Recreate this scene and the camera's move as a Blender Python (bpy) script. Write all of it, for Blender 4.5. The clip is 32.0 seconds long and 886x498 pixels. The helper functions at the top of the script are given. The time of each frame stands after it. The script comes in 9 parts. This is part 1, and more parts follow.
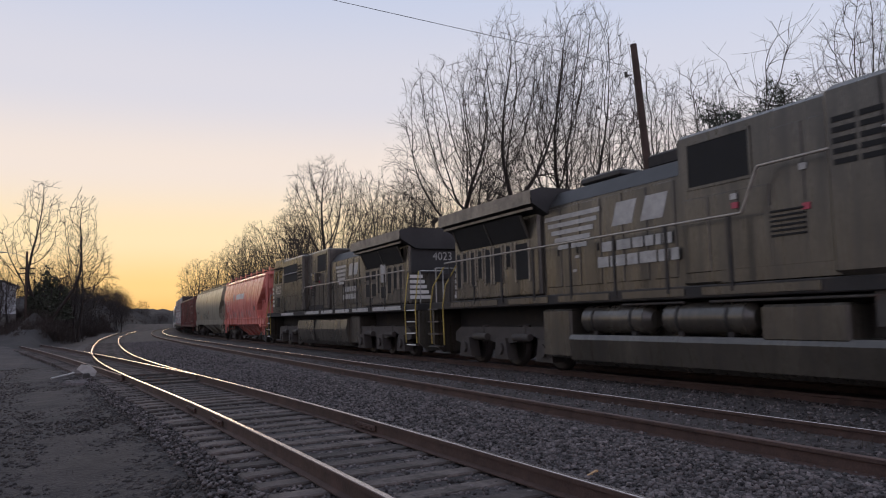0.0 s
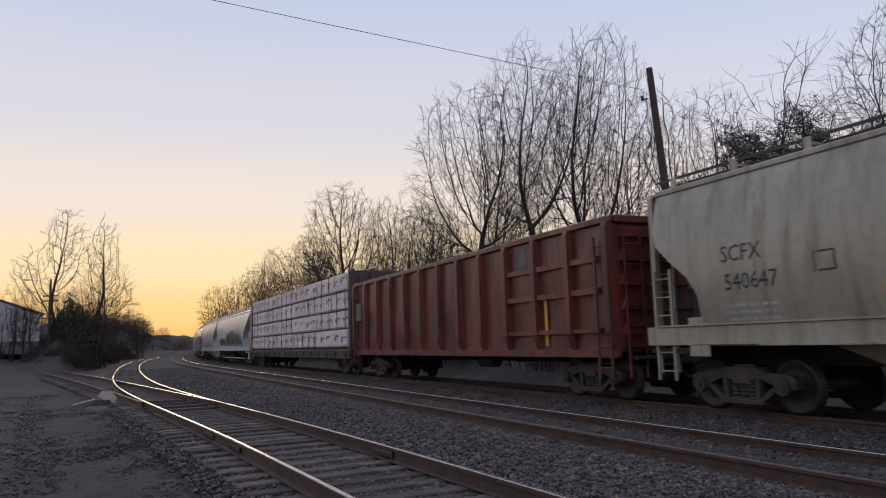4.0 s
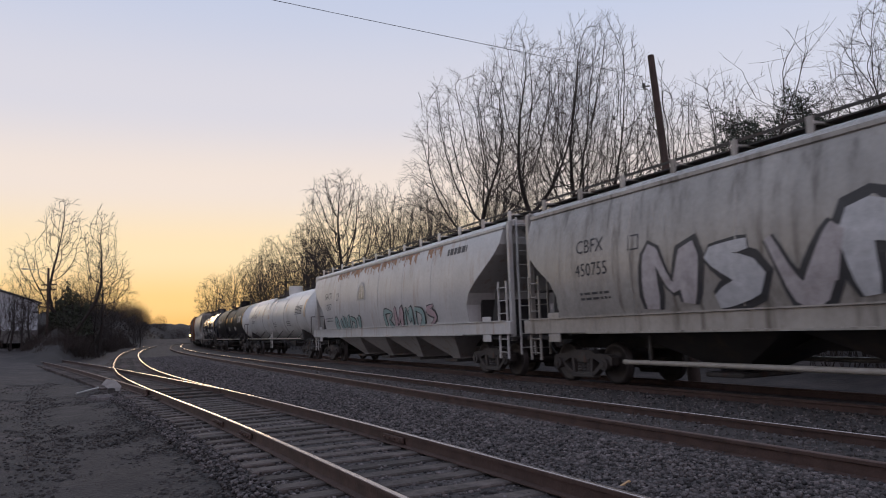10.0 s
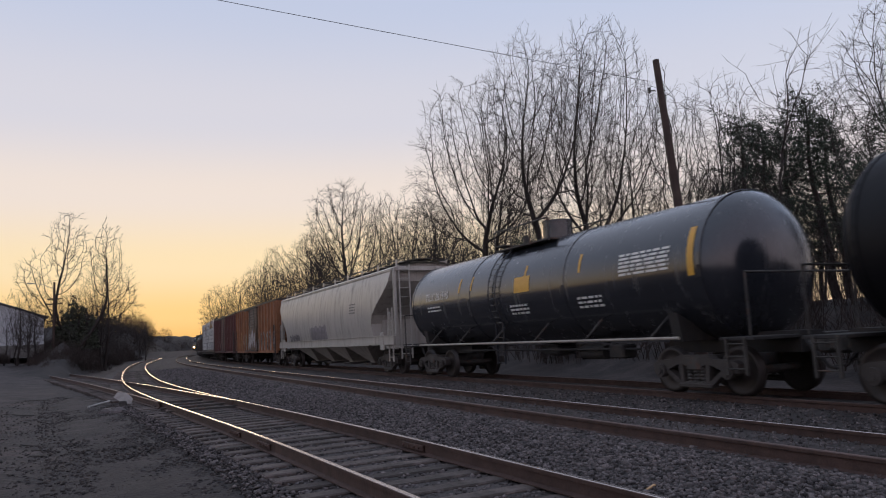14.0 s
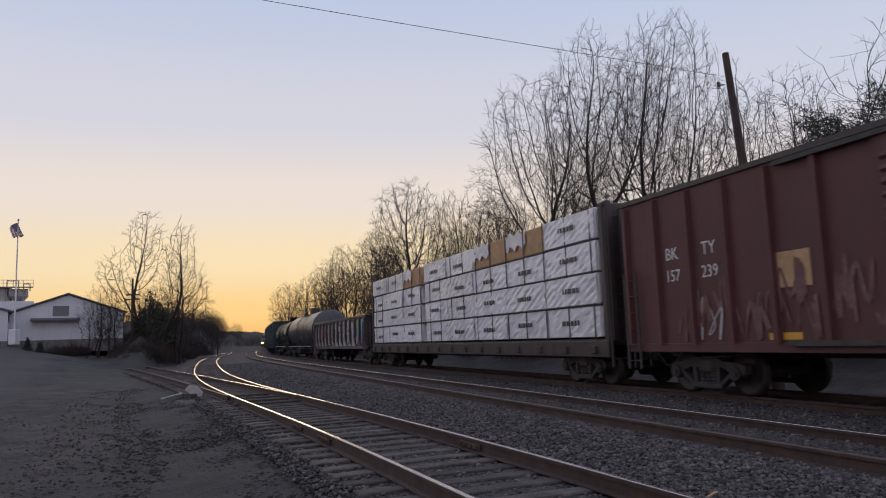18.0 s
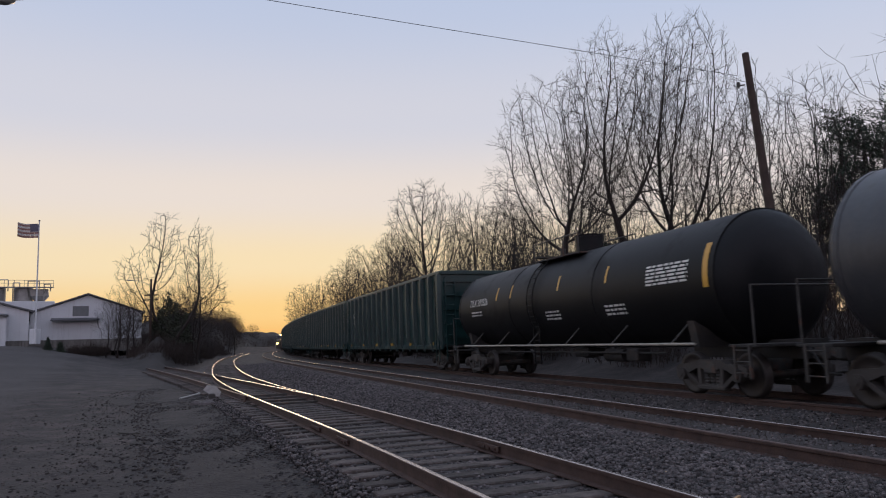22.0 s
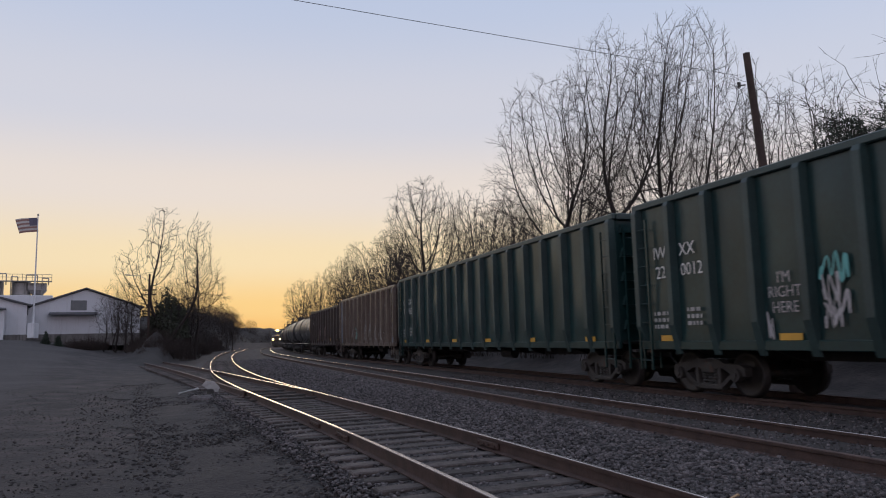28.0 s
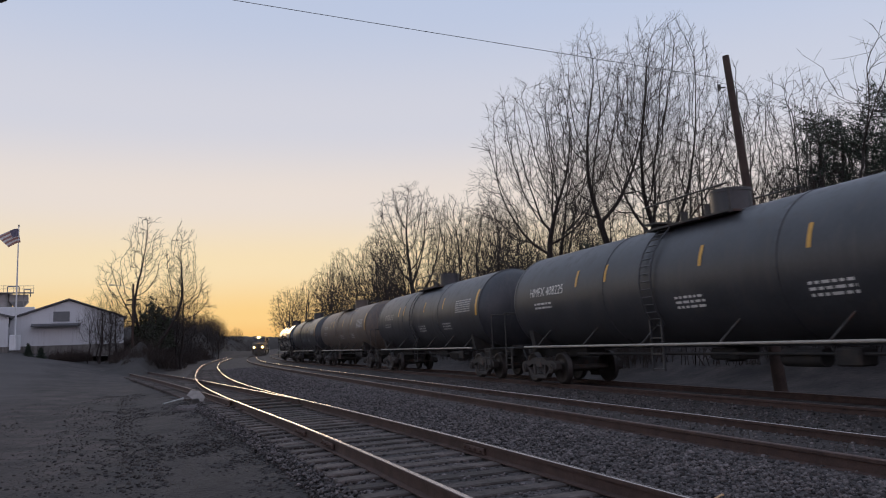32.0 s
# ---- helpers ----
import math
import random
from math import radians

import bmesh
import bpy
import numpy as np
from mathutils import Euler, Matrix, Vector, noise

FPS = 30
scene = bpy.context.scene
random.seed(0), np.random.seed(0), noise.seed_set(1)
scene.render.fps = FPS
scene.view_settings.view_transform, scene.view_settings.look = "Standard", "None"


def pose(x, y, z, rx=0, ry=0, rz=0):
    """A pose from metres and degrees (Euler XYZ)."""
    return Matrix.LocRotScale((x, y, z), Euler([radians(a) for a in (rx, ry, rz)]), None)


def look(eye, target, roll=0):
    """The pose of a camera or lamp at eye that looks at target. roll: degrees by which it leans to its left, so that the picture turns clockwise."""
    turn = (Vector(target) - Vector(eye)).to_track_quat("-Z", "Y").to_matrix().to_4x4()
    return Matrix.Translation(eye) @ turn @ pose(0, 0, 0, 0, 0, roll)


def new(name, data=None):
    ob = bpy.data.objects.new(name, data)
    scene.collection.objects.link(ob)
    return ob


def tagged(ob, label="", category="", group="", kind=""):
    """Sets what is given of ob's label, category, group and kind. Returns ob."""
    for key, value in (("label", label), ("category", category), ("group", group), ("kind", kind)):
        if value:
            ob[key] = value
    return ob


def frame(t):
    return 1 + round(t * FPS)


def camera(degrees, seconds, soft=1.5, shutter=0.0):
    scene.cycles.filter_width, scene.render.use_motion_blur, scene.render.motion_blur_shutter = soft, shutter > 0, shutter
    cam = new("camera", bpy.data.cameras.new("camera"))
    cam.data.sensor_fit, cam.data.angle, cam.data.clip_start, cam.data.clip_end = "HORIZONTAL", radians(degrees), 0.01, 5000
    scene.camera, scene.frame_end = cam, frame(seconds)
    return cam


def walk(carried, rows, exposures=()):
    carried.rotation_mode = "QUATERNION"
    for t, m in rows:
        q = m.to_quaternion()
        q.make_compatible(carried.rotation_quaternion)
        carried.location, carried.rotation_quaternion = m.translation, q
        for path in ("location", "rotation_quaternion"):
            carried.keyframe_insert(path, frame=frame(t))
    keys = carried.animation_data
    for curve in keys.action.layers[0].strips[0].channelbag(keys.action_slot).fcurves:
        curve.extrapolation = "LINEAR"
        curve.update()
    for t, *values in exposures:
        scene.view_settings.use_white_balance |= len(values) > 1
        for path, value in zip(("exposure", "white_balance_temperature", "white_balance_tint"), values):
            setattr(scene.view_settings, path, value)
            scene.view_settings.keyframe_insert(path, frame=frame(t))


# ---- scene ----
EXPOSURES = [(0.0, 0.03, 6520, 12), (13.0, -0.02, 6500, 12), (19.0, -0.08, 6370, 11), (32.0, -0.1, 6330, 10)]
# hand-held camera beside a yard track: seconds, place, pitch, roll, yaw
cam = camera(63.1, 32.0, soft=1.05, shutter=0.12)
PATH = [
    (0, 0.312, 0.118, 1.31, 95.32, 1.45, -0.94),
    (0.5, 0.320, 0.114, 1.31, 95.09, 2.08, -1.08),
    (1, 0.326, 0.104, 1.31, 95.22, 2.26, -1.53),
    (1.5, 0.329, 0.097, 1.31, 95.50, 2.30, -1.61),
    (2, 0.336, 0.104, 1.31, 95.89, 2.25, -1.40),
    (2.5, 0.339, 0.104, 1.31, 96.45, 2.09, -0.78),
    (3, 0.337, 0.102, 1.31, 96.96, 1.91, -0.08),
    (3.5, 0.336, 0.107, 1.31, 97.30, 1.79, 0.47),
    (4, 0.336, 0.115, 1.31, 97.34, 1.70, 0.56),
    (4.5, 0.335, 0.116, 1.31, 97.20, 1.73, 0.19),
    (6.5, 0.311, 0.113, 1.31, 96.42, 2.41, -0.38),
    (7, 0.305, 0.107, 1.31, 96.47, 2.43, 0.46),
    (7.5, 0.289, 0.093, 1.31, 96.70, 2.29, 1.10),
    (8, 0.260, 0.078, 1.31, 97.01, 2.21, 1.52),
    (8.5, 0.233, 0.070, 1.31, 97.25, 2.07, 1.80),
    (9, 0.255, 0.079, 1.31, 97.22, 2.08, 1.67),
    (9.5, 0.269, 0.065, 1.31, 96.87, 2.09, 1.10),
    (10, 0.166, 0.035, 1.31, 96.34, 1.93, 0.29),
    (10.5, 0.014, 0.032, 1.31, 96.08, 1.93, -0.30),
    (11, -0.035, 0.016, 1.31, 96.20, 1.92, -0.53),
    (11.5, -0.019, 0.002, 1.31, 96.64, 2.20, -0.20),
    (12, -0.009, -0.001, 1.31, 97.07, 2.56, 0.24),
    (12.5, -0.004, 0.007, 1.31, 97.22, 2.78, 0.28),
    (13, 0.006, 0.017, 1.31, 97.06, 2.97, 0.18),
    (13.5, 0.007, 0.017, 1.31, 96.89, 2.94, 0.26),
    (14, -0.008, 0.001, 1.31, 96.96, 2.88, 0.62),
    (14.5, -0.022, -0.008, 1.31, 97.29, 2.79, 1.44),
    (16.5, 0.044, 0.012, 1.31, 97.80, 3.29, 2.92),
    (17, 0.067, 0.008, 1.31, 97.61, 3.19, 3.49),
    (17.5, 0.087, 0.013, 1.31, 97.36, 2.78, 4.56),
    (18, 0.077, 0.023, 1.31, 97.07, 2.10, 5.67),
    (18.5, 0.042, 0.025, 1.31, 96.90, 1.47, 6.37),
    (19, 0.017, 0.015, 1.31, 96.87, 0.93, 6.30),
    (19.5, 0.020, 0.013, 1.31, 96.99, 0.70, 5.68),
    (20, 0.028, 0.013, 1.31, 97.03, 0.67, 5.06),
    (20.5, 0.030, 0.030, 1.31, 97.05, 0.83, 4.73),
    (21, 0.032, 0.040, 1.31, 97.02, 1.12, 5.01),
    (21.5, 0.036, 0.043, 1.31, 97.09, 1.48, 5.76),
    (22, 0.034, 0.029, 1.31, 97.22, 1.85, 6.88),
    (22.5, 0.018, 0.021, 1.31, 97.33, 2.06, 8.02),
    (23, -0.001, 0.022, 1.31, 97.41, 2.09, 9.12),
    (23.5, -0.017, 0.017, 1.31, 97.44, 2.02, 9.92),
    (24, -0.021, 0.007, 1.31, 97.45, 1.92, 10.27),
    (24.5, -0.015, 0.008, 1.31, 97.43, 1.89, 10.22),
    (25, -0.018, 0.010, 1.31, 97.39, 1.87, 9.96),
    (25.5, -0.021, 0.017, 1.31, 97.29, 1.78, 9.65),
    (27.5, 0.011, 0.009, 1.31, 97.10, 1.27, 7.08),
    (28, 0.002, 0.004, 1.31, 97.00, 1.40, 6.70),
    (28.5, -0.003, 0.007, 1.31, 96.87, 1.48, 6.82),
    (29, -0.001, 0.014, 1.31, 96.75, 1.57, 7.22),
    (29.5, 0.002, 0.011, 1.31, 96.66, 1.68, 7.60),
    (30, 0.016, 0.006, 1.31, 96.64, 1.72, 7.81),
    (30.5, 0.029, 0.014, 1.31, 96.73, 1.78, 7.68),
    (31, 0.032, 0.013, 1.31, 96.88, 1.88, 7.28),
    (31.5, 0.037, 0.013, 1.31, 97.04, 2.03, 6.68),
    (32, 0.036, 0.016, 1.31, 97.37, 2.36, 5.71),
]
walk(cam, [(r[0], pose(*r[1:])) for r in PATH], EXPOSURES)
# ---- dusk sky and the last sun behind the trees ----
SUN_YAW = 20.0      # degrees to the left of +y
SUN_ELEV = -1.5
world = bpy.data.worlds.new("dusk_sky")
scene.world = world
world.use_nodes = True
wn, wl = world.node_tree.nodes, world.node_tree.links
wn.clear()
w_out = wn.new("ShaderNodeOutputWorld")
w_bg = wn.new("ShaderNodeBackground")
w_sky = wn.new("ShaderNodeTexSky")
w_sky.sky_type = "NISHITA"
w_sky.sun_disc = False
w_sky.sun_elevation = radians(SUN_ELEV)
w_sky.sun_rotation = radians(-SUN_YAW)
w_sky.air_density, w_sky.dust_density, w_sky.ozone_density = 1.0, 1.5, 2.0


def wmath(op, a, b=None, clamp=False):
    n = wn.new("ShaderNodeMath")
    n.operation, n.use_clamp = op, clamp
    for i, v in enumerate((a, b)):
        if v is None:
            continue
        if isinstance(v, (int, float)):
            n.inputs[i].default_value = v
        else:
            wl.new(v, n.inputs[i])
    return n.outputs[0]


def sky_ramp(fac, stops):
    n = wn.new("ShaderNodeValToRGB")
    n.color_ramp.interpolation = "EASE"
    el = n.color_ramp.elements
    while len(el) < len(stops):
        el.new(0.5)
    for e, (p, c) in zip(el, stops):
        e.position, e.color = p, (*c, 1)
    wl.new(fac, n.inputs[0])
    return n.outputs[0]


def wmix(fac, a, b):
    n = wn.new("ShaderNodeMix")
    n.data_type = "RGBA"
    wl.new(fac, n.inputs["Factor"]) if not isinstance(fac, float) else None
    if isinstance(fac, float):
        n.inputs["Factor"].default_value = fac
    wl.new(a, n.inputs[6])
    wl.new(b, n.inputs[7])
    return n.outputs[2]


# afterglow: warm round the sunken sun, lavender blue overhead and behind
w_co = wn.new("ShaderNodeTexCoord")
w_sep = wn.new("ShaderNodeSeparateXYZ")
wl.new(w_co.outputs["Generated"], w_sep.inputs[0])
sx, sy_ = -math.sin(radians(SUN_YAW)), math.cos(radians(SUN_YAW))
toward = wmath("ADD", wmath("MULTIPLY", w_sep.outputs[0], sx), wmath("MULTIPLY", w_sep.outputs[1], sy_))
flat = wmath("SQRT", wmath("MAXIMUM", wmath("SUBTRACT", 1.0, wmath("POWER", w_sep.outputs[2], 2.0)), 0.0001))
azim = wmath("DIVIDE", toward, flat)                      # cosine of the angle from the sun, along the horizon
height = wmath("MAXIMUM", w_sep.outputs[2], 0.0)
warm = sky_ramp(height, [(0.0, (0.66, 0.36, 0.10)), (0.045, (0.67, 0.45, 0.18)), (0.11, (0.66, 0.52, 0.31)), (0.2, (0.59, 0.51, 0.44)), (0.3, (0.47, 0.46, 0.49)), (0.45, (0.37, 0.41, 0.51)), (1.0, (0.42, 0.49, 0.64))])
cool = sky_ramp(height, [(0.0, (0.42, 0.40, 0.44)), (0.15, (0.46, 0.45, 0.52)), (0.3, (0.38, 0.44, 0.57)), (0.5, (0.34, 0.42, 0.58)), (1.0, (0.42, 0.49, 0.64))])
near_sun = wmath("POWER", wmath("MULTIPLY", wmath("ADD", azim, 1.0), 0.5), 2.6, True)
glow = wmix(near_sun, cool, warm)
dusk_belt = sky_ramp(height, [(0.0, (0.58, 0.49, 0.52)), (0.2, (0.66, 0.56, 0.63)), (0.45, (0.50, 0.49, 0.62)), (1.0, (0.42, 0.49, 0.64))])
away = wmath("POWER", wmath("MULTIPLY", azim, -1.0, True), 0.8, True)            # pink belt opposite the sunset
glow = wmix(away, glow, dusk_belt)
w_out_mix = wmix(0.06, glow, w_sky.outputs[0])
w_bg.inputs["Strength"].default_value = 1.55
wl.new(w_out_mix, w_bg.inputs["Color"])
wl.new(w_bg.outputs[0], w_out.inputs["Surface"])
sun_data = bpy.data.lights.new("sun", "SUN")
sun_data.energy, sun_data.angle, sun_data.color = 0.25, radians(12), (1.0, 0.72, 0.45)
sun = new("sun", sun_data)
sun.matrix_world = look((0, 0, 60), (60 * math.sin(radians(SUN_YAW)), -60 * math.cos(radians(SUN_YAW)), 60 - 60 * math.tan(radians(6))))
# ---- materials ----
def node(nt, kind, **values):
    n = nt.nodes.new(kind)
    for k, v in values.items():
        n.inputs[k].default_value = v
    return n


def mat(name, color, rough=0.6, metal=0.0, var=0.25, scale=3.0, dirt=None, dirt_amount=0.0, streak=False,
        bump=0.0, bump_scale=40.0, coat=0.0, rand=0.0, spec=0.5, emit=None, emit_strength=0.0):
    """Painted, rusty or earthy surface: base colour, broad patches, fine grain, dirt or rust patches, relief."""
    m = bpy.data.materials.new(name)
    m.use_nodes = True
    nt = m.node_tree
    bsdf = nt.nodes["Principled BSDF"]
    bsdf.inputs["Roughness"].default_value = rough
    bsdf.inputs["Metallic"].default_value = metal
    bsdf.inputs["Specular IOR Level"].default_value = spec
    bsdf.inputs["Coat Weight"].default_value, bsdf.inputs["Coat Roughness"].default_value = coat, 0.12
    co = nt.nodes.new("ShaderNodeTexCoord")
    link = nt.links.new
    n1 = node(nt, "ShaderNodeTexNoise", Scale=scale, Detail=6.0, Roughness=0.6)
    link(co.outputs["Object"], n1.inputs["Vector"])
    n2 = node(nt, "ShaderNodeTexNoise", Scale=scale * 14, Detail=3.0)
    link(co.outputs["Object"], n2.inputs["Vector"])
    r1 = nt.nodes.new("ShaderNodeMapRange")
    r1.inputs[1].default_value, r1.inputs[2].default_value = 0.3, 0.7
    r1.inputs[3].default_value, r1.inputs[4].default_value = 1 - var, 1 + var
    link(n1.outputs["Fac"], r1.inputs[0])
    r2 = nt.nodes.new("ShaderNodeMapRange")
    r2.inputs[1].default_value, r2.inputs[2].default_value = 0.3, 0.7
    r2.inputs[3].default_value, r2.inputs[4].default_value = 1 - var * 0.5, 1 + var * 0.5
    link(n2.outputs["Fac"], r2.inputs[0])
    mul = nt.nodes.new("ShaderNodeMath")
    mul.operation = "MULTIPLY"
    link(r1.outputs[0], mul.inputs[0])
    link(r2.outputs[0], mul.inputs[1])
    last = mul.outputs[0]
    if rand:
        oi = nt.nodes.new("ShaderNodeObjectInfo")
        rr = nt.nodes.new("ShaderNodeMapRange")
        rr.inputs[3].default_value, rr.inputs[4].default_value = 1 - rand, 1 + rand
        link(oi.outputs["Random"], rr.inputs[0])
        m2 = nt.nodes.new("ShaderNodeMath")
        m2.operation = "MULTIPLY"
        link(last, m2.inputs[0])
        link(rr.outputs[0], m2.inputs[1])
        last = m2.outputs[0]
    sc = nt.nodes.new("ShaderNodeVectorMath")
    sc.operation = "SCALE"
    sc.inputs[0].default_value = color[:3]
    link(last, sc.inputs["Scale"])
    col = sc.outputs[0]
    if dirt:
        mp = nt.nodes.new("ShaderNodeMapping")
        if streak:
            mp.inputs["Scale"].default_value = (4.0, 4.0, 0.35)
        link(co.outputs["Object"], mp.inputs["Vector"])
        n3 = node(nt, "ShaderNodeTexNoise", Scale=1.0 if streak else scale * 0.6, Detail=8.0, Roughness=0.7)
        link(mp.outputs[0], n3.inputs["Vector"])
        r3 = nt.nodes.new("ShaderNodeMapRange")
        mid = 0.72 - 0.35 * dirt_amount
        r3.inputs[1].default_value, r3.inputs[2].default_value = mid - 0.1, mid + 0.12
        link(n3.outputs["Fac"], r3.inputs[0])
        mx = nt.nodes.new("ShaderNodeMix")
        mx.data_type = "RGBA"
        link(r3.outputs[0], mx.inputs["Factor"])
        link(col, mx.inputs[6])
        mx.inputs[7].default_value = (*dirt, 1)
        col = mx.outputs[2]
        rm = nt.nodes.new("ShaderNodeMapRange")
        rm.inputs[3].default_value, rm.inputs[4].default_value = rough, min(0.95, rough + 0.2)
        link(r3.outputs[0], rm.inputs[0])
        link(rm.outputs[0], bsdf.inputs["Roughness"])
    link(col, bsdf.inputs["Base Color"])
    if bump:
        nb = node(nt, "ShaderNodeTexNoise", Scale=bump_scale, Detail=5.0)
        link(co.outputs["Object"], nb.inputs["Vector"])
        b = nt.nodes.new("ShaderNodeBump")
        b.inputs["Strength"].default_value = bump
        b.inputs["Distance"].default_value = 0.02
        link(nb.outputs["Fac"], b.inputs["Height"])
        link(b.outputs[0], bsdf.inputs["Normal"])
    if emit:
        bsdf.inputs["Emission Color"].default_value = (*emit, 1)
        bsdf.inputs["Emission Strength"].default_value = emit_strength
    return m


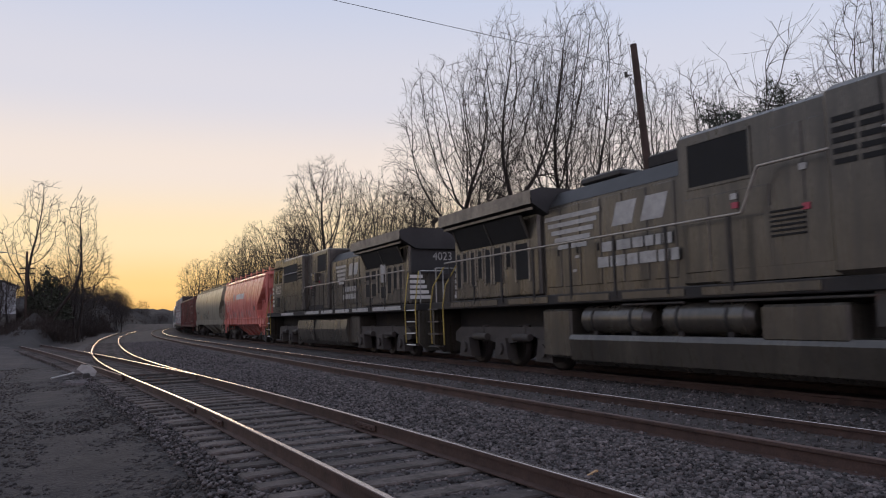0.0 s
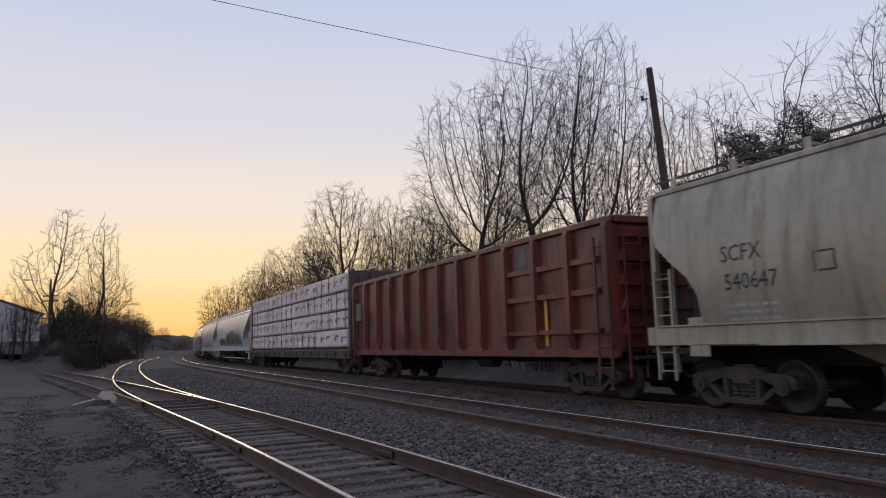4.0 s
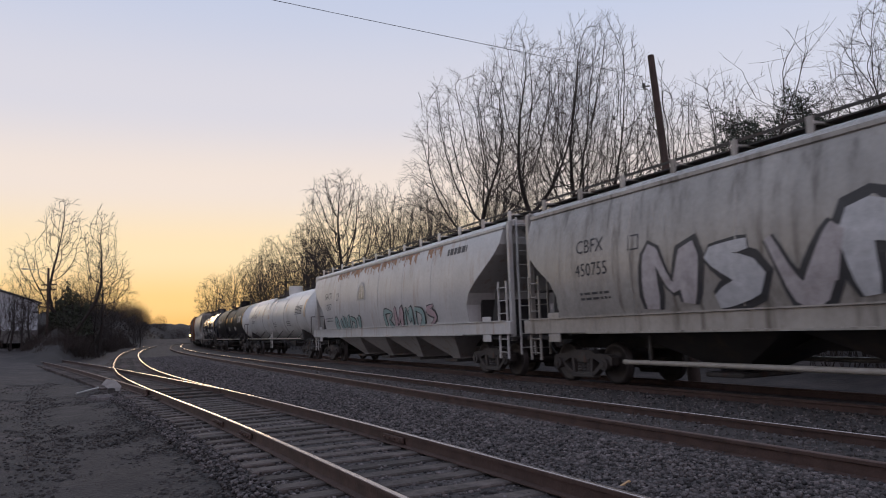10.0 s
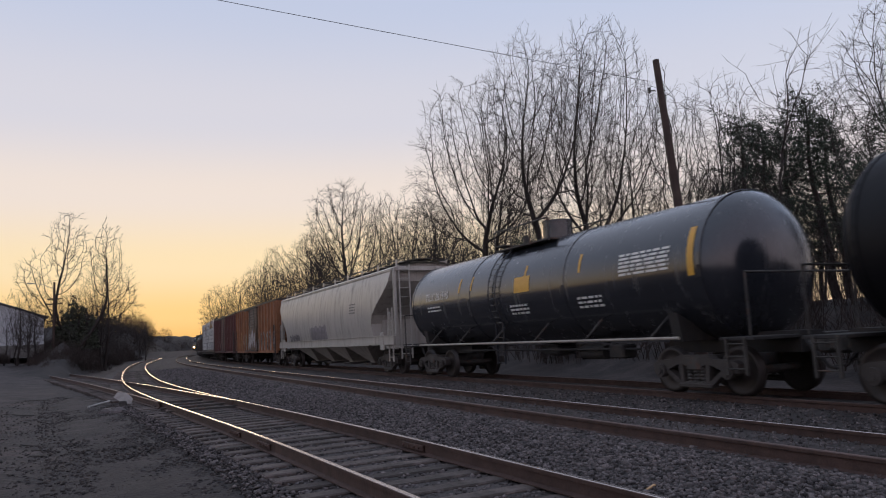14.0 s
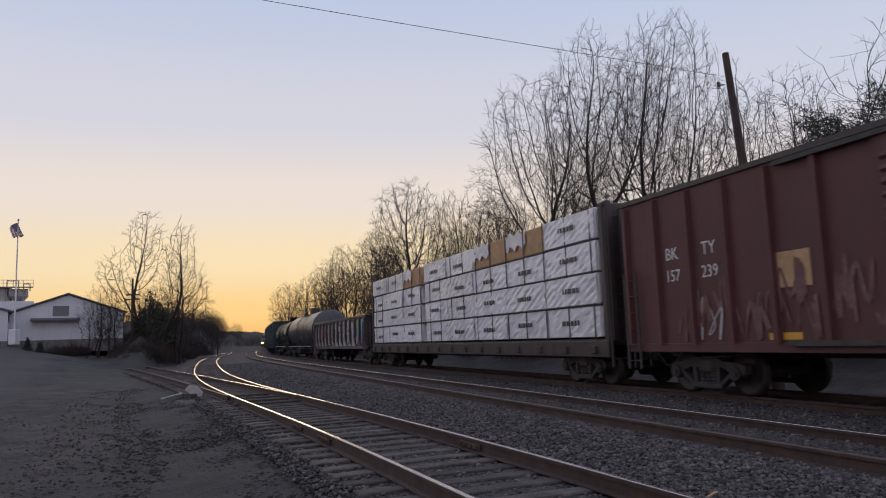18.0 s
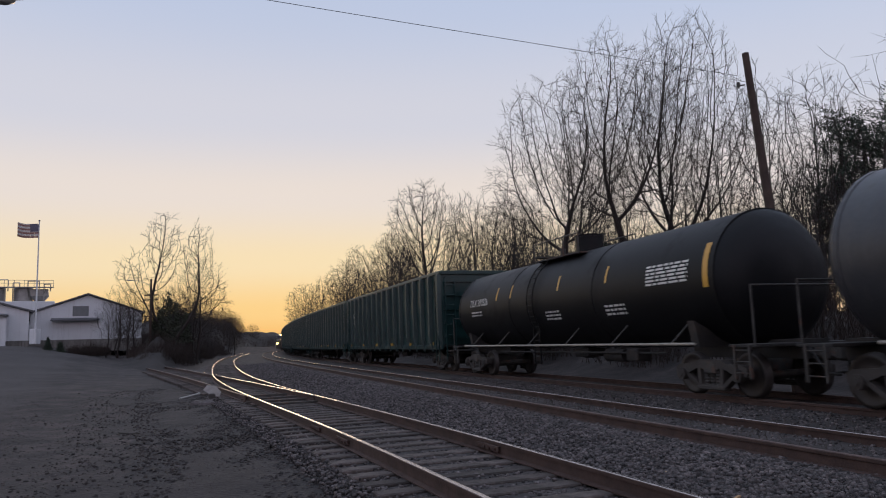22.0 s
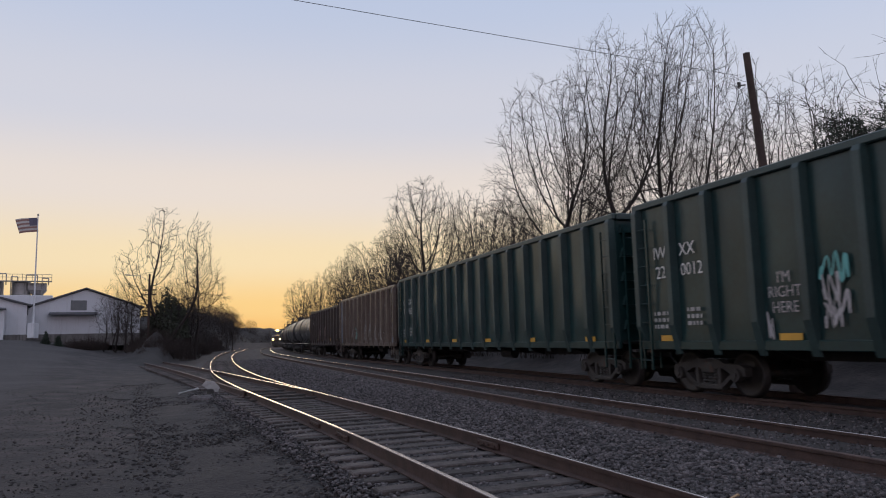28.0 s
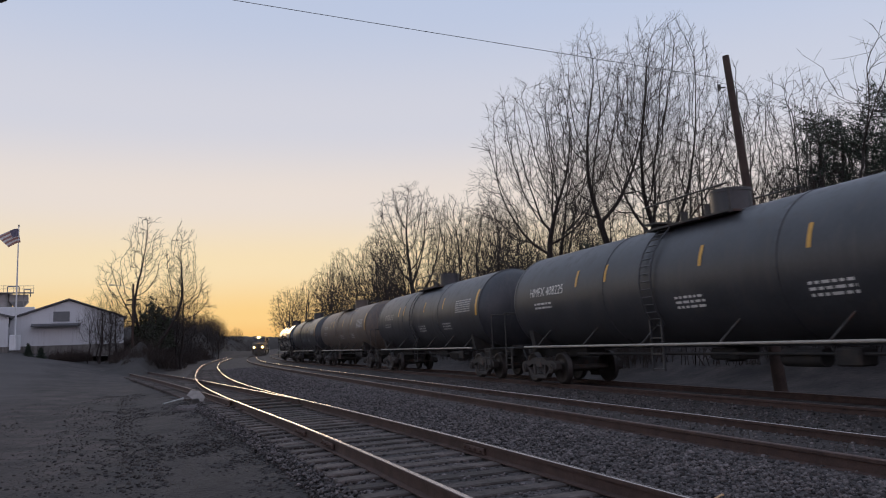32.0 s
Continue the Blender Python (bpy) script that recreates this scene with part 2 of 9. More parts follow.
RUST = (0.16, 0.06, 0.03)
GRIME = (0.045, 0.038, 0.032)
M = {
    "dirt": mat("packed_dirt", (0.04, 0.03, 0.027), 0.95, var=0.55, scale=1.3, dirt=(0.013, 0.0095, 0.0085), dirt_amount=0.62, bump=1.0, bump_scale=9),
    "cinder": mat("cinders_and_mud", (0.022, 0.0172, 0.016), 0.95, var=0.5, scale=2.0, dirt=(0.05, 0.042, 0.037), dirt_amount=0.3, bump=1.0, bump_scale=16),
    "grit": mat("pale_grit", (0.06, 0.051, 0.046), 0.95, var=0.4, scale=5),
    "gfaded": mat("scrubbed_graffiti_haze", (0.155, 0.082, 0.072), 0.6, var=0.5, scale=3, dirt=(0.12, 0.045, 0.037), dirt_amount=0.62),
    # mound colour: the brush's shade on itself is put in as near-black
    "litter": mat("shaded_brush_floor", (0.014, 0.0095, 0.0075), 0.95, var=0.5, scale=1.0, bump=1.0, bump_scale=4),
    "clod": mat("cinder_lumps", (0.035, 0.029, 0.026), 0.95, var=0.4, scale=5),
    "gravel": mat("ballast_gravel", (0.042, 0.035, 0.033), 0.95, var=0.55, scale=2.5, dirt=(0.019, 0.015, 0.014), dirt_amount=0.45, bump=1.0, bump_scale=22),
    "stone": mat("ballast_stone", (0.072, 0.061, 0.059), 0.9, var=0.5, scale=5.0),
    "weeds": mat("dry_weeds", (0.05, 0.038, 0.03), 0.95, var=0.4, scale=1.2),
    "railrust": mat("rusty_rail", (0.06, 0.034, 0.027), 0.75, metal=0.2, var=0.35, scale=4, bump=0.3),
    "railhead": mat("polished_rail_head", (0.5, 0.43, 0.4), 0.27, metal=1.0, var=0.12, scale=2),
    "raildull": mat("dull_rail_head", (0.13, 0.085, 0.07), 0.55, metal=0.6, var=0.2, scale=2),
    "tie": mat("weathered_timber_tie", (0.07, 0.056, 0.05), 0.95, var=0.45, scale=6, dirt=(0.03, 0.025, 0.021), dirt_amount=0.45, bump=0.6, bump_scale=30, rand=0.45),
    "steel": mat("grimy_steel", (0.06, 0.055, 0.05), 0.7, metal=0.3, var=0.3, scale=5, dirt=RUST, dirt_amount=0.2),
    "wheel": mat("wheel_steel", (0.04, 0.033, 0.03), 0.55, metal=0.5, var=0.25, scale=5),
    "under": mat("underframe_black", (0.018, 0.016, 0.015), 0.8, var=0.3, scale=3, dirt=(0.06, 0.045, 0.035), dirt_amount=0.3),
    "black": mat("dusty_black_locomotive_paint", (0.06, 0.053, 0.042), 0.27, var=0.35, scale=1.2, dirt=(0.03, 0.027, 0.024), dirt_amount=0.5, streak=True, coat=0.2, bump=0.08, bump_scale=3),
    "blackroof": mat("soot_black_roof_paint", (0.022, 0.021, 0.021), 0.6, var=0.3, scale=1.5),
    # pale trim for wing edges, vent frames and window frames
    "paletrim": mat("pale_trim_paint", (0.24, 0.205, 0.155), 0.6, var=0.25, scale=2.5, dirt=(0.13, 0.11, 0.085), dirt_amount=0.4),
    "grabyellow": mat("worn_yellow_handrail_paint", (0.36, 0.27, 0.06), 0.5, var=0.2, scale=6),
    "railgrey": mat("worn_pale_handrail_paint", (0.3, 0.27, 0.23), 0.45, var=0.2, scale=6),
    "truckdust": mat("dust_coated_cast_steel", (0.044, 0.037, 0.033), 0.8, var=0.3, scale=3, dirt=(0.05, 0.043, 0.036), dirt_amount=0.45),
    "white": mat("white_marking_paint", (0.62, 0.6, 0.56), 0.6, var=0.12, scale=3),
    "dimwhite": mat("faded_white_marking", (0.36, 0.35, 0.33), 0.7, var=0.25, scale=6),
    "darkmark": mat("dark_marking_paint", (0.03, 0.03, 0.035), 0.6, var=0.2, scale=3),
    "yellow": mat("yellow_reflective_tape", (0.55, 0.29, 0.035), 0.4, var=0.1, scale=5),
    "void": mat("dark_vent_opening", (0.006, 0.006, 0.006), 0.85, var=0.2),
    "glass": mat("dark_cab_glass", (0.012, 0.013, 0.015), 0.06, var=0.05, scale=3),
    "red": mat("faded_red_paint", (0.62, 0.2, 0.165), 0.27, var=0.12, scale=0.8, dirt=(0.5, 0.19, 0.16), dirt_amount=0.35, streak=True),
    "olive": mat("weathered_olive_grey_paint", (0.3, 0.28, 0.22), 0.28, var=0.14, scale=0.8, dirt=(0.16, 0.135, 0.095), dirt_amount=0.4, streak=True),
    "grey": mat("light_grey_paint", (0.53, 0.515, 0.49), 0.32, var=0.1, scale=0.8, dirt=(0.32, 0.295, 0.26), dirt_amount=0.33, streak=True),
    "grey2": mat("rust_streaked_grey_paint", (0.44, 0.43, 0.41), 0.32, var=0.12, scale=0.8, dirt=(0.3, 0.19, 0.11), dirt_amount=0.24, streak=True),
    "grey3": mat("dull_brown_grey_paint", (0.31, 0.29, 0.26), 0.25, var=0.15, scale=0.8, dirt=(0.1, 0.085, 0.07), dirt_amount=0.42, streak=True),
    "cream": mat("pale_cream_grey_paint", (0.38, 0.355, 0.315), 0.36, var=0.1, scale=0.8, dirt=(0.22, 0.195, 0.165), dirt_amount=0.35, streak=True),
    "brown": mat("red_brown_gondola_paint", (0.125, 0.028, 0.022), 0.36, var=0.4, scale=1.2, dirt=(0.036, 0.017, 0.014), dirt_amount=0.5, streak=True, bump=0.3, bump_scale=12),
    "darkbrown": mat("dark_brown_gondola_paint", (0.036, 0.024, 0.021), 0.45, var=0.3, scale=1.2, dirt=(0.035, 0.028, 0.024), dirt_amount=0.45, streak=True, bump=0.3, bump_scale=12),
    "green": mat("dark_green_gondola_paint", (0.010, 0.032, 0.031), 0.3, spec=0.42, var=0.3, scale=0.8, dirt=(0.012, 0.026, 0.026), dirt_amount=0.3, streak=True),
    "greygon": mat("brown_grey_gondola_paint", (0.115, 0.088, 0.07), 0.34, var=0.25, scale=1.0, dirt=(0.08, 0.05, 0.036), dirt_amount=0.42, streak=True),
    "blue": mat("faded_blue_panel_paint", (0.17, 0.19, 0.23), 0.6, var=0.2, scale=1.0, dirt=(0.2, 0.17, 0.14), dirt_amount=0.35, streak=True),
    "lowgon": mat("grimy_brown_gondola_paint", (0.1, 0.082, 0.075), 0.65, var=0.3, scale=1.0, dirt=(0.045, 0.034, 0.028), dirt_amount=0.4, streak=True),
    "box1": mat("rusty_orange_boxcar_paint", (0.25, 0.105, 0.045), 0.65, var=0.25, scale=1.0, dirt=(0.13, 0.06, 0.035), dirt_amount=0.4, streak=True),
    "box2": mat("oxide_red_boxcar_paint", (0.088, 0.028, 0.026), 0.6, var=0.15, scale=1.0, dirt=(0.08, 0.035, 0.03), dirt_amount=0.35, streak=True),
    "boxdoor": mat("dark_grey_boxcar_door", (0.1, 0.08, 0.06), 0.6, var=0.2, scale=1.0, dirt=(0.16, 0.08, 0.05), dirt_amount=0.4, streak=True),
    "tankw": mat("off_white_tank_paint", (0.5, 0.495, 0.465), 0.3, var=0.08, scale=0.7, dirt=(0.28, 0.265, 0.235), dirt_amount=0.3),
    "tankb": mat("matt_black_tank_paint", (0.005, 0.005, 0.006), 0.5, var=0.25, scale=1.0, dirt=(0.011, 0.01, 0.01), dirt_amount=0.3, spec=0.2),
    "tankb2": mat("glossy_black_tank_paint", (0.02, 0.022, 0.027), 0.2, coat=0.4, var=0.15, scale=1.0, dirt=(0.06, 0.06, 0.06), dirt_amount=0.25, streak=True),
    "tankd": mat("dusty_dark_grey_tank_paint", (0.036, 0.037, 0.041), 0.42, var=0.2, scale=1.0, dirt=(0.065, 0.06, 0.058), dirt_amount=0.35, streak=True),
    "tankt": mat("brown_dusted_tank_paint", (0.1, 0.08, 0.065), 0.5, var=0.2, scale=1.0, dirt=(0.17, 0.12, 0.085), dirt_amount=0.4, streak=True),
    "wrap": mat("white_lumber_wrap", (0.68, 0.66, 0.66), 0.3, var=0.1, scale=1.4, dirt=(0.42, 0.4, 0.41), dirt_amount=0.3, bump=0.35, bump_scale=2.2, rand=0.12),
    "printred": mat("red_wrap_print", (0.4, 0.13, 0.13), 0.45, var=0.2, scale=4),
    "wrapred": mat("printed_lumber_wrap", (0.6, 0.58, 0.57), 0.45, var=0.12, scale=2.0, dirt=(0.4, 0.38, 0.38), dirt_amount=0.3, bump=0.7, bump_scale=3.5, rand=0.08),
    "lumber": mat("bare_lumber", (0.42, 0.26, 0.13), 0.8, var=0.2, scale=3),
    "strap": mat("dark_strap", (0.04, 0.04, 0.045), 0.6, var=0.1),
    "bark": mat("grey_brown_bark", (0.03, 0.023, 0.02), 0.95, var=0.35, scale=4, bump=0.5),
    "twig": mat("bare_twigs", (0.028, 0.021, 0.018), 0.95, var=0.25, scale=2),
    "needles": mat("pine_needles", (0.022, 0.034, 0.02), 0.8, var=0.35, scale=3),
    "brush": mat("brown_winter_brush", (0.034, 0.023, 0.018), 0.95, var=0.45, scale=1.5),
    "ivy": mat("dark_ivy_leaves", (0.03, 0.035, 0.02), 0.7, var=0.4, scale=4),
    "pole": mat("creosoted_pole_timber", (0.05, 0.032, 0.025), 0.9, var=0.35, scale=3, bump=0.4),
    "concrete": mat("stained_concrete", (0.16, 0.15, 0.14), 0.9, var=0.25, scale=0.8, dirt=(0.07, 0.06, 0.055), dirt_amount=0.45, streak=True, bump=0.2),
    "siding": mat("white_metal_siding", (0.55, 0.56, 0.58), 0.55, var=0.06, scale=0.6, dirt=(0.42, 0.42, 0.43), dirt_amount=0.25, streak=True),
    "roof": mat("dark_roof_trim", (0.07, 0.07, 0.075), 0.6, var=0.15),
    "plantsteel": mat("plant_galvanised_steel", (0.28, 0.27, 0.26), 0.5, metal=0.4, var=0.2, scale=0.8),
    "lampgrey": mat("grey_lamp_housing", (0.13, 0.135, 0.14), 0.5, var=0.1),
    "lens": mat("lamp_lens_glass", (0.35, 0.34, 0.32), 0.15, var=0.1),
    "wire": mat("black_cable", (0.015, 0.015, 0.016), 0.6, var=0.1),
    "lit": mat("lit_headlight", (0.9, 0.8, 0.6), 0.3, emit=(1.0, 0.55, 0.16), emit_strength=14),
    "walllamp": mat("lit_wall_lamp", (0.9, 0.8, 0.6), 0.3, emit=(1.0, 0.72, 0.35), emit_strength=12),
    "forklift": mat("yellow_forklift_paint", (0.45, 0.3, 0.05), 0.5, var=0.15),
    "flagred": mat("flag_red", (0.26, 0.14, 0.12), 0.8, var=0.1),
    "flagwhite": mat("flag_white", (0.5, 0.46, 0.43), 0.8, var=0.1),
    "flagblue": mat("flag_blue", (0.11, 0.1, 0.14), 0.8, var=0.1),
    "gwhite": mat("graffiti_white", (0.36, 0.33, 0.325), 0.5, var=0.2, scale=5, dirt=(0.25, 0.22, 0.21), dirt_amount=0.3),
    "gwash": mat("washed_grey_white_paint", (0.27, 0.25, 0.225), 0.55, var=0.3, scale=3, dirt=(0.16, 0.1, 0.06), dirt_amount=0.5),
    "gpink": mat("graffiti_pale_pink", (0.36, 0.26, 0.27), 0.5, var=0.2, scale=5),
    "gdark": mat("graffiti_dark_field", (0.05, 0.055, 0.05), 0.5, var=0.25, scale=5),
    # lighter copy of the green: light caught by the ribs is painted in
    "greenriblit": mat("lit_green_rib_paint", (0.022, 0.042, 0.04), 0.45, var=0.25, scale=1.5),
    "gforest": mat("graffiti_forest_green", (0.03, 0.09, 0.05), 0.5, var=0.2, scale=5),
    "gpale": mat("graffiti_pale_yellow", (0.42, 0.4, 0.28), 0.5, var=0.2, scale=5),
    "gteal2": mat("graffiti_grey_teal", (0.22, 0.31, 0.29), 0.5, var=0.2, scale=4),
    "ruststain": mat("rust_stain", (0.26, 0.13, 0.06), 0.7, var=0.35, scale=4, dirt=(0.36, 0.3, 0.25), dirt_amount=0.45),
    "boxyellow": mat("faded_yellow_paint", (0.36, 0.21, 0.07), 0.6, var=0.2, scale=2),
    "boxgrime": mat("grey_rubbed_grime", (0.12, 0.085, 0.055), 0.7, var=0.35, scale=2, dirt=(0.22, 0.1, 0.045), dirt_amount=0.5),
    "gsmudge": mat("faded_graffiti_smudge", (0.22, 0.2, 0.205), 0.5, var=0.3, scale=4),
    "gblack": mat("graffiti_black", (0.03, 0.03, 0.033), 0.5, var=0.2, scale=5),
    "gblue": mat("graffiti_blue", (0.08, 0.22, 0.42), 0.5, var=0.15, scale=5),
    "gred": mat("graffiti_red", (0.35, 0.04, 0.07), 0.5, var=0.15, scale=5),
    "gteal": mat("graffiti_teal", (0.12, 0.36, 0.33), 0.5, var=0.15, scale=5),
    "golive": mat("graffiti_olive", (0.3, 0.33, 0.15), 0.5, var=0.15, scale=5),
    "gpurple": mat("graffiti_purple", (0.2, 0.13, 0.3), 0.5, var=0.15, scale=5),
    "gchrome": mat("graffiti_silver", (0.42, 0.42, 0.42), 0.4, var=0.2, scale=5),
}


def stone_tones(m, low, high):
    """Every stone of the joined gravel has a tone of its own."""
    nt = m.node_tree
    bsdf = nt.nodes["Principled BSDF"]
    old = bsdf.inputs["Base Color"].links[0].from_socket
    geo = nt.nodes.new("ShaderNodeNewGeometry")
    rr = nt.nodes.new("ShaderNodeMapRange")
    rr.inputs[3].default_value, rr.inputs[4].default_value = low, high
    nt.links.new(geo.outputs["Random Per Island"], rr.inputs[0])
    sc = nt.nodes.new("ShaderNodeVectorMath")
    sc.operation = "SCALE"
    nt.links.new(old, sc.inputs[0])
    nt.links.new(rr.outputs[0], sc.inputs["Scale"])
    nt.links.new(sc.outputs[0], bsdf.inputs["Base Color"])


stone_tones(M["stone"], 0.2, 1.9)
stone_tones(M["grit"], 0.5, 1.5)
stone_tones(M["clod"], 0.3, 1.8)
def worn_lot(m):
    """The lot's dirt: packed pale fines where lorries turn, with ragged edges, and fine speckle all over."""
    nt = m.node_tree
    link = nt.links.new
    bsdf = nt.nodes["Principled BSDF"]
    old = bsdf.inputs["Base Color"].links[0].from_socket
    co = nt.nodes.new("ShaderNodeTexCoord")
    sep = nt.nodes.new("ShaderNodeSeparateXYZ")
    link(co.outputs["Object"], sep.inputs[0])

    def calc(op, a, b):
        n = nt.nodes.new("ShaderNodeMath")
        n.operation = op
        for i, v in enumerate((a, b)):
            if isinstance(v, (int, float)):
                n.inputs[i].default_value = v
            else:
                link(v, n.inputs[i])
        return n.outputs[0]

    ragged = node(nt, "ShaderNodeTexNoise", Scale=0.22, Detail=7.0, Roughness=0.62)
    link(co.outputs["Object"], ragged.inputs["Vector"])
    side = calc("ADD", calc("MULTIPLY", sep.outputs[0], -1.0), calc("MULTIPLY", sep.outputs[1], -0.62))      # grows away from the tracks
    side = calc("ADD", side, calc("MULTIPLY", calc("SUBTRACT", ragged.outputs["Fac"], 0.5), 9.0))
    mask = nt.nodes.new("ShaderNodeMapRange")
    mask.inputs[1].default_value, mask.inputs[2].default_value = 2.2, 3.6
    link(side, mask.inputs[0])
    fines = node(nt, "ShaderNodeTexNoise", Scale=60.0, Detail=2.0)
    link(co.outputs["Object"], fines.inputs["Vector"])
    speck = nt.nodes.new("ShaderNodeMapRange")
    speck.inputs[1].default_value, speck.inputs[2].default_value = 0.35, 0.65
    speck.inputs[3].default_value, speck.inputs[4].default_value = 0.6, 1.4
    link(fines.outputs["Fac"], speck.inputs[0])
    blot = node(nt, "ShaderNodeTexNoise", Scale=0.55, Detail=5.0, Roughness=0.65)
    link(co.outputs["Object"], blot.inputs["Vector"])
    dust = nt.nodes.new("ShaderNodeMapRange")
    dust.inputs[1].default_value, dust.inputs[2].default_value = 0.56, 0.68
    link(blot.outputs["Fac"], dust.inputs[0])
    mx0 = nt.nodes.new("ShaderNodeMix")
    mx0.data_type = "RGBA"
    link(calc("MULTIPLY", dust.outputs[0], 0.7), mx0.inputs["Factor"])
    link(old, mx0.inputs[6])
    mx0.inputs[7].default_value = (0.055, 0.043, 0.039, 1)
    mx = nt.nodes.new("ShaderNodeMix")
    mx.data_type = "RGBA"
    link(calc("MULTIPLY", mask.outputs[0], 0.8), mx.inputs["Factor"])
    link(mx0.outputs[2], mx.inputs[6])
    mx.inputs[7].default_value = (0.046, 0.038, 0.036, 1)
    sc = nt.nodes.new("ShaderNodeVectorMath")
    sc.operation = "SCALE"
    link(mx.outputs[2], sc.inputs[0])
    link(speck.outputs[0], sc.inputs["Scale"])
    link(sc.outputs[0], bsdf.inputs["Base Color"])


worn_lot(M["dirt"])
# ---- mesh building ----
class Shape:
    """Gathers vertices and faces of one part."""

    def __init__(self):
        self.v, self.f, self.s = [], [], []

    def add(self, verts, faces, smooth=False):
        n = len(self.v)
        self.v.extend(verts)
        self.f.extend([tuple(i + n for i in fc) for fc in faces])
        self.s.extend([smooth] * len(faces))
        return self

    def box(self, x0, x1, y0, y1, z0, z1, b=0.0):
        if b <= 0:
            v = [(x, y, z) for z in (z0, z1) for y in (y0, y1) for x in (x0, x1)]
            return self.add(v, [(0, 2, 3, 1), (4, 5, 7, 6), (0, 1, 5, 4), (2, 6, 7, 3), (0, 4, 6, 2), (1, 3, 7, 5)])
        b = min(b, (x1 - x0) / 3, (y1 - y0) / 3, (z1 - z0) / 3)
        rings = []
        for z, i in ((z0, b), (z0 + b, 0), (z1 - b, 0), (z1, b)):
            x2, x3, y2, y3 = x0 + i, x1 - i, y0 + i, y1 - i
            c = b
            rings.append([(x2 + c, y2, z), (x3 - c, y2, z), (x3, y2 + c, z), (x3, y3 - c, z), (x3 - c, y3, z), (x2 + c, y3, z), (x2, y3 - c, z), (x2, y2 + c, z)])
        return self.loft(rings)

    def loft(self, rings, caps=True, smooth=False, closed=True):
        n, m = len(rings[0]), len(rings)
        verts = [p for r in rings for p in r]
        faces = [(i * n + j, i * n + (j + 1) % n, (i + 1) * n + (j + 1) % n, (i + 1) * n + j) for i in range(m - 1) for j in range(n if closed else n - 1)]
        self.add(verts, faces, smooth)
        if caps:
            self.add(rings[0], [tuple(range(n - 1, -1, -1))])
            self.add(rings[-1], [tuple(range(n))])
        return self

    def cyl(self, p0, p1, r, n=10, r1=None, caps=True, smooth=True):
        p0, p1 = Vector(p0), Vector(p1)
        d = (p1 - p0).normalized()
        a = d.orthogonal().normalized()
        b = d.cross(a)
        r1 = r if r1 is None else r1
        ring = lambda c, q: [tuple(c + q * (math.cos(2 * math.pi * i / n) * a + math.sin(2 * math.pi * i / n) * b)) for i in range(n)]
        return self.loft([ring(p0, r), ring(p1, r1)], caps, smooth)

    def tube(self, pts, r, n=6):
        for a, b in zip(pts, pts[1:]):
            self.cyl(a, b, r, n)
        return self

    def prism(self, poly, y0, y1):
        """A polygon in x and z, pushed through in y."""
        return self.loft([[(x, y0, z) for x, z in poly], [(x, y1, z) for x, z in poly]])

    def prism_x(self, poly, x0, x1):
        """A polygon in y and z, pushed through in x."""
        return self.loft([[(x0, y, z) for y, z in poly], [(x1, y, z) for y, z in poly]])

    def grid(self, rows, smooth=True):
        return self.loft(rows, False, smooth, False)

    def mesh(self, name):
        me = bpy.data.meshes.new(name)
        me.from_pydata([tuple(p) for p in self.v], [], self.f)
        me.polygons.foreach_set("use_smooth", self.s)
        me.update()
        return me


def part(name, shape, material=None, parent=None, label="", at=None):
    me = shape if isinstance(shape, bpy.types.Mesh) else shape.mesh(name)
    if not me.materials:
        me.materials.append(material)
    ob = new(name, me)
    if parent is not None:
        ob.parent = parent
    if at is not None:
        ob.matrix_basis = at
    return tagged(ob, label=label) if label else ob


def thing(name, label, category, group="", kind="", at=None):
    ob = new(name)
    ob.empty_display_size = 0.2
    if at is not None:
        ob.matrix_basis = at
    return tagged(ob, label, category, group, kind)


LETTERS = {}


def letters(text, size):
    """Outlines of a text as a flat mesh's vertices (x, z) and faces, centred."""
    if (text, size) not in LETTERS:
        cu = bpy.data.curves.new("lettering", "FONT")
        cu.body, cu.size, cu.align_x, cu.align_y, cu.resolution_u = text, size, "CENTER", "CENTER", 2
        ob = bpy.data.objects.new("lettering", cu)
        scene.collection.objects.link(ob)
        bpy.context.view_layer.update()
        me = bpy.data.meshes.new_from_object(ob.evaluated_get(bpy.context.evaluated_depsgraph_get()))
        LETTERS[text, size] = ([(v.co.x, v.co.y) for v in me.vertices], [tuple(p.vertices) for p in me.polygons])
        bpy.data.objects.remove(ob)
        bpy.data.curves.remove(cu)
        bpy.data.meshes.remove(me)
    return LETTERS[text, size]


def write(text, size, x, z, wrap, material, parent, bold=0.92):
    v, f = letters(text, size)
    s = Shape().add([wrap(x + a * bold, z + b, 0.006) for a, b in v], f)
    return part("lettering", s, material, parent)


def bars(rows, x, z, wrap, material, parent, name="lettering_block", seed=1, off=0.006):
    """Rows of small print as bars: (width, height, gap) from the top down."""
    rnd = random.Random(seed)
    s = Shape()
    for w, h, g in rows:
        a = x - w / 2
        while a < x + w / 2:
            b = min(x + w / 2, a + rnd.uniform(0.12, 0.4) * max(w, 0.6) * 0.6)
            s.add([wrap(a, z, off), wrap(b, z, off), wrap(b, z - h, off), wrap(a, z - h, off)], [(0, 3, 2, 1)])
            a = b + 0.05
        z -= h + g
    return part(name, s, material, parent)


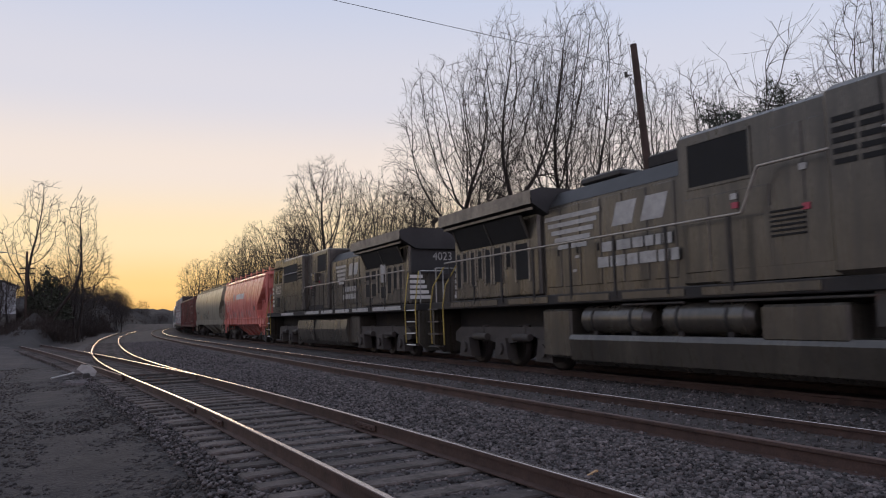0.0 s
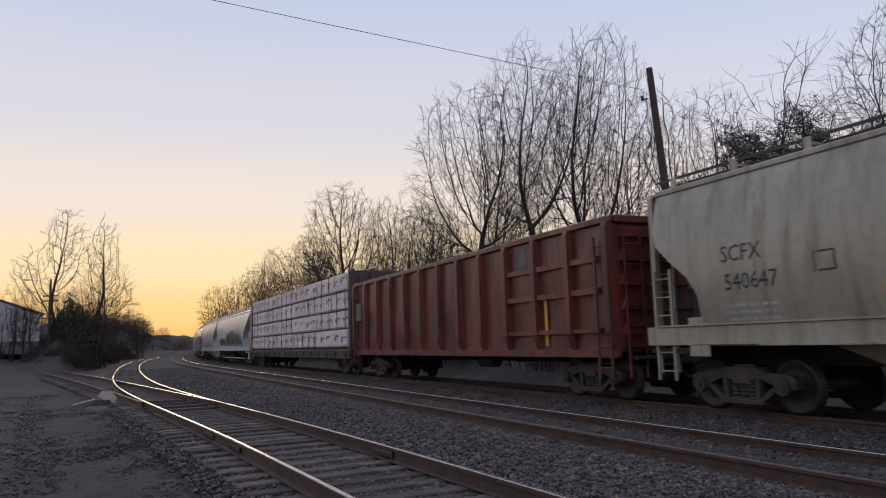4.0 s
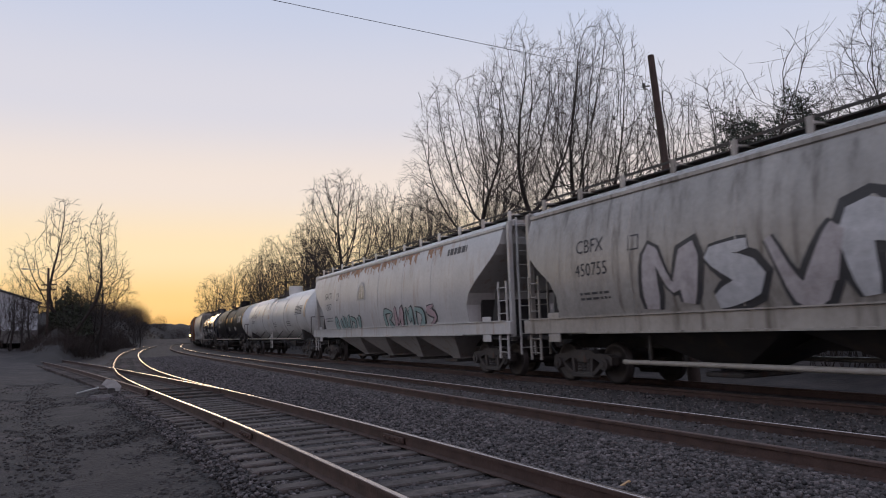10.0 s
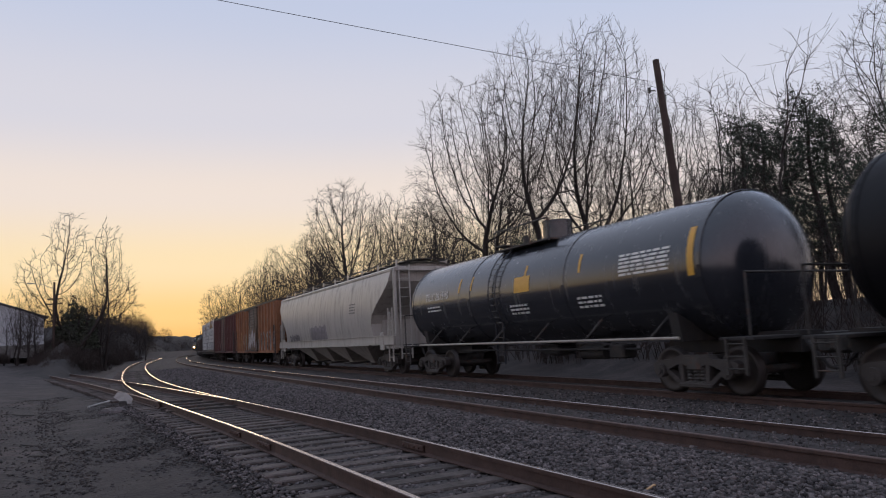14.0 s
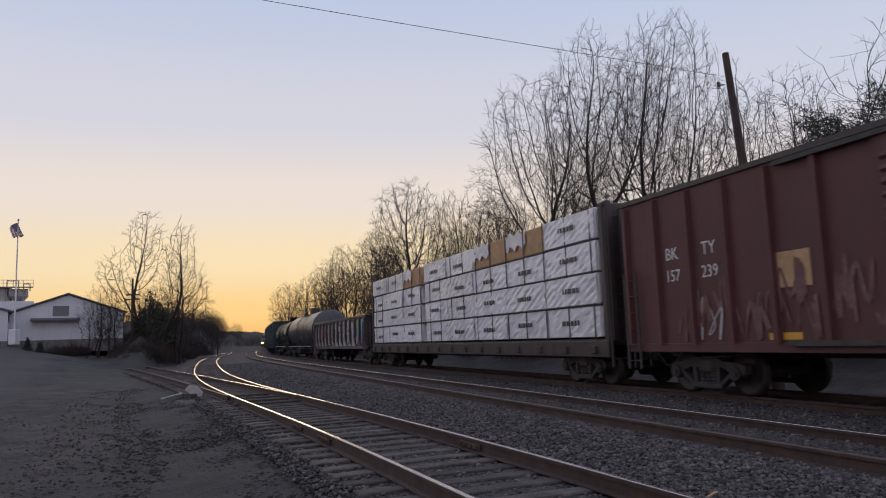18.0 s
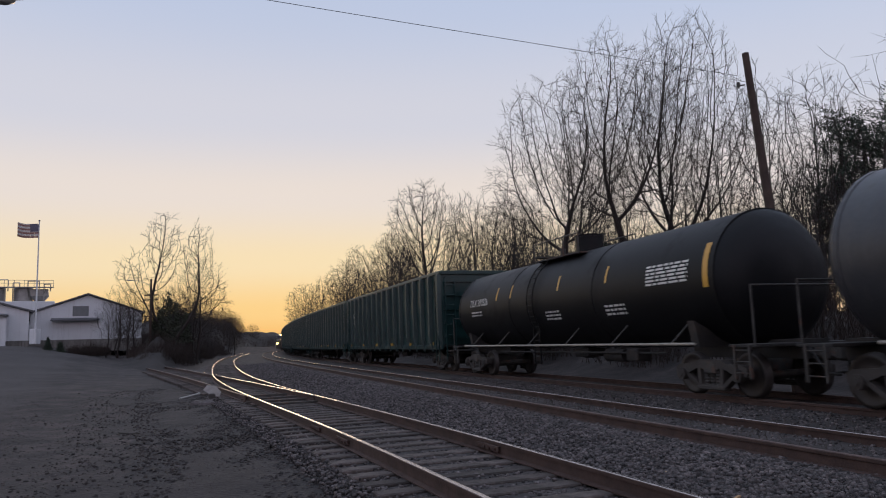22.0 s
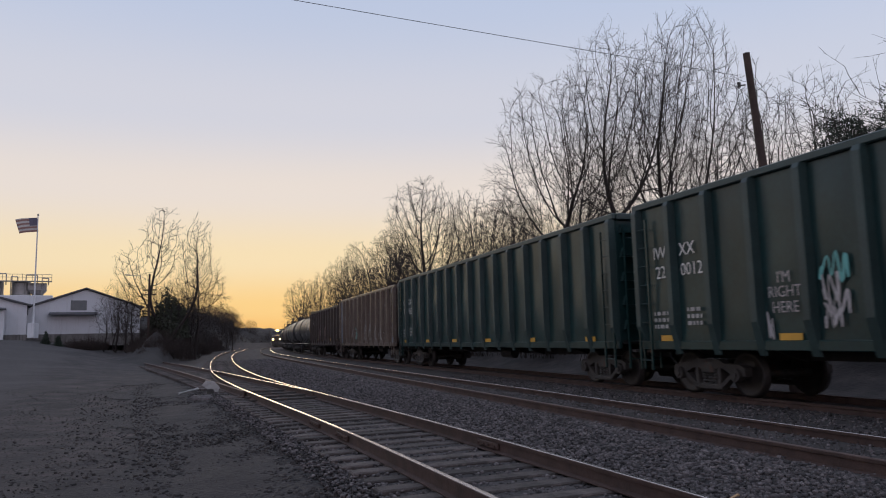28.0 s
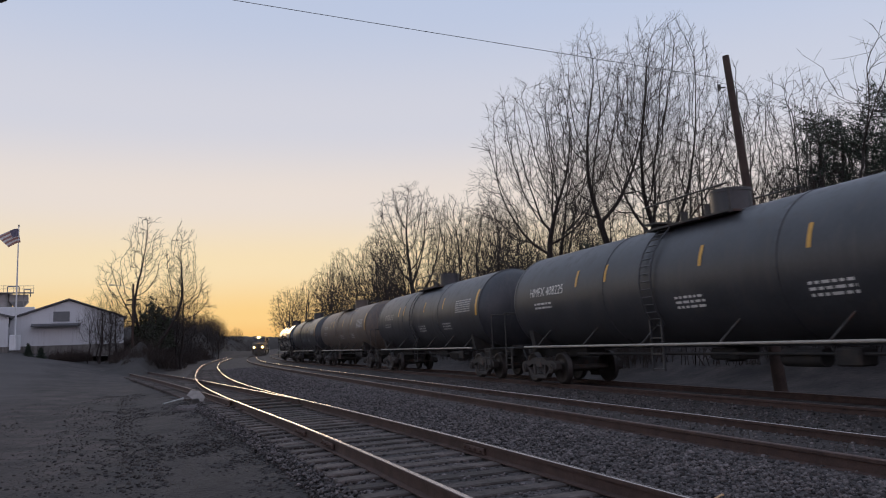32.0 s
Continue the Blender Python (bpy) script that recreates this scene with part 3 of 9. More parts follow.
def patch(x0, x1, z0, z1, wrap, material, parent, name="panel", off=0.006, label=""):
    s = Shape()
    nz = max(3, int((z1 - z0) / 0.07))
    s.grid([[wrap(x0, z0 + (z1 - z0) * i / nz, off), wrap(x1, z0 + (z1 - z0) * i / nz, off)] for i in range(nz + 1)])
    return part(name, s, material, parent, label)


def ribbon(pts, width, wrap, off, step=0.0004):
    """A wavy painted stroke through (x, z) points, as one strip."""
    c = [Vector(q) for q in pts]
    c = [c[0] * 2 - c[1]] + c + [c[-1] * 2 - c[-2]]
    line = []
    for i in range(1, len(c) - 2):
        for k in range(5):
            t = k / 5
            line.append(0.5 * (2 * c[i] + (c[i + 1] - c[i - 1]) * t + (2 * c[i - 1] - 5 * c[i] + 4 * c[i + 1] - c[i + 2]) * t**2 + (3 * c[i] - c[i - 1] - 3 * c[i + 1] + c[i + 2]) * t**3))
    line.append(c[-2])
    left, right = [], []
    n = len(line)
    for i, q in enumerate(line):
        d = (line[min(i + 1, n - 1)] - line[max(i - 1, 0)]).normalized()
        w = width * (0.75 + 0.35 * math.sin(2.2 * i / n * math.pi + q.x)) * (0.75 if i in (0, n - 1) else 1)
        p = Vector((-d.y, d.x)) * w
        left.append(wrap(q.x + p.x, q.y + p.y, off + step * i))
        right.append(wrap(q.x - p.x, q.y - p.y, off + step * i))
    return Shape().grid([left, right], False)


def graffiti(x0, x1, z0, z1, n, wrap, parent, fill, line, seed, back=None, label="spray-painted graffiti letter", fat=1.0):
    """Wild-style letters: fat strokes over darker, wider ones, on a cloud; fill may be a list of paints."""
    rnd = random.Random(seed)
    fills = fill if isinstance(fill, list) else [fill]
    wd, h = (x1 - x0) / n, z1 - z0
    if back:
        k = max(10, int((x1 - x0) * 5))
        cloud = Shape()
        top = [(x0 - 0.2 + (x1 - x0 + 0.4) * i / k, z1 + 0.02 + 0.16 * abs(math.sin(i * 0.9 + seed)) + rnd.uniform(0, 0.1)) for i in range(k + 1)]
        low = [z0 - 0.08 + rnd.uniform(-0.06, 0.06) for _ in range(k + 1)]
        cloud.grid([[wrap(x, z + (lo - z) * j / 4, 0.005) for j in range(5)] for (x, z), lo in zip(top, low)], False)
        part("graffiti_cloud", cloud, back, parent)
    for i in range(n):
        ax, bx, mx = x0 + wd * (i + 0.2), x0 + wd * (i + 0.84), x0 + wd * (i + 0.52)
        j = lambda q: rnd.uniform(-q, q)
        shapes = [[(ax, z0), (ax, z1), (bx, z1 - 0.2 * h), (mx, z0 + 0.5 * h), (bx, z0)],
                  [(ax, z0), (ax + 0.1 * wd, z1), (mx, z0 + 0.35 * h), (bx, z1), (bx, z0)],
                  [(bx, z1 - 0.1 * h), (ax, z1 - 0.15 * h), (ax, z0 + 0.15 * h), (bx, z0 + 0.05 * h), (bx, z0 + 0.5 * h), (mx, z0 + 0.5 * h)],
                  [(ax, z1), (mx, z0 + 0.1 * h), (bx, z1), (bx + 0.05 * wd, z0 + 0.2 * h)],
                  [(bx, z1), (ax, z1 - 0.25 * h), (bx, z0 + 0.4 * h), (ax, z0)],
                  [(ax, z1), (ax, z0), (bx, z0 + 0.3 * h), (bx, z1 - 0.3 * h), (ax, z1)]]
        pts = [(x + j(0.1) * wd, z0 + 0.12 * h + (z - z0) * 0.76 + j(0.07) * h) for x, z in rnd.choice(shapes)]
        w = min(wd, h) * rnd.uniform(0.11, 0.15) * fat
        part("letter_outline", ribbon(pts, w * 1.6, wrap, 0.009 + 0.0003 * i), line, parent, label)
        part("letter_fill", ribbon(pts, w, wrap, 0.021 + 0.0003 * i), fills[i % len(fills)], parent, label)


def scrawl(x, z, size, wrap, parent, material, seed, w=0.035):
    """A one-line spray tag."""
    rnd = random.Random(seed)
    pts = [(x, z)]
    for i in range(7):
        pts.append((pts[-1][0] + rnd.uniform(-0.12, 0.34) * size, z + (0.5 if i % 2 else -0.5) * size * rnd.uniform(0.4, 1.1)))
    return part("graffiti_tag", ribbon(pts, w / 2, wrap, 0.01), material, parent)


# ---- the lines of the tracks ----
def spline(kx, ky):
    kx, ky = np.array(kx, float), np.array(ky, float)
    n, h = len(kx), np.diff(kx)
    a, b = np.eye(n), np.zeros(n)
    for i in range(1, n - 1):
        a[i, i - 1], a[i, i], a[i, i + 1] = h[i - 1], 2 * (h[i - 1] + h[i]), h[i]
        b[i] = 6 * ((ky[i + 1] - ky[i]) / h[i] - (ky[i] - ky[i - 1]) / h[i - 1])
    mm = np.linalg.solve(a, b)

    def f(x):
        x = np.asarray(x, float)
        i = np.clip(np.searchsorted(kx, x) - 1, 0, n - 2)
        d, hh = x - kx[i], h[i]
        return ky[i] + ((ky[i + 1] - ky[i]) / hh - hh * (2 * mm[i] + mm[i + 1]) / 6) * d + mm[i] * d**2 / 2 + (mm[i + 1] - mm[i]) * d**3 / (6 * hh)
    return f


class Line:
    """A centre line over the ground, by distance along it; s = 0 beside the camera (y = 0)."""

    def __init__(self, pts):
        self.p = np.array(pts, float)
        d = np.gradient(self.p, axis=0)
        self.t = d / np.linalg.norm(d, axis=1)[:, None]
        self.s = np.r_[0, np.cumsum(np.linalg.norm(np.diff(self.p, axis=0), axis=1))]
        self.s -= np.interp(0, self.p[:, 1], self.s)

    def aside(self, off):
        return Line(self.p + off * np.stack([self.t[:, 1], -self.t[:, 0]], 1))

    def at(self, s):
        return np.array([np.interp(s, self.s, self.p[:, 0]), np.interp(s, self.s, self.p[:, 1])])

    def yaw(self, s):
        a, b = self.at(s - 0.5), self.at(s + 0.5)
        return math.atan2(b[1] - a[1], b[0] - a[0])


def with_arc(pts, radius, length):
    """Goes on from the last point along a curve to the right."""
    pts = [tuple(p) for p in pts]
    (x0, y0), (x1, y1) = pts[-2], pts[-1]
    h = math.atan2(y1 - y0, x1 - x0)
    for _ in range(int(length / 2)):
        h -= 2.0 / radius
        x1, y1 = x1 + 2 * math.cos(h), y1 + 2 * math.sin(h)
        pts.append((x1, y1))
    return pts


f_mid = spline([-60, 0, 12, 25, 45, 75, 110, 150, 220], [37.3, 7.91, 2.12, -4.05, -13.55, -27.11, -40.91, -55.18, -75.5])
ys = np.arange(-60, 205, 0.5)
back = [(37.3 + 0.4917 * k, -60.0 - k) for k in range(560, 0, -10)]
MAIN2 = Line(back + with_arc(np.stack([f_mid(ys), ys], 1), 420, 460))     # middle track
MAIN3 = MAIN2.aside(4.0)                                          # far track, with the long train
f_yard = spline([-30, -10, 5, 12, 18, 26, 45, 75, 110, 160], [18.6, 8.6, 1.12, -2.65, -6.1, -10.53, -19.59, -32.37, -45.81, -64.0])
ys1 = np.arange(-30, 158, 0.5)
YARD1 = Line(np.stack([f_yard(ys1), ys1], 1))                     # near yard track
ys0 = np.arange(17, 60, 0.5)
LEG = Line(np.stack([-5.5 - 0.615 * (ys0 - 17) - 0.0008 * (ys0 - 17) ** 2, ys0], 1))   # straight leg of the turnout

RAIL_HEAD = [(-0.024, -0.02), (0.024, -0.02), (0.026, -0.006), (0.02, 0.0), (-0.02, 0.0), (-0.026, -0.006)]
RAIL_BODY = [(-0.07, -0.172), (0.07, -0.172), (0.07, -0.16), (0.012, -0.145), (0.009, -0.05), (0.036, -0.04), (0.036, -0.008), (0.022, -0.004), (-0.022, -0.004), (-0.036, -0.008), (-0.036, -0.04), (-0.009, -0.05), (-0.012, -0.145), (-0.07, -0.16)]


def sweep(line, off, s0, s1, profile, step=1.0, lift=0.0):
    ss = np.arange(s0, s1 + step * 0.5, step)
    rings = []
    for s in ss:
        p, h = line.at(s), line.yaw(s)
        nx, ny = math.sin(h), -math.cos(h)
        rings.append([(p[0] + nx * (off + a), p[1] + ny * (off + a), z + lift) for a, z in profile])
    return Shape().loft(rings)


def rail(track, line, side, s0, s1, head, lift=0.0):
    ob = part("rail", sweep(line, side * 0.7525, s0, s1, RAIL_BODY, 1.0, lift), M["railrust"], track)
    part("rail_head", sweep(line, side * 0.7525, s0, s1, RAIL_HEAD, 1.0, lift), head, ob, "worn steel running surface")
    return ob
# ---- ground ----
def smooth(a, b, x):
    t = np.clip((np.asarray(x, float) - a) / (b - a), 0, 1)
    return t * t * (3 - 2 * t)


def lie(x, y):
    """Height of the open ground: flat by the tracks, rising to the sheds and up the wooded bank."""
    x, y = np.asarray(x, float), np.asarray(y, float)
    d = x - np.interp(y, MAIN2.p[:586, 1], MAIN2.p[:586, 0])
    z = -0.36 + 0.0 * x
    left = smooth(-9, -30, d) * smooth(12, 66, y)
    z = z + left * 2.6
    z = z + smooth(8.8, 17, d) * 2.3 * smooth(-60, 0, y)
    d1 = x - np.interp(y, YARD1.p[:, 1], YARD1.p[:, 0])
    z = z + smooth(-4.2, -8.0, d1) * smooth(-26, -14, d1) * smooth(44, 66, y) * 1.5 * smooth(-0.6, -0.53, x / np.maximum(y, 1))
    z = z + 0.05 * np.sin(x * 0.9 + 1.3 * np.sin(y * 0.5)) * smooth(6, 9, np.abs(d)) * smooth(20, 34, y)
    ruts = 0.022 * np.sin(d1 * 3.3 + 0.9 * np.sin(y * 0.35)) + 0.016 * np.sin(x * 2.9 + y * 1.7 + 2 * np.sin(y * 0.8)) + 0.012 * np.sin(x * 5.3 - y * 4.1 + 1.5 * np.sin(x * 2.2)) * np.sin(y * 3.7)
    z = z + ruts * smooth(-3.6, -5.0, d1) * smooth(40, 24, y)
    return z


gx = np.r_[-900, -500, -300, -200, np.arange(-150, -60, 6), np.arange(-60, -24, 1.5), np.arange(-24, 2, 0.3), np.arange(2, 60, 1.5), np.arange(60, 150, 8), 200, 300, 500, 900]
gy = np.r_[-900, -600, -300, -150, -80, np.arange(-50, 4, 1.5), np.arange(4, 28, 0.3), np.arange(28, 100, 1.5), np.arange(100, 260, 8), 300, 400, 600, 900, 1500]
GX, GY = np.meshgrid(gx, gy)
GZ = lie(GX, GY)
ground = part("ground", Shape().grid([list(zip(a, b, c)) for a, b, c in zip(GX, GY, GZ)]), M["dirt"])
tagged(ground, "dark packed dirt yard with tyre tracks and weeds", "ground", kind="structure")

bed = Shape()
ss = np.r_[np.arange(-650, -50, 50.0), np.arange(-50, 60, 2.0), np.arange(60, 420, 5.0)]
prof = [(-4.2, -0.42), (-3.2, -0.25), (-2.3, -0.17), (-1.2, -0.135), (0, -0.13), (2, -0.14), (4, -0.13), (5.6, -0.15), (6.4, -0.22), (7.2, -0.32), (8.6, -0.5)]
rows = []
for s in ss:
    p, h = MAIN2.at(s), MAIN2.yaw(s)
    nx, ny = math.sin(h), -math.cos(h)
    rows.append([(p[0] + nx * a, p[1] + ny * a, z) for a, z in prof])
tagged(part("ballast_bed", bed.grid(rows), M["gravel"]), "dark grey crushed-stone ballast under the main tracks", "ballast", kind="structure")
bed2 = Shape()
rows = []
for s in np.arange(-20, 160, 2.0):
    p, h = YARD1.at(s), YARD1.yaw(s)
    nx, ny = math.sin(h), -math.cos(h)
    rows.append([(p[0] + nx * a, p[1] + ny * a, z) for a, z in ((-2.3, -0.42), (-1.5, -0.25), (-0.8, -0.2), (0.8, -0.2), (1.6, -0.22), (3.4, -0.28))])
tagged(part("ballast_bed_yard", bed2.grid(rows), M["gravel"]), "gravel and cinders under the yard track", "ballast", kind="structure")

# ---- tracks ----
track2 = thing("middle_track", "middle main track with rusty rails in ballast", "railway track", kind="structure")
track3 = thing("far_track", "far main track carrying the freight train", "railway track", kind="structure")
track1 = thing("yard_track", "yard track with turnout and bright rail tops", "railway track", kind="structure")
for side in (-1, 1):
    rail(track2, MAIN2, side, -90, 300, M["railhead"] if side > 0 else M["raildull"], 0.03 if side < 0 else 0)
    rail(track3, MAIN3, side, -90, 400, M["raildull"])
    rail(track1, YARD1, side, -16, 158, M["railhead"])
rail(track1, LEG, -1, 3.0, 47, M["raildull"])
rail(track1, LEG, 1, 1.5, 47, M["railhead"])

tie_mesh = Shape().box(-1.3, 1.3, -0.115, 0.115, -0.34, -0.19, 0.015).mesh("tie")
tie_mesh.materials.append(M["tie"])
rnd = random.Random(4)
for track, line, s0, s1, step in ((track1, YARD1, 2, 66, 0.53), (track2, MAIN2, 2, 70, 0.53), (track3, MAIN3, 4, 70, 0.53), (track1, LEG, 8, 44, 0.6)):
    for s in np.arange(s0, s1, step):
        p = line.at(s + rnd.uniform(-0.05, 0.05))
        drop = rnd.uniform(-0.012, 0.008) + (0.052 if line in (MAIN2, MAIN3) else 0.016)
        tie = new("tie", tie_mesh)
        tie.parent = track
        tie.matrix_basis = pose(p[0], p[1], drop, 0, 0, math.degrees(line.yaw(s)) + 90 + rnd.uniform(-1.5, 1.5)) 
# ---- rolling stock: x forward, y to the left, z up from the rail tops ----
def shared(shape, name, material):
    me = shape.mesh(name)
    me.materials.append(material)
    return me


def wheel_shape(r=0.44):
    s = Shape()
    n = 24
    prof = [(0.0, 0.075), (0.13, 0.075), (0.15, 0.05), (r - 0.1, 0.03), (r - 0.07, 0.06), (r, 0.06), (r - 0.005, -0.04), (r + 0.025, -0.05), (r + 0.025, -0.075), (r - 0.08, -0.075), (r - 0.1, -0.02), (0.1, -0.05), (0.0, -0.05)]
    s.loft([[(q * math.cos(2 * math.pi * i / n), -y, q * math.sin(2 * math.pi * i / n)) for i in range(n)] for q, y in prof], False, True)
    return s


WHEEL = shared(wheel_shape(), "wheel", M["wheel"])
WHEEL_BIG = shared(wheel_shape(0.5), "wheel", M["wheel"])
AXLE = shared(Shape().cyl((0, -1.05, 0), (0, 1.05, 0), 0.08, 10), "axle", M["steel"])


def side_frame():
    s = Shape()
    top = [(-1.08, 0.58), (-0.95, 0.64), (-0.5, 0.66), (-0.34, 0.74), (0.34, 0.74), (0.5, 0.66), (0.95, 0.64), (1.08, 0.58), (1.08, 0.42), (0.78, 0.42), (0.42, 0.56), (-0.42, 0.56), (-0.78, 0.42), (-1.08, 0.42)]
    s.prism(top, -0.09, 0.09)
    for k in (-1, 1):
        s.prism([(k * 0.72, 0.5), (k * 0.86, 0.5), (k * 0.4, 0.17), (k * 0.3, 0.2)][::k], -0.08, 0.08)
        s.prism([(k * 0.3, 0.6), (k * 0.4, 0.6), (k * 0.36, 0.2), (k * 0.27, 0.2)][::k], -0.08, 0.08)
        s.cyl((k * 0.86, -0.16, 0.44), (k * 0.86, -0.02, 0.44), 0.13, 14)
        s.cyl((k * 0.86, -0.19, 0.44), (k * 0.86, -0.15, 0.44), 0.07, 10)
    s.box(-0.42, 0.42, -0.1, 0.1, 0.13, 0.22, 0.02)
    return s


SIDE_FRAME = shared(side_frame(), "side_frame", M["truckdust"])
spring = Shape().box(-0.26, 0.26, -0.08, 0.08, 0.215, 0.24).box(-0.26, 0.26, -0.08, 0.08, 0.54, 0.565)
for dx in (-0.17, 0.0, 0.17):
    spring.loft([[(dx + r * math.cos(a), r * math.sin(a), 0.23 + i * 0.032) for a in np.linspace(0, 2 * math.pi, 11)[:-1]] for i, r in enumerate((0.07, 0.05) * 5)], True, False)
SPRINGS = shared(spring, "spring_nest", M["steel"])
BOLSTER = shared(Shape().box(-0.2, 0.2, -1.1, 1.1, 0.45, 0.72, 0.03).box(-0.09, 0.09, -1.0, 1.0, 0.28, 0.44, 0.02), "truck", M["steel"])


def truck(car, x):
    t = part("truck", BOLSTER, None, car, at=pose(x, 0, 0))
    for sy in (-1, 1):
        part("side_frame", SIDE_FRAME, None, t, at=pose(0, sy * 1.0, 0, 0, 0, 0 if sy < 0 else 180))
        part("spring_nest", SPRINGS, None, t, at=pose(0, sy * 1.0, 0))
        for dx in (-0.86, 0.86):
            part("wheel", WHEEL, None, t, at=pose(dx, sy * 0.76, 0.44, 0, 0, 0 if sy < 0 else 180))
    for dx in (-0.86, 0.86):
        part("axle", AXLE, None, t, at=pose(dx, 0, 0.44))
    return t


COUPLER = shared(Shape().box(0, 0.55, -0.11, 0.11, 0.78, 1.0, 0.03).box(0.5, 0.72, -0.17, 0.17, 0.72, 1.02, 0.05), "coupler", M["steel"])
HOSE = shared(Shape().tube([(0.15, -0.35, 0.95), (0.35, -0.35, 0.7), (0.5, -0.28, 0.5), (0.68, -0.2, 0.48)], 0.03), "air_hose", M["under"])


def couplers(car, half):
    for k, a in ((1, 0), (-1, 180)):
        part("coupler", COUPLER, None, car, at=pose(k * (half - 0.45), 0, 0, 0, 0, a))
        part("air_hose", HOSE, None, car, at=pose(k * (half - 0.45), 0, 0, 0, 0, a))


def ladder(car, x, y, z0, z1, w=0.4, axis="x", n=None, material=None, tilt=0.0):
    """Two rails and rungs; axis: the way in which it is wide."""
    s = Shape()
    n = n or max(2, int((z1 - z0) / 0.38))
    dx, dy = (w / 2, 0) if axis == "x" else (0, w / 2)
    for k in (-1, 1):
        s.box(x + k * dx - 0.022, x + k * dx + 0.022, y + k * dy - 0.022, y + k * dy + 0.022, z0, z1)
    for i in range(n):
        z = z0 + (i + 0.5) * (z1 - z0) / n
        s.cyl((x - dx, y - dy, z), (x + dx, y + dy, z), 0.014, 5)
    return part("ladder", s, material or M["steel"], car)


def flat_side(y):
    return lambda x, z, off=0.0: (x, -(y + off), z)


def hopper(label, length, paint, bays=3, pipes=False, group="", high=4.55, posts=10, dark_ends=True, board=True, slope=1.9, start=3.64, sill=None):
    """A curved-side covered hopper."""
    car = thing("covered_hopper", label, "freight car", "cars of the passing freight train")
    half = length / 2 - 0.35
    xt = half - 0.35
    eave = 3.94
    zs = [1.2 + (eave - 1.2) * k for k in (0, 0.09, 0.18, 0.28, 0.4, 0.52, 0.63, 0.74, 0.84, 0.93, 1)]

    def yside(z):
        k = (z - 1.2) / (eave - 1.2)
        return 1.36 + 0.24 * math.sin(math.pi * min(1, max(0, k)) ** 0.95) ** 0.75 * (1.0 if k < 0.6 else 1.0) - 0.03 * k

    def xend(z):
        k = min(1.0, max(0.0, (start - z) / (start - 1.96)))
        return xt - slope * k * k * (3 - 2 * k)

    body = part("body", Shape(), paint, car)
    sh = Shape()
    m = 12
    for k in (-1, 1):
        sh.grid([[(-xend(z) + 2 * xend(z) * i / m, k * yside(z), z) for i in (range(m + 1) if k < 0 else range(m, -1, -1))] for z in zs])
        sh.grid([[(k * xend(z), -k * yside(z) * -1 * j, z) for j in ((-1, -0.5, 0, 0.5, 1) if k > 0 else (-1, -0.5, 0, 0.5, 1))][::(1 if k > 0 else -1)] for z in zs], False)
    sh.grid([[(x, -yside(eave) * math.cos(a), eave + (high - 0.08 - eave) * math.sin(a)) for x in (-xt, xt)] for a in np.linspace(0, math.pi, 9)])
    for k in (-1, 1):
        sh.grid([[(k * q, -yside(eave) * math.cos(a), eave + (high - 0.08 - eave) * math.sin(a)) for q in (xt, half - 0.1)] for a in np.linspace(0.25, math.pi - 0.25, 9)])
        sh.add([(k * xt, -yside(eave) * math.cos(a), eave + (high - 0.08 - eave) * math.sin(a)) for a in np.linspace(0, math.pi, 9)], [tuple(range(9))[::k]])
    sh.box(-xend(1.2), xend(1.2), -1.3, 1.3, 1.1, 1.2)
    body.data = shared(sh, "body", paint)
    for k in (-1, 1):
        part("eave", Shape().box(-xt - 0.02, xt + 0.02, k * yside(eave) - 0.05, k * yside(eave) + 0.06, eave - 0.05, eave + 0.05, 0.015), paint, car)
        part("side_sill", Shape().box(-half, half, k * 1.42 - 0.06, k * 1.42 + 0.06, 1.12, 1.46, 0.015), sill or paint, car)
        part("side_flange", Shape().box(-half + 0.3, half - 0.3, k * 1.47 - 0.05, k * 1.47 + 0.05, 1.455, 1.482), paint, car)
        part("sill_lip", Shape().box(-half + 2.6, half - 2.6, k * 1.5 - 0.04, k * 1.5 + 0.04, 1.11, 1.15), paint, car)
    k = 6
    for i in range(1, k):
        x = -xend(1.3) + 2 * xend(1.3) * i / k
        for sy in (-1, 1):
            part("weld_seam", Shape().loft([[(x - 0.03, sy * (yside(z) + 0.003), z), (x + 0.03, sy * (yside(z) + 0.003), z), (x + 0.012, sy * (yside(z) + 0.012), z), (x - 0.012, sy * (yside(z) + 0.012), z)] for z in zs], False), paint, car)
    # underside hoppers
    gap = 2 * (half - 3.6) / bays
    for i in range(bays):
        cx = -half + 3.6 + gap * (i + 0.5)
        h = Shape().loft([[(cx - a, -b, z), (cx + a, -b, z), (cx + a, b, z), (cx - a, b, z)] for a, b, z in ((0.25, 0.5, 0.34), (0.3, 0.55, 0.42), (gap * 0.47, 1.28, 1.1))])
        part("discharge_hopper", h, paint if not pipes else M["under"], car)
        part("outlet_gate", Shape().box(cx - 0.45, cx + 0.45, -0.75, 0.75, 0.27, 0.36, 0.02), M["steel"], car)
    if pipes:
        for sy in (-1.22, 1.22):
            part("unloading_pipe", Shape().cyl((-half + 3.4, sy, 0.52), (half - 3.4, sy, 0.52), 0.05, 10), M["railgrey"], car, "pneumatic unloading pipe")
            for x in (-half + 4.2, 0.0, half - 4.2):
                part("pipe_hanger", Shape().box(x - 0.03, x + 0.03, sy - 0.03, sy + 0.03, 0.5, 1.05), M["steel"], car)
    # ends
    part("center_sill", Shape().box(-half + 0.3, half - 0.3, -0.25, 0.25, 0.75, 1.1), M["under"], car)
    # dark_ends: black put on the open ends to carry their shade
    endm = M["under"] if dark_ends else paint
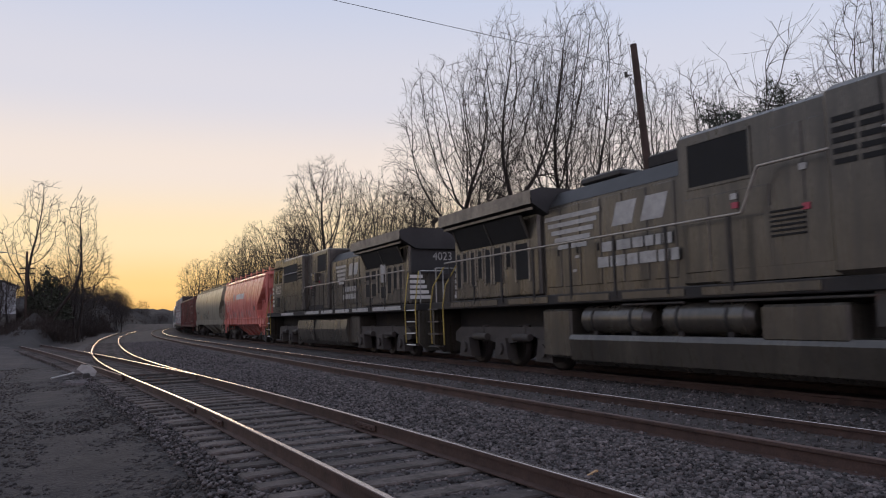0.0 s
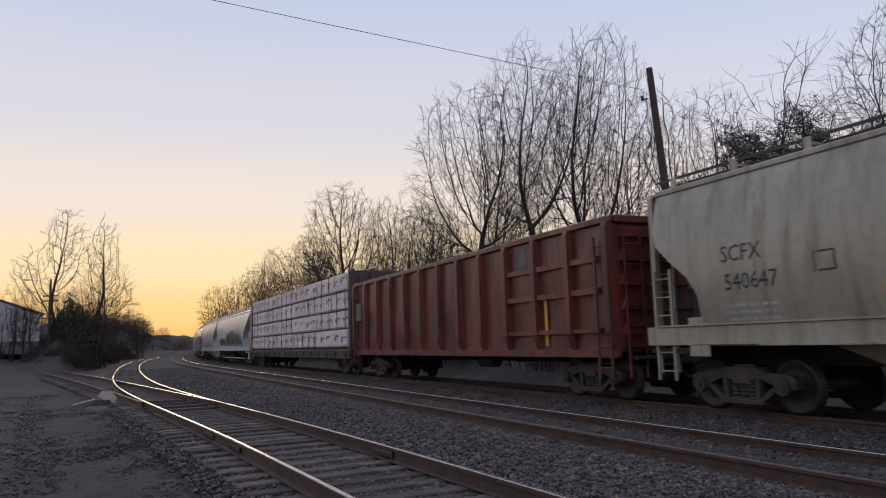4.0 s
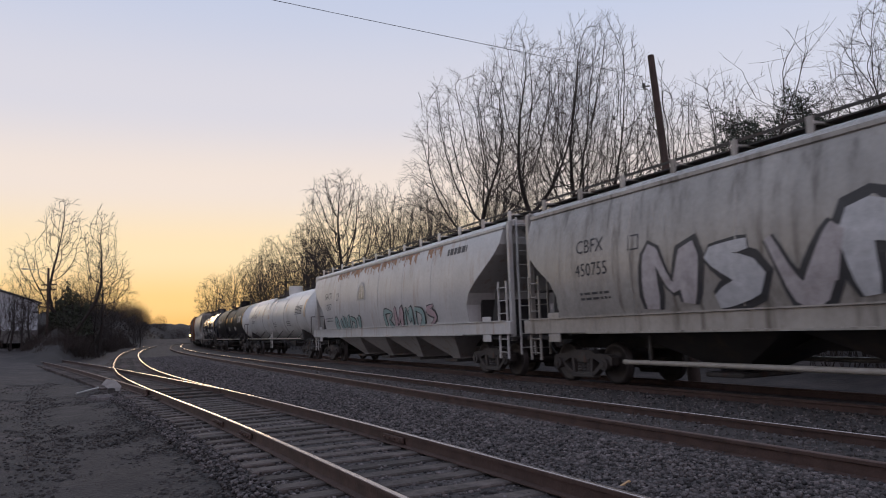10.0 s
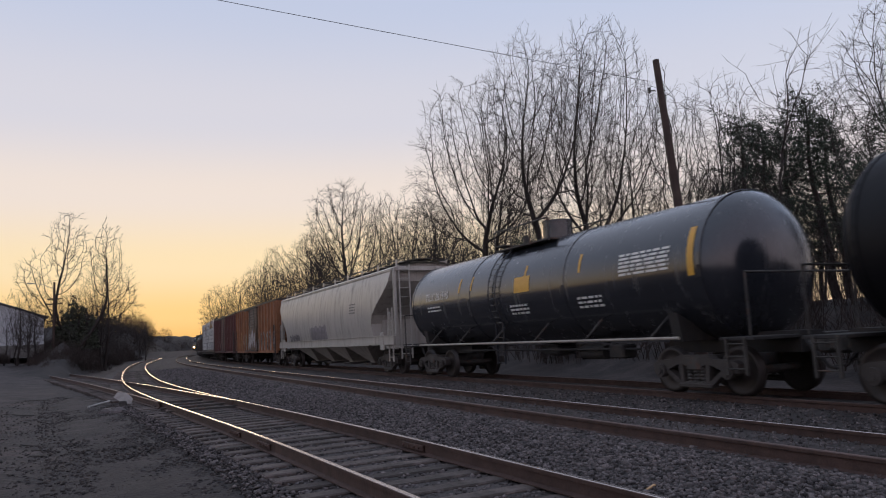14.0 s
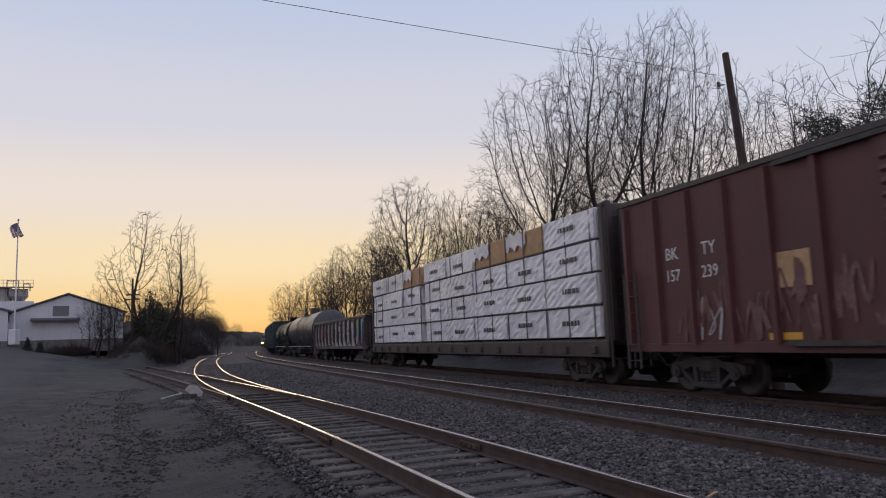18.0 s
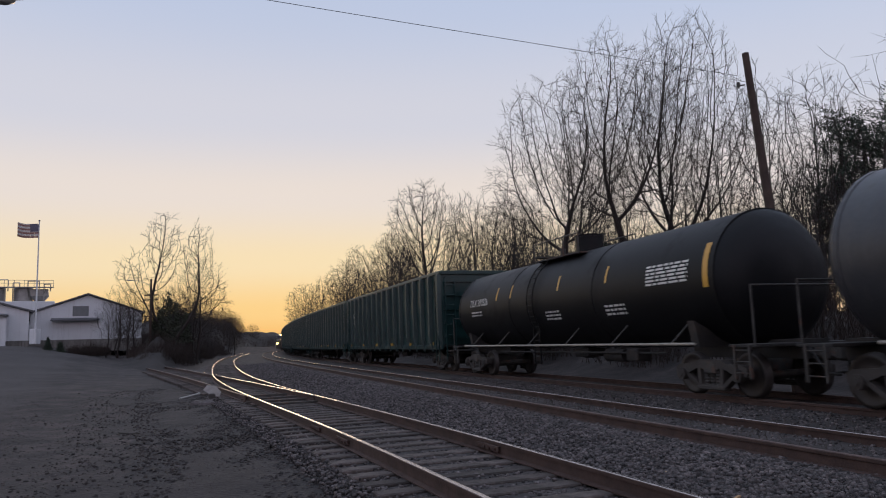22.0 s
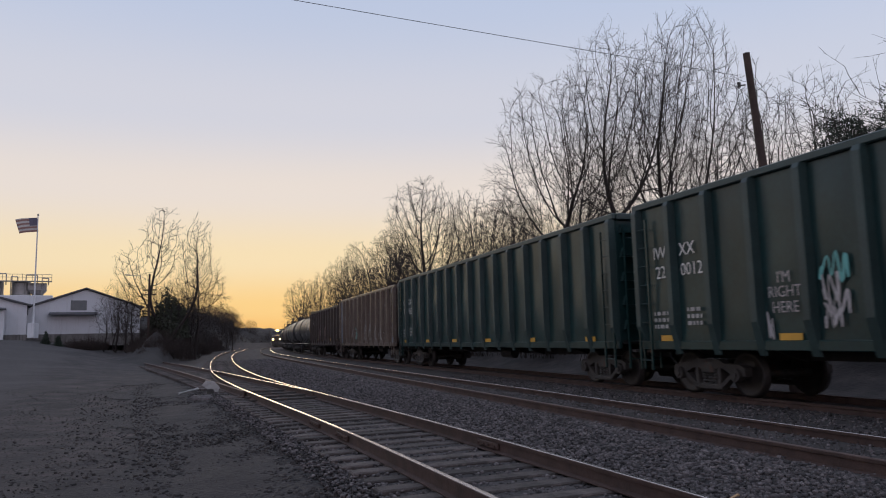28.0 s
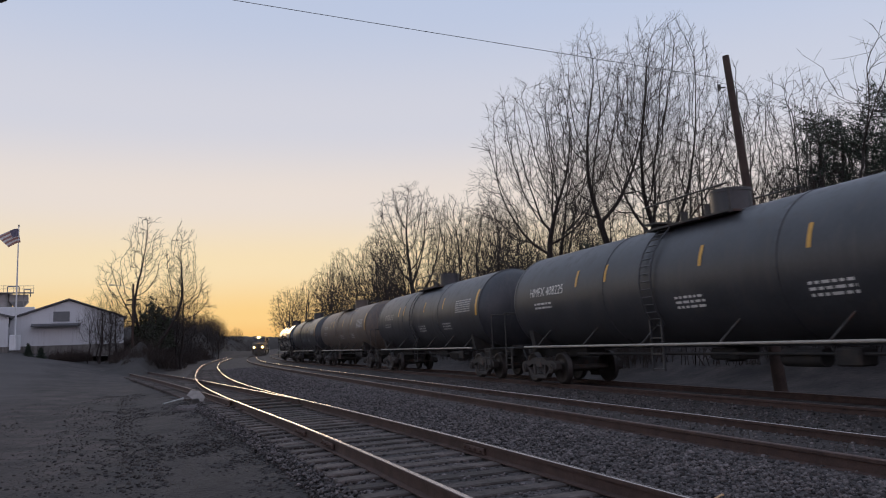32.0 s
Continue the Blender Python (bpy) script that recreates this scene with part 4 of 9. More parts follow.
    for k in (-1, 1):
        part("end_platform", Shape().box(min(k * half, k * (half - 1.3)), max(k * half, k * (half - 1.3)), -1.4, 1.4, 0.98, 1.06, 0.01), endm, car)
        part("end_beam", Shape().box(min(k * (half - 0.2), k * (half - 0.08)), max(k * (half - 0.2), k * (half - 0.08)), -1.3, 1.3, high - 0.42, high - 0.26, 0.01), paint, car)
        # added sheet; its black stands in for the shade in the open end
        part("end_shade", Shape().box(min(k * (xend(2.2) - 0.1), k * (xend(2.2) - 0.02)), max(k * (xend(2.2) - 0.1), k * (xend(2.2) - 0.02)), -1.1, 1.1, 1.06, 2.2), endm, car, "added sheet for the shade under the slope sheet")
        for sy in (-1, 1):
            part("corner_post", Shape().box(k * (half - 0.14) - 0.06, k * (half - 0.14) + 0.06, sy * 1.3 - 0.06, sy * 1.3 + 0.06, 0.95, high - 0.3, 0.01), paint, car)
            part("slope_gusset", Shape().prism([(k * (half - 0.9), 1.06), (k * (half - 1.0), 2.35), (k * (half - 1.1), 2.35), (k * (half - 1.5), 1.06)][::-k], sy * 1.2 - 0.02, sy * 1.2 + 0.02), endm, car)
            part("jacking_plate", Shape().box(min(k * (half - 1.5), k * (half - 1.05)), max(k * (half - 1.5), k * (half - 1.05)), sy * 1.45 - 0.02, sy * 1.45 + 0.02, 0.93, 1.6, 0.01), paint, car)
            ladder(car, k * (half - 0.42), sy * 1.42, 0.5, 2.5, 0.42, "x", 6, paint)
        ladder(car, k * (half + 0.0), -0.95, 0.6, high - 0.2, 0.42, "y", 10, paint)
        part("brake_platform", Shape().box(min(k * half, k * (half - 0.5)), max(k * half, k * (half - 0.5)), -0.4, 0.9, 2.2, 2.25), M["steel"], car)
    part("brake_wheel", Shape().cyl((-half - 0.05, 0.5, 2.9), (-half + 0.02, 0.5, 2.9), 0.28, 14), M["steel"], car)
    # roof walk
    if board:
        part("roof_walk", Shape().box(-half, half, -0.36, 0.36, high + 0.02, high + 0.05), M["steel"], car, "open grating roof walk")
        for y in (-0.6, 0.6):
            part("side_walk", Shape().box(-half, half, y - 0.15, y + 0.15, high - 0.04, high - 0.015), M["steel"], car)
        for sy in (-1, 1):
            part("roof_rail", Shape().box(-half, half, sy * 1.0 - 0.022, sy * 1.0 + 0.022, high + 0.005, high + 0.05), M["steel"], car)
        for i in range(posts):
            x = -xt + 0.15 + (2 * xt - 0.3) * i / (posts - 1)
            part("roof_bracket", Shape().box(x - 0.05, x + 0.05, -1.08, -1.02, eave + 0.06, high + 0.04).box(x - 0.05, x + 0.05, 1.02, 1.08, eave + 0.06, high + 0.04).box(x - 0.03, x + 0.03, -1.05, 1.05, high - 0.06, high - 0.03), paint, car)
    for i in range(bays):
        x = -xt + 2 * xt * (i + 0.5) / bays
        part("roof_hatch", Shape().cyl((x, 0, high - 0.22), (x, 0, high - 0.06), 0.32, 14), paint, car)
    for k in (-1, 1):
        truck(car, k * (half - 1.75))
    couplers(car, length / 2)
    wrap = lambda x, z, off=0.0: (x, -(yside(z) + off), z)
    return car, wrap, half


def gondola(label, length, paint, top=4.2, floor=1.05, ribs=13, end_paint=None, group="", taper=True, lip=True, rib=None):
    """A ribbed high-side gondola, open at the top."""
    car = thing("gondola_car", label, "freight car", "cars of the passing freight train")
    half = length / 2 - 0.45
    w = 1.5
    dents = random.Random(int(length * 100) + ribs)
    for sy in (-1, 1):
        sheet = Shape()
        nx, nz = ribs * 5, 9
        ph = [dents.uniform(0, 6.3) for _ in range(ribs + 1)]

        def skin(x, z, face):
            k = (x + half) / (2 * half) * (ribs - 1)
            i, u = min(int(k), ribs - 2), k - min(int(k), ribs - 2)
            v = (z - floor) / (top - floor)
            b = 0.034 * math.sin(math.pi * u) * math.sin(math.pi * v) * (0.35 + math.sin(ph[i] + 3.1 * v + 1.3 * u) + 0.55 * math.sin(2 * ph[i] + 7.0 * v - 2.0 * u))
            return (x, sy * (w - 0.03 + (0.03 + b * 0.9 if face else -0.03)), z)
        for face in (1, 0):
            rows_ = [[skin(-half + 2 * half * i / nx, floor + (top - floor) * j / nz, face) for i in range(nx + 1)] for j in range(nz + 1)]
            sheet.grid(rows_ if (sy < 0) == bool(face) else [r[::-1] for r in rows_])
        part("side_wall", sheet, paint, car)
        part("top_chord", Shape().box(-half - 0.04, half + 0.04, sy * w - 0.09, sy * w + 0.12, top - 0.04, top + 0.1, 0.02), rib or paint, car)
        part("side_sill", Shape().box(-half, half, sy * w - 0.05, sy * w + 0.05, floor - 0.16, floor + 0.02, 0.015), paint, car)
        for i in range(ribs):
            x = -half + 0.12 + (2 * half - 0.24) * i / (ribs - 1)
            deep, lower = 0.17, floor - (0.25 if 0 < i < ribs - 1 and taper else 0.05)
            y0 = sy * w
            a, b = 0.1, 0.075
            s = Shape().loft([[(x - a, y0, z), (x + a, y0, z), (x + b, y0 + sy * d, z), (x - b, y0 + sy * d, z)][::-sy] for z, d in ((lower, 0.03), (floor + 0.35, deep), (top - 0.12, deep), (top - 0.03, deep - 0.03))])
            part("side_rib", s, rib or paint, car)
    for k in (-1, 1):
        e = end_paint or paint
        part("end_wall", Shape().box(min(k * half, k * (half - 0.06)), max(k * half, k * (half - 0.06)), -w, w, floor, top), e, car)
        for i in range(5):
            z = floor + 0.3 + i * (top - floor - 0.45) / 4.4
            part("end_rib", Shape().prism_x([(-w + 0.08, z), (w - 0.08, z), (w - 0.15, z + 0.22), (-w + 0.15, z + 0.22)], min(k * half, k * (half + 0.1)), max(k * half, k * (half + 0.1))), e, car)
        part("end_chord", Shape().box(min(k * half, k * (half + 0.1)), max(k * half, k * (half + 0.1)), -w, w, top - 0.06, top + 0.1, 0.02), e, car)
        for sy in (-1, 1):
            ladder(car, k * (half - 0.3), sy * (w + 0.12), 0.5, top - 0.3, 0.42, "x", None, paint)
        ladder(car, k * (half + 0.14), -1.15, 0.5, top - 0.3, 0.42, "y", None, paint)
        part("end_step", Shape().box(min(k * half, k * (half + 0.3)), max(k * half, k * (half + 0.3)), -1.3, 1.3, 0.86, 0.92), M["steel"], car)
    part("floor", Shape().box(-half, half, -w + 0.06, w - 0.06, floor - 0.05, floor + 0.05), M["under"], car)
    part("center_sill", Shape().box(-half - 0.2, half + 0.2, -0.25, 0.25, 0.72, floor - 0.05), M["under"], car)
    for x in np.linspace(-half + 3.4, half - 3.4, 5):
        part("cross_bearer", Shape().prism_x([(-1.4, floor - 0.05), (-0.3, 0.7), (0.3, 0.7), (1.4, floor - 0.05)], x - 0.05, x + 0.05), M["under"], car)
    part("brake_cylinder", Shape().cyl((1.0, -0.7, 0.72), (1.9, -0.7, 0.72), 0.16, 12), M["under"], car)
    for k in (-1, 1):
        truck(car, k * (half - 1.6))
    couplers(car, length / 2)
    return car, flat_side(w + 0.001), half


def tank_car(label, length, paint, r=1.42, zc=2.38, head=None, group="", text_mat=None, jacket=True):
    """A tank car with a dished-end shell, top fittings and side rails."""
    car = thing("tank_car", label, "freight car", "cars of the passing freight train")
    half = length / 2 - 0.45
    n, rows = 40, []
    hl = length / 2 - 1.5
    prof = [(-hl - 0.62, 0.05), (-hl - 0.6, 0.35 * r), (-hl - 0.5, 0.62 * r), (-hl - 0.33, 0.84 * r), (-hl - 0.12, 0.97 * r), (-hl, r)]
    ring = lambda x, q: [(x, q * math.cos(2 * math.pi * i / n), zc + q * math.sin(2 * math.pi * i / n)) for i in range(n)]
    part("shell", Shape().loft([ring(x, r) for x in np.linspace(-hl, hl, 9)], False, True), paint, car)
    part("tank_head", Shape().loft([ring(x, q) for x, q in prof], True, True), paint, car)
    part("tank_head", Shape().loft([ring(-x, q) for x, q in prof[::-1]], True, True), head or paint, car)
    for x in (-hl, hl, -hl * 0.36, hl * 0.36):
        part("shell_band", Shape().loft([ring(x - 0.05, r + 0.001), ring(x - 0.045, r + 0.014), ring(x + 0.045, r + 0.014), ring(x + 0.05, r + 0.001)], False), paint if jacket or abs(x) < hl else (head or paint), car)
    # top fittings
    zt = zc + r
    part("manway_housing", Shape().cyl((0.3, 0, zt - 0.1), (0.3, 0, zt + 0.42), 0.42, 18).cyl((0.3, 0, zt + 0.42), (0.3, 0, zt + 0.48), 0.44, 18), paint, car)
    part("valve", Shape().cyl((-0.6, 0.2, zt - 0.1), (-0.6, 0.2, zt + 0.35), 0.13, 10).cyl((-1.0, -0.2, zt - 0.1), (-1.0, -0.2, zt + 0.25), 0.09, 10), M["steel"], car)
    part("top_platform", Shape().box(-1.5, 1.3, -0.95, -0.5, zt - 0.16, zt - 0.12).box(-1.5, 1.3, 0.5, 0.95, zt - 0.16, zt - 0.12).box(-1.5, -1.1, -0.95, 0.95, zt - 0.02, zt + 0.02), M["steel"], car, "grating platform round the top fittings")
    for sy in (-0.95, 0.95):
        rails = Shape()
        for x in (-1.5, -0.6, 0.4, 1.3):
            rails.cyl((x, sy, zt - 0.2), (x, sy, zt + 0.4), 0.022, 5)
        rails.cyl((-1.5, sy, zt + 0.4), (1.3, sy, zt + 0.4), 0.022, 5)
        part("platform_railing", rails, M["steel"], car)
    for sy in (-1, 1):
        pts = [(-0.9, sy * (r * math.cos(a) + 0.08), zc + (r + 0.05) * math.sin(a)) for a in np.linspace(radians(-38), radians(70), 9)]
        s = Shape()
        for dx in (-0.2, 0.2):
            s.tube([(p[0] + dx, p[1], p[2]) for p in pts] + [], 0.02, 5)
        for i in range(len(pts) - 1):
            for q in (0.0, 0.5):
                p = Vector(pts[i]).lerp(Vector(pts[i + 1]), q)
                s.cyl((p.x - 0.2, p.y, p.z), (p.x + 0.2, p.y, p.z), 0.014, 5)
        s.box(-1.12, -1.08, sy * 1.28 - 0.02, sy * 1.28 + 0.02, 0.5, 1.6).box(-0.72, -0.68, sy * 1.28 - 0.02, sy * 1.28 + 0.02, 0.5, 1.6)
        for z in (0.52, 0.85, 1.2):
            s.box(-1.1, -0.7, sy * 1.28 - 0.02, sy * 1.28 + 0.02, z, z + 0.03)
        part("ladder", s, paint, car)
        part("safety_rail", Shape().cyl((-hl + 0.6, sy * 1.47, 1.07), (hl - 0.6, sy * 1.47, 1.07), 0.032, 6), M["railgrey"] if jacket else M["steel"], car, "pale side rail")
        for x in np.linspace(-hl + 1.4, hl - 1.4, 6):
            part("rail_brace", Shape().cyl((x, sy * 1.47, 1.07), (x + 0.25, sy * 1.1, 1.55), 0.025, 5), M["steel"], car)
    # underframe
    for k in (-1, 1):
        part("stub_sill", Shape().box(min(k * half, k * (half - 3.2)), max(k * half, k * (half - 3.2)), -0.3, 0.3, 0.75, 1.12), M["under"], car)
        part("saddle", Shape().prism_x([(-1.25, 1.0), (1.25, 1.0), (1.35, 1.55), (0.7, 1.2), (-0.7, 1.2), (-1.35, 1.55)], k * (half - 1.9) - 0.12, k * (half - 1.9) + 0.12), M["under"], car)
        part("end_platform", Shape().box(min(k * half, k * (half - 0.75)), max(k * half, k * (half - 0.75)), -1.4, 1.4, 1.0, 1.06, 0.01), M["under"], car)
        hr = Shape()
        for sy in (-1.35, 1.35):
            hr.tube([(k * (half - 0.1), sy, 1.05), (k * (half - 0.1), sy, 2.15)], 0.022, 5)
        hr.tube([(k * (half - 0.1), -1.35, 2.15), (k * (half - 0.1), 1.35, 2.15)], 0.022, 5)
        part("end_handrail", hr, M["steel"], car)
        for sy in (-1, 1):
            ladder(car, k * (half - 0.4), sy * 1.4, 0.42, 1.05, 0.4, "x", 3)
        truck(car, k * (half - 1.75))
    part("bottom_outlet", Shape().cyl((0, 0, zc - r - 0.3), (0, 0, zc - r + 0.1), 0.2, 12).box(-0.4, 0.4, -0.3, 0.3, 0.7, 0.95, 0.03), M["under"], car)
    part("brake_rigging", Shape().cyl((-hl + 2.5, -0.8, 0.85), (hl - 2.5, -0.8, 0.85), 0.03, 6).cyl((2.0, -0.6, 0.78), (2.9, -0.6, 0.78), 0.17, 12).box(3.3, 3.8, -0.9, -0.5, 0.65, 0.95, 0.03), M["under"], car)
    couplers(car, length / 2)

    def wrap(x, z, off=0.0):
        a = max(-0.98, min(0.98, (z - zc) / r))
        return (x, -(r + off) * math.sqrt(1 - a * a), zc + (r + off) * a)
    return car, wrap, hl


def boxcar(label, length, paint, door, top=4.45, ribs=16, group="", door_at=0.0):
    car = thing("boxcar", label, "freight car", "cars of the passing freight train")
    half = length / 2 - 0.45
    w = 1.5
    part("body", Shape().box(-half, half, -w, w, 1.0, top - 0.12), paint, car)
    part("roof", Shape().loft([[(x, -w - 0.05, top - 0.14), (x, -w - 0.05, top - 0.04), (x, 0, top + 0.1), (x, w + 0.05, top - 0.04), (x, w + 0.05, top - 0.14)] for x in (-half - 0.06, half + 0.06)]), M["darkbrown"], car)
    for i in range(12):
        x = -half + 0.4 + (2 * half - 0.8) * i / 11
        part("roof_rib", Shape().loft([[(q, -w - 0.03, top - 0.03), (q, 0, top + 0.14), (q, w + 0.03, top - 0.03), (q, 0, top + 0.05)] for q in (x - 0.05, x + 0.05)]), M["darkbrown"], car)
    for sy in (-1, 1):
        for i in range(ribs):
            x = -half + 0.15 + (2 * half - 0.3) * i / (ribs - 1)
            if abs(x - door_at) < 1.75:
                continue
            part("side_post", Shape().loft([[(x - 0.07, sy * w, z), (x + 0.07, sy * w, z), (x + 0.055, sy * (w + 0.11), z), (x - 0.055, sy * (w + 0.11), z)][::-sy] for z in (1.02, top - 0.2)]), paint, car)
        part("side_sill", Shape().box(-half, half, sy * w - 0.04, sy * w + 0.08, 0.86, 1.04, 0.01), paint, car)
        d = Shape().box(door_at - 1.55, door_at + 1.55, sy * (w + 0.05) - 0.03, sy * (w + 0.05) + 0.03, 1.05, top - 0.25)
        dd = part("sliding_door", d, door, car, "corrugated sliding door")
        for i in range(14):
            z = 1.2 + i * (top - 1.65) / 14
            part("corrugation", Shape().prism_x([(sy * (w + 0.08), z), (sy * (w + 0.12), z + 0.05), (sy * (w + 0.08), z + 0.12)][::-sy], door_at - 1.45, door_at + 1.45), door, dd)
        part("door_track", Shape().box(door_at - 3.4, door_at + 1.8, sy * (w + 0.09) - 0.05, sy * (w + 0.09) + 0.05, 0.98, 1.06).box(door_at - 3.4, door_at + 1.8, sy * (w + 0.09) - 0.05, sy * (w + 0.09) + 0.05, top - 0.26, top - 0.18), M["steel"], car)
        for x in (door_at - 0.9, door_at + 0.9):
            part("door_bar", Shape().cyl((x, sy * (w + 0.15), 1.1), (x, sy * (w + 0.15), top - 0.35), 0.025, 6), M["steel"], car)
    for k in (-1, 1):
        for i in range(8):
            z = 1.15 + i * 0.355
            part("end_corrugation", Shape().prism_x([(-w + 0.1, z), (w - 0.1, z), (w - 0.2, z + 0.2), (-w + 0.2, z + 0.2)], min(k * half, k * (half + 0.08)), max(k * half, k * (half + 0.08))), paint, car)
        for sy in (-1, 1):
            ladder(car, k * (half - 0.28), sy * (w + 0.1), 0.5, 2.6, 0.42, "x", 6)
        ladder(car, k * (half + 0.12), -1.1, 0.5, 2.6, 0.42, "y", 6)
        truck(car, k * (half - 1.9))
    part("center_sill", Shape().box(-half - 0.2, half + 0.2, -0.25, 0.25, 0.72, 1.0), M["under"], car)
    for x in np.linspace(-half + 3.6, half - 3.6, 5):
        part("cross_bearer", Shape().prism_x([(-1.4, 1.0), (-0.3, 0.7), (0.3, 0.7), (1.4, 1.0)], x - 0.05, x + 0.05), M["under"], car)
    couplers(car, length / 2)
    return car, flat_side(w + 0.004), half


def centerbeam(label, length):
    car = thing("centerbeam_flatcar", label, "freight car", "cars of the passing freight train")
    half = length / 2 - 0.5
    part("deck", Shape().box(-half, half, -1.4, 1.4, 1.0, 1.16, 0.02), M["darkbrown"], car)
    for sy in (-1, 1):
        part("side_sill", Shape().box(-half, half, sy * 1.42 - 0.06, sy * 1.42 + 0.06, 0.72, 1.12, 0.015), M["darkbrown"], car)
        for x in np.linspace(-half + 0.6, half - 0.6, 16):
            part("winch", Shape().box(x - 0.1, x + 0.1, sy * 1.5 - 0.06, sy * 1.5 + 0.06, 0.8, 1.0, 0.02), M["steel"], car)
    for k in (-1, 1):
        x = k * (half - 0.1)
        part("bulkhead", Shape().box(x - 0.09, x + 0.09, -1.45, 1.45, 1.1, 4.46, 0.03), M["darkbrown"], car, "end bulkhead with steel frame")
        for y in (-1.3, -0.45, 0.45, 1.3):
            part("bulkhead_post", Shape().box(x + k * 0.05, x + k * 0.2, y - 0.08, y + 0.08, 1.1, 4.5, 0.02) if k > 0 else Shape().box(x - 0.2, x - 0.05, y - 0.08, y + 0.08, 1.1, 4.5, 0.02), M["darkbrown"], car)
        truck(car, k * (half - 1.9))
        ladder(car, k * (half + 0.06), -1.2, 0.5, 4.3, 0.42, "y")
    part("center_beam", Shape().box(-half + 0.2, half - 0.2, -0.06, 0.06, 1.1, 4.3).box(-half + 0.2, half - 0.2, -0.2, 0.2, 4.3, 4.45, 0.02), M["darkbrown"], car)
    part("center_sill", Shape().box(-half - 0.2, half + 0.2, -0.3, 0.3, 0.6, 1.0), M["under"], car)
    couplers(car, length / 2)
    return car, half


def lumber_load(label, half, wrapm, columns, gaps, torn, seed, marks):
    """Wrapped bundles stacked four high on both sides of the beam."""
    load = thing("lumber_load", label, "lumber", "wrapped lumber loads")
    rnd = random.Random(seed)
    h = 0.775
    x0, x1 = -half + 0.35, half - 0.35
    w = (x1 - x0 - sum(gaps.values())) / columns
    x = x0
    for c in range(columns):
        if c in gaps:
            x += gaps[c]
        for r in range(4):
            for sy in (-1, 1):
                z = 1.2 + r * (h + 0.035)
                j = rnd.uniform(-0.03, 0.03)
                bare = sy < 0 and (c, r) in torn
                s = Shape().box(x + 0.015, x + w - 0.015, min(sy * 0.24, sy * (1.4 + j)), max(sy * 0.24, sy * (1.4 + j)), z, z + h, 0.03)
                b = part("lumber_pack", s, M["lumber"] if bare else wrapm, load, "bare boards where the wrap is torn" if bare else "")
                if sy < 0:
                    y = -(1.4 + j)
                    if bare:
                        f = Shape()
                        xa, xb, n = x + 0.05, x + w * 0.55, 8
                        f.grid([[(xa + (xb - xa) * i / n, y - 0.02 - 0.05 * abs(math.sin(i * 1.9 + t * 4)), z + h - 0.45 * t - 0.1 * math.sin(i * 2.1)) for i in range(n + 1)] for t in (0, 0.3, 0.6, 1.0)])
                        part("torn_wrap", f, wrapm, b)
                    if not bare:
                        nx, nz = 14, 7
                        ph = rnd.uniform(0, 6)
                        tilt = rnd.uniform(-1.2, 1.2)
                        f = Shape().grid([[(x + 0.03 + (w - 0.06) * i / nx, y - 0.012 - 0.022 * abs(math.sin(i * 1.3 + tilt * q * 1.6 + ph)) - rnd.uniform(0, 0.024), z + 0.02 + (h - 0.04) * q / nz) for i in range(nx + 1)] for q in range(nz + 1)], False)
                        part("wrap_sheet", f, wrapm, b)
                        side = lambda a, zz, off=0.0: (a, y - off, zz)
                        if not marks:
                            patch(x + 0.02, x + w - 0.02, z + 0.03, z + 0.085, side, M["printred"], b, "red_band", 0.062)
                            for q in (0.3, 0.75):
                                xm, zm, r_ = x + w * q + rnd.uniform(-0.2, 0.2), z + h * rnd.uniform(0.45, 0.65), rnd.uniform(0.09, 0.16)
                                part("red_emblem", Shape().add([side(xm + r_ * math.cos(t) * (1 + 0.35 * math.sin(3 * t + xm)), zm + r_ * math.sin(t) * (1 + 0.35 * math.sin(2 * t + zm * 3)), 0.063) for t in np.linspace(0, 6.0, 18)], [tuple(range(18))]), M["printred"], b)
                                bars([(0.42, 0.07, 0.0)], xm + 0.42, zm + 0.1, side, M["tankd"], b, "printed_bar", rnd.randint(0, 99), 0.062)
                        if marks:
                            for q in range(marks):
                                xm = x + w * (q + 0.5) / marks + rnd.uniform(-0.1, 0.1)
                                bars([(min(0.9, w * 0.75 / marks), 0.13, 0.05)], xm, z + h * rnd.uniform(0.45, 0.65), side, M["tankd"], b, "printed_bar", rnd.randint(0, 99), 0.062)
        x += w
    for x in np.arange(x0 + 0.5, x1, 1.25):
        part("strap", Shape().box(x - 0.02, x + 0.02, -1.45, -1.435, 1.1, 4.45), M["strap"], load, "dark tie-down strap")
    for r in range(1, 4):
        part("spacer_board", Shape().box(x0, x1, -1.41, 1.41, 1.2 + r * (h + 0.035) - 0.034, 1.2 + r * (h + 0.035) - 0.002), M["strap"], load)
    return load
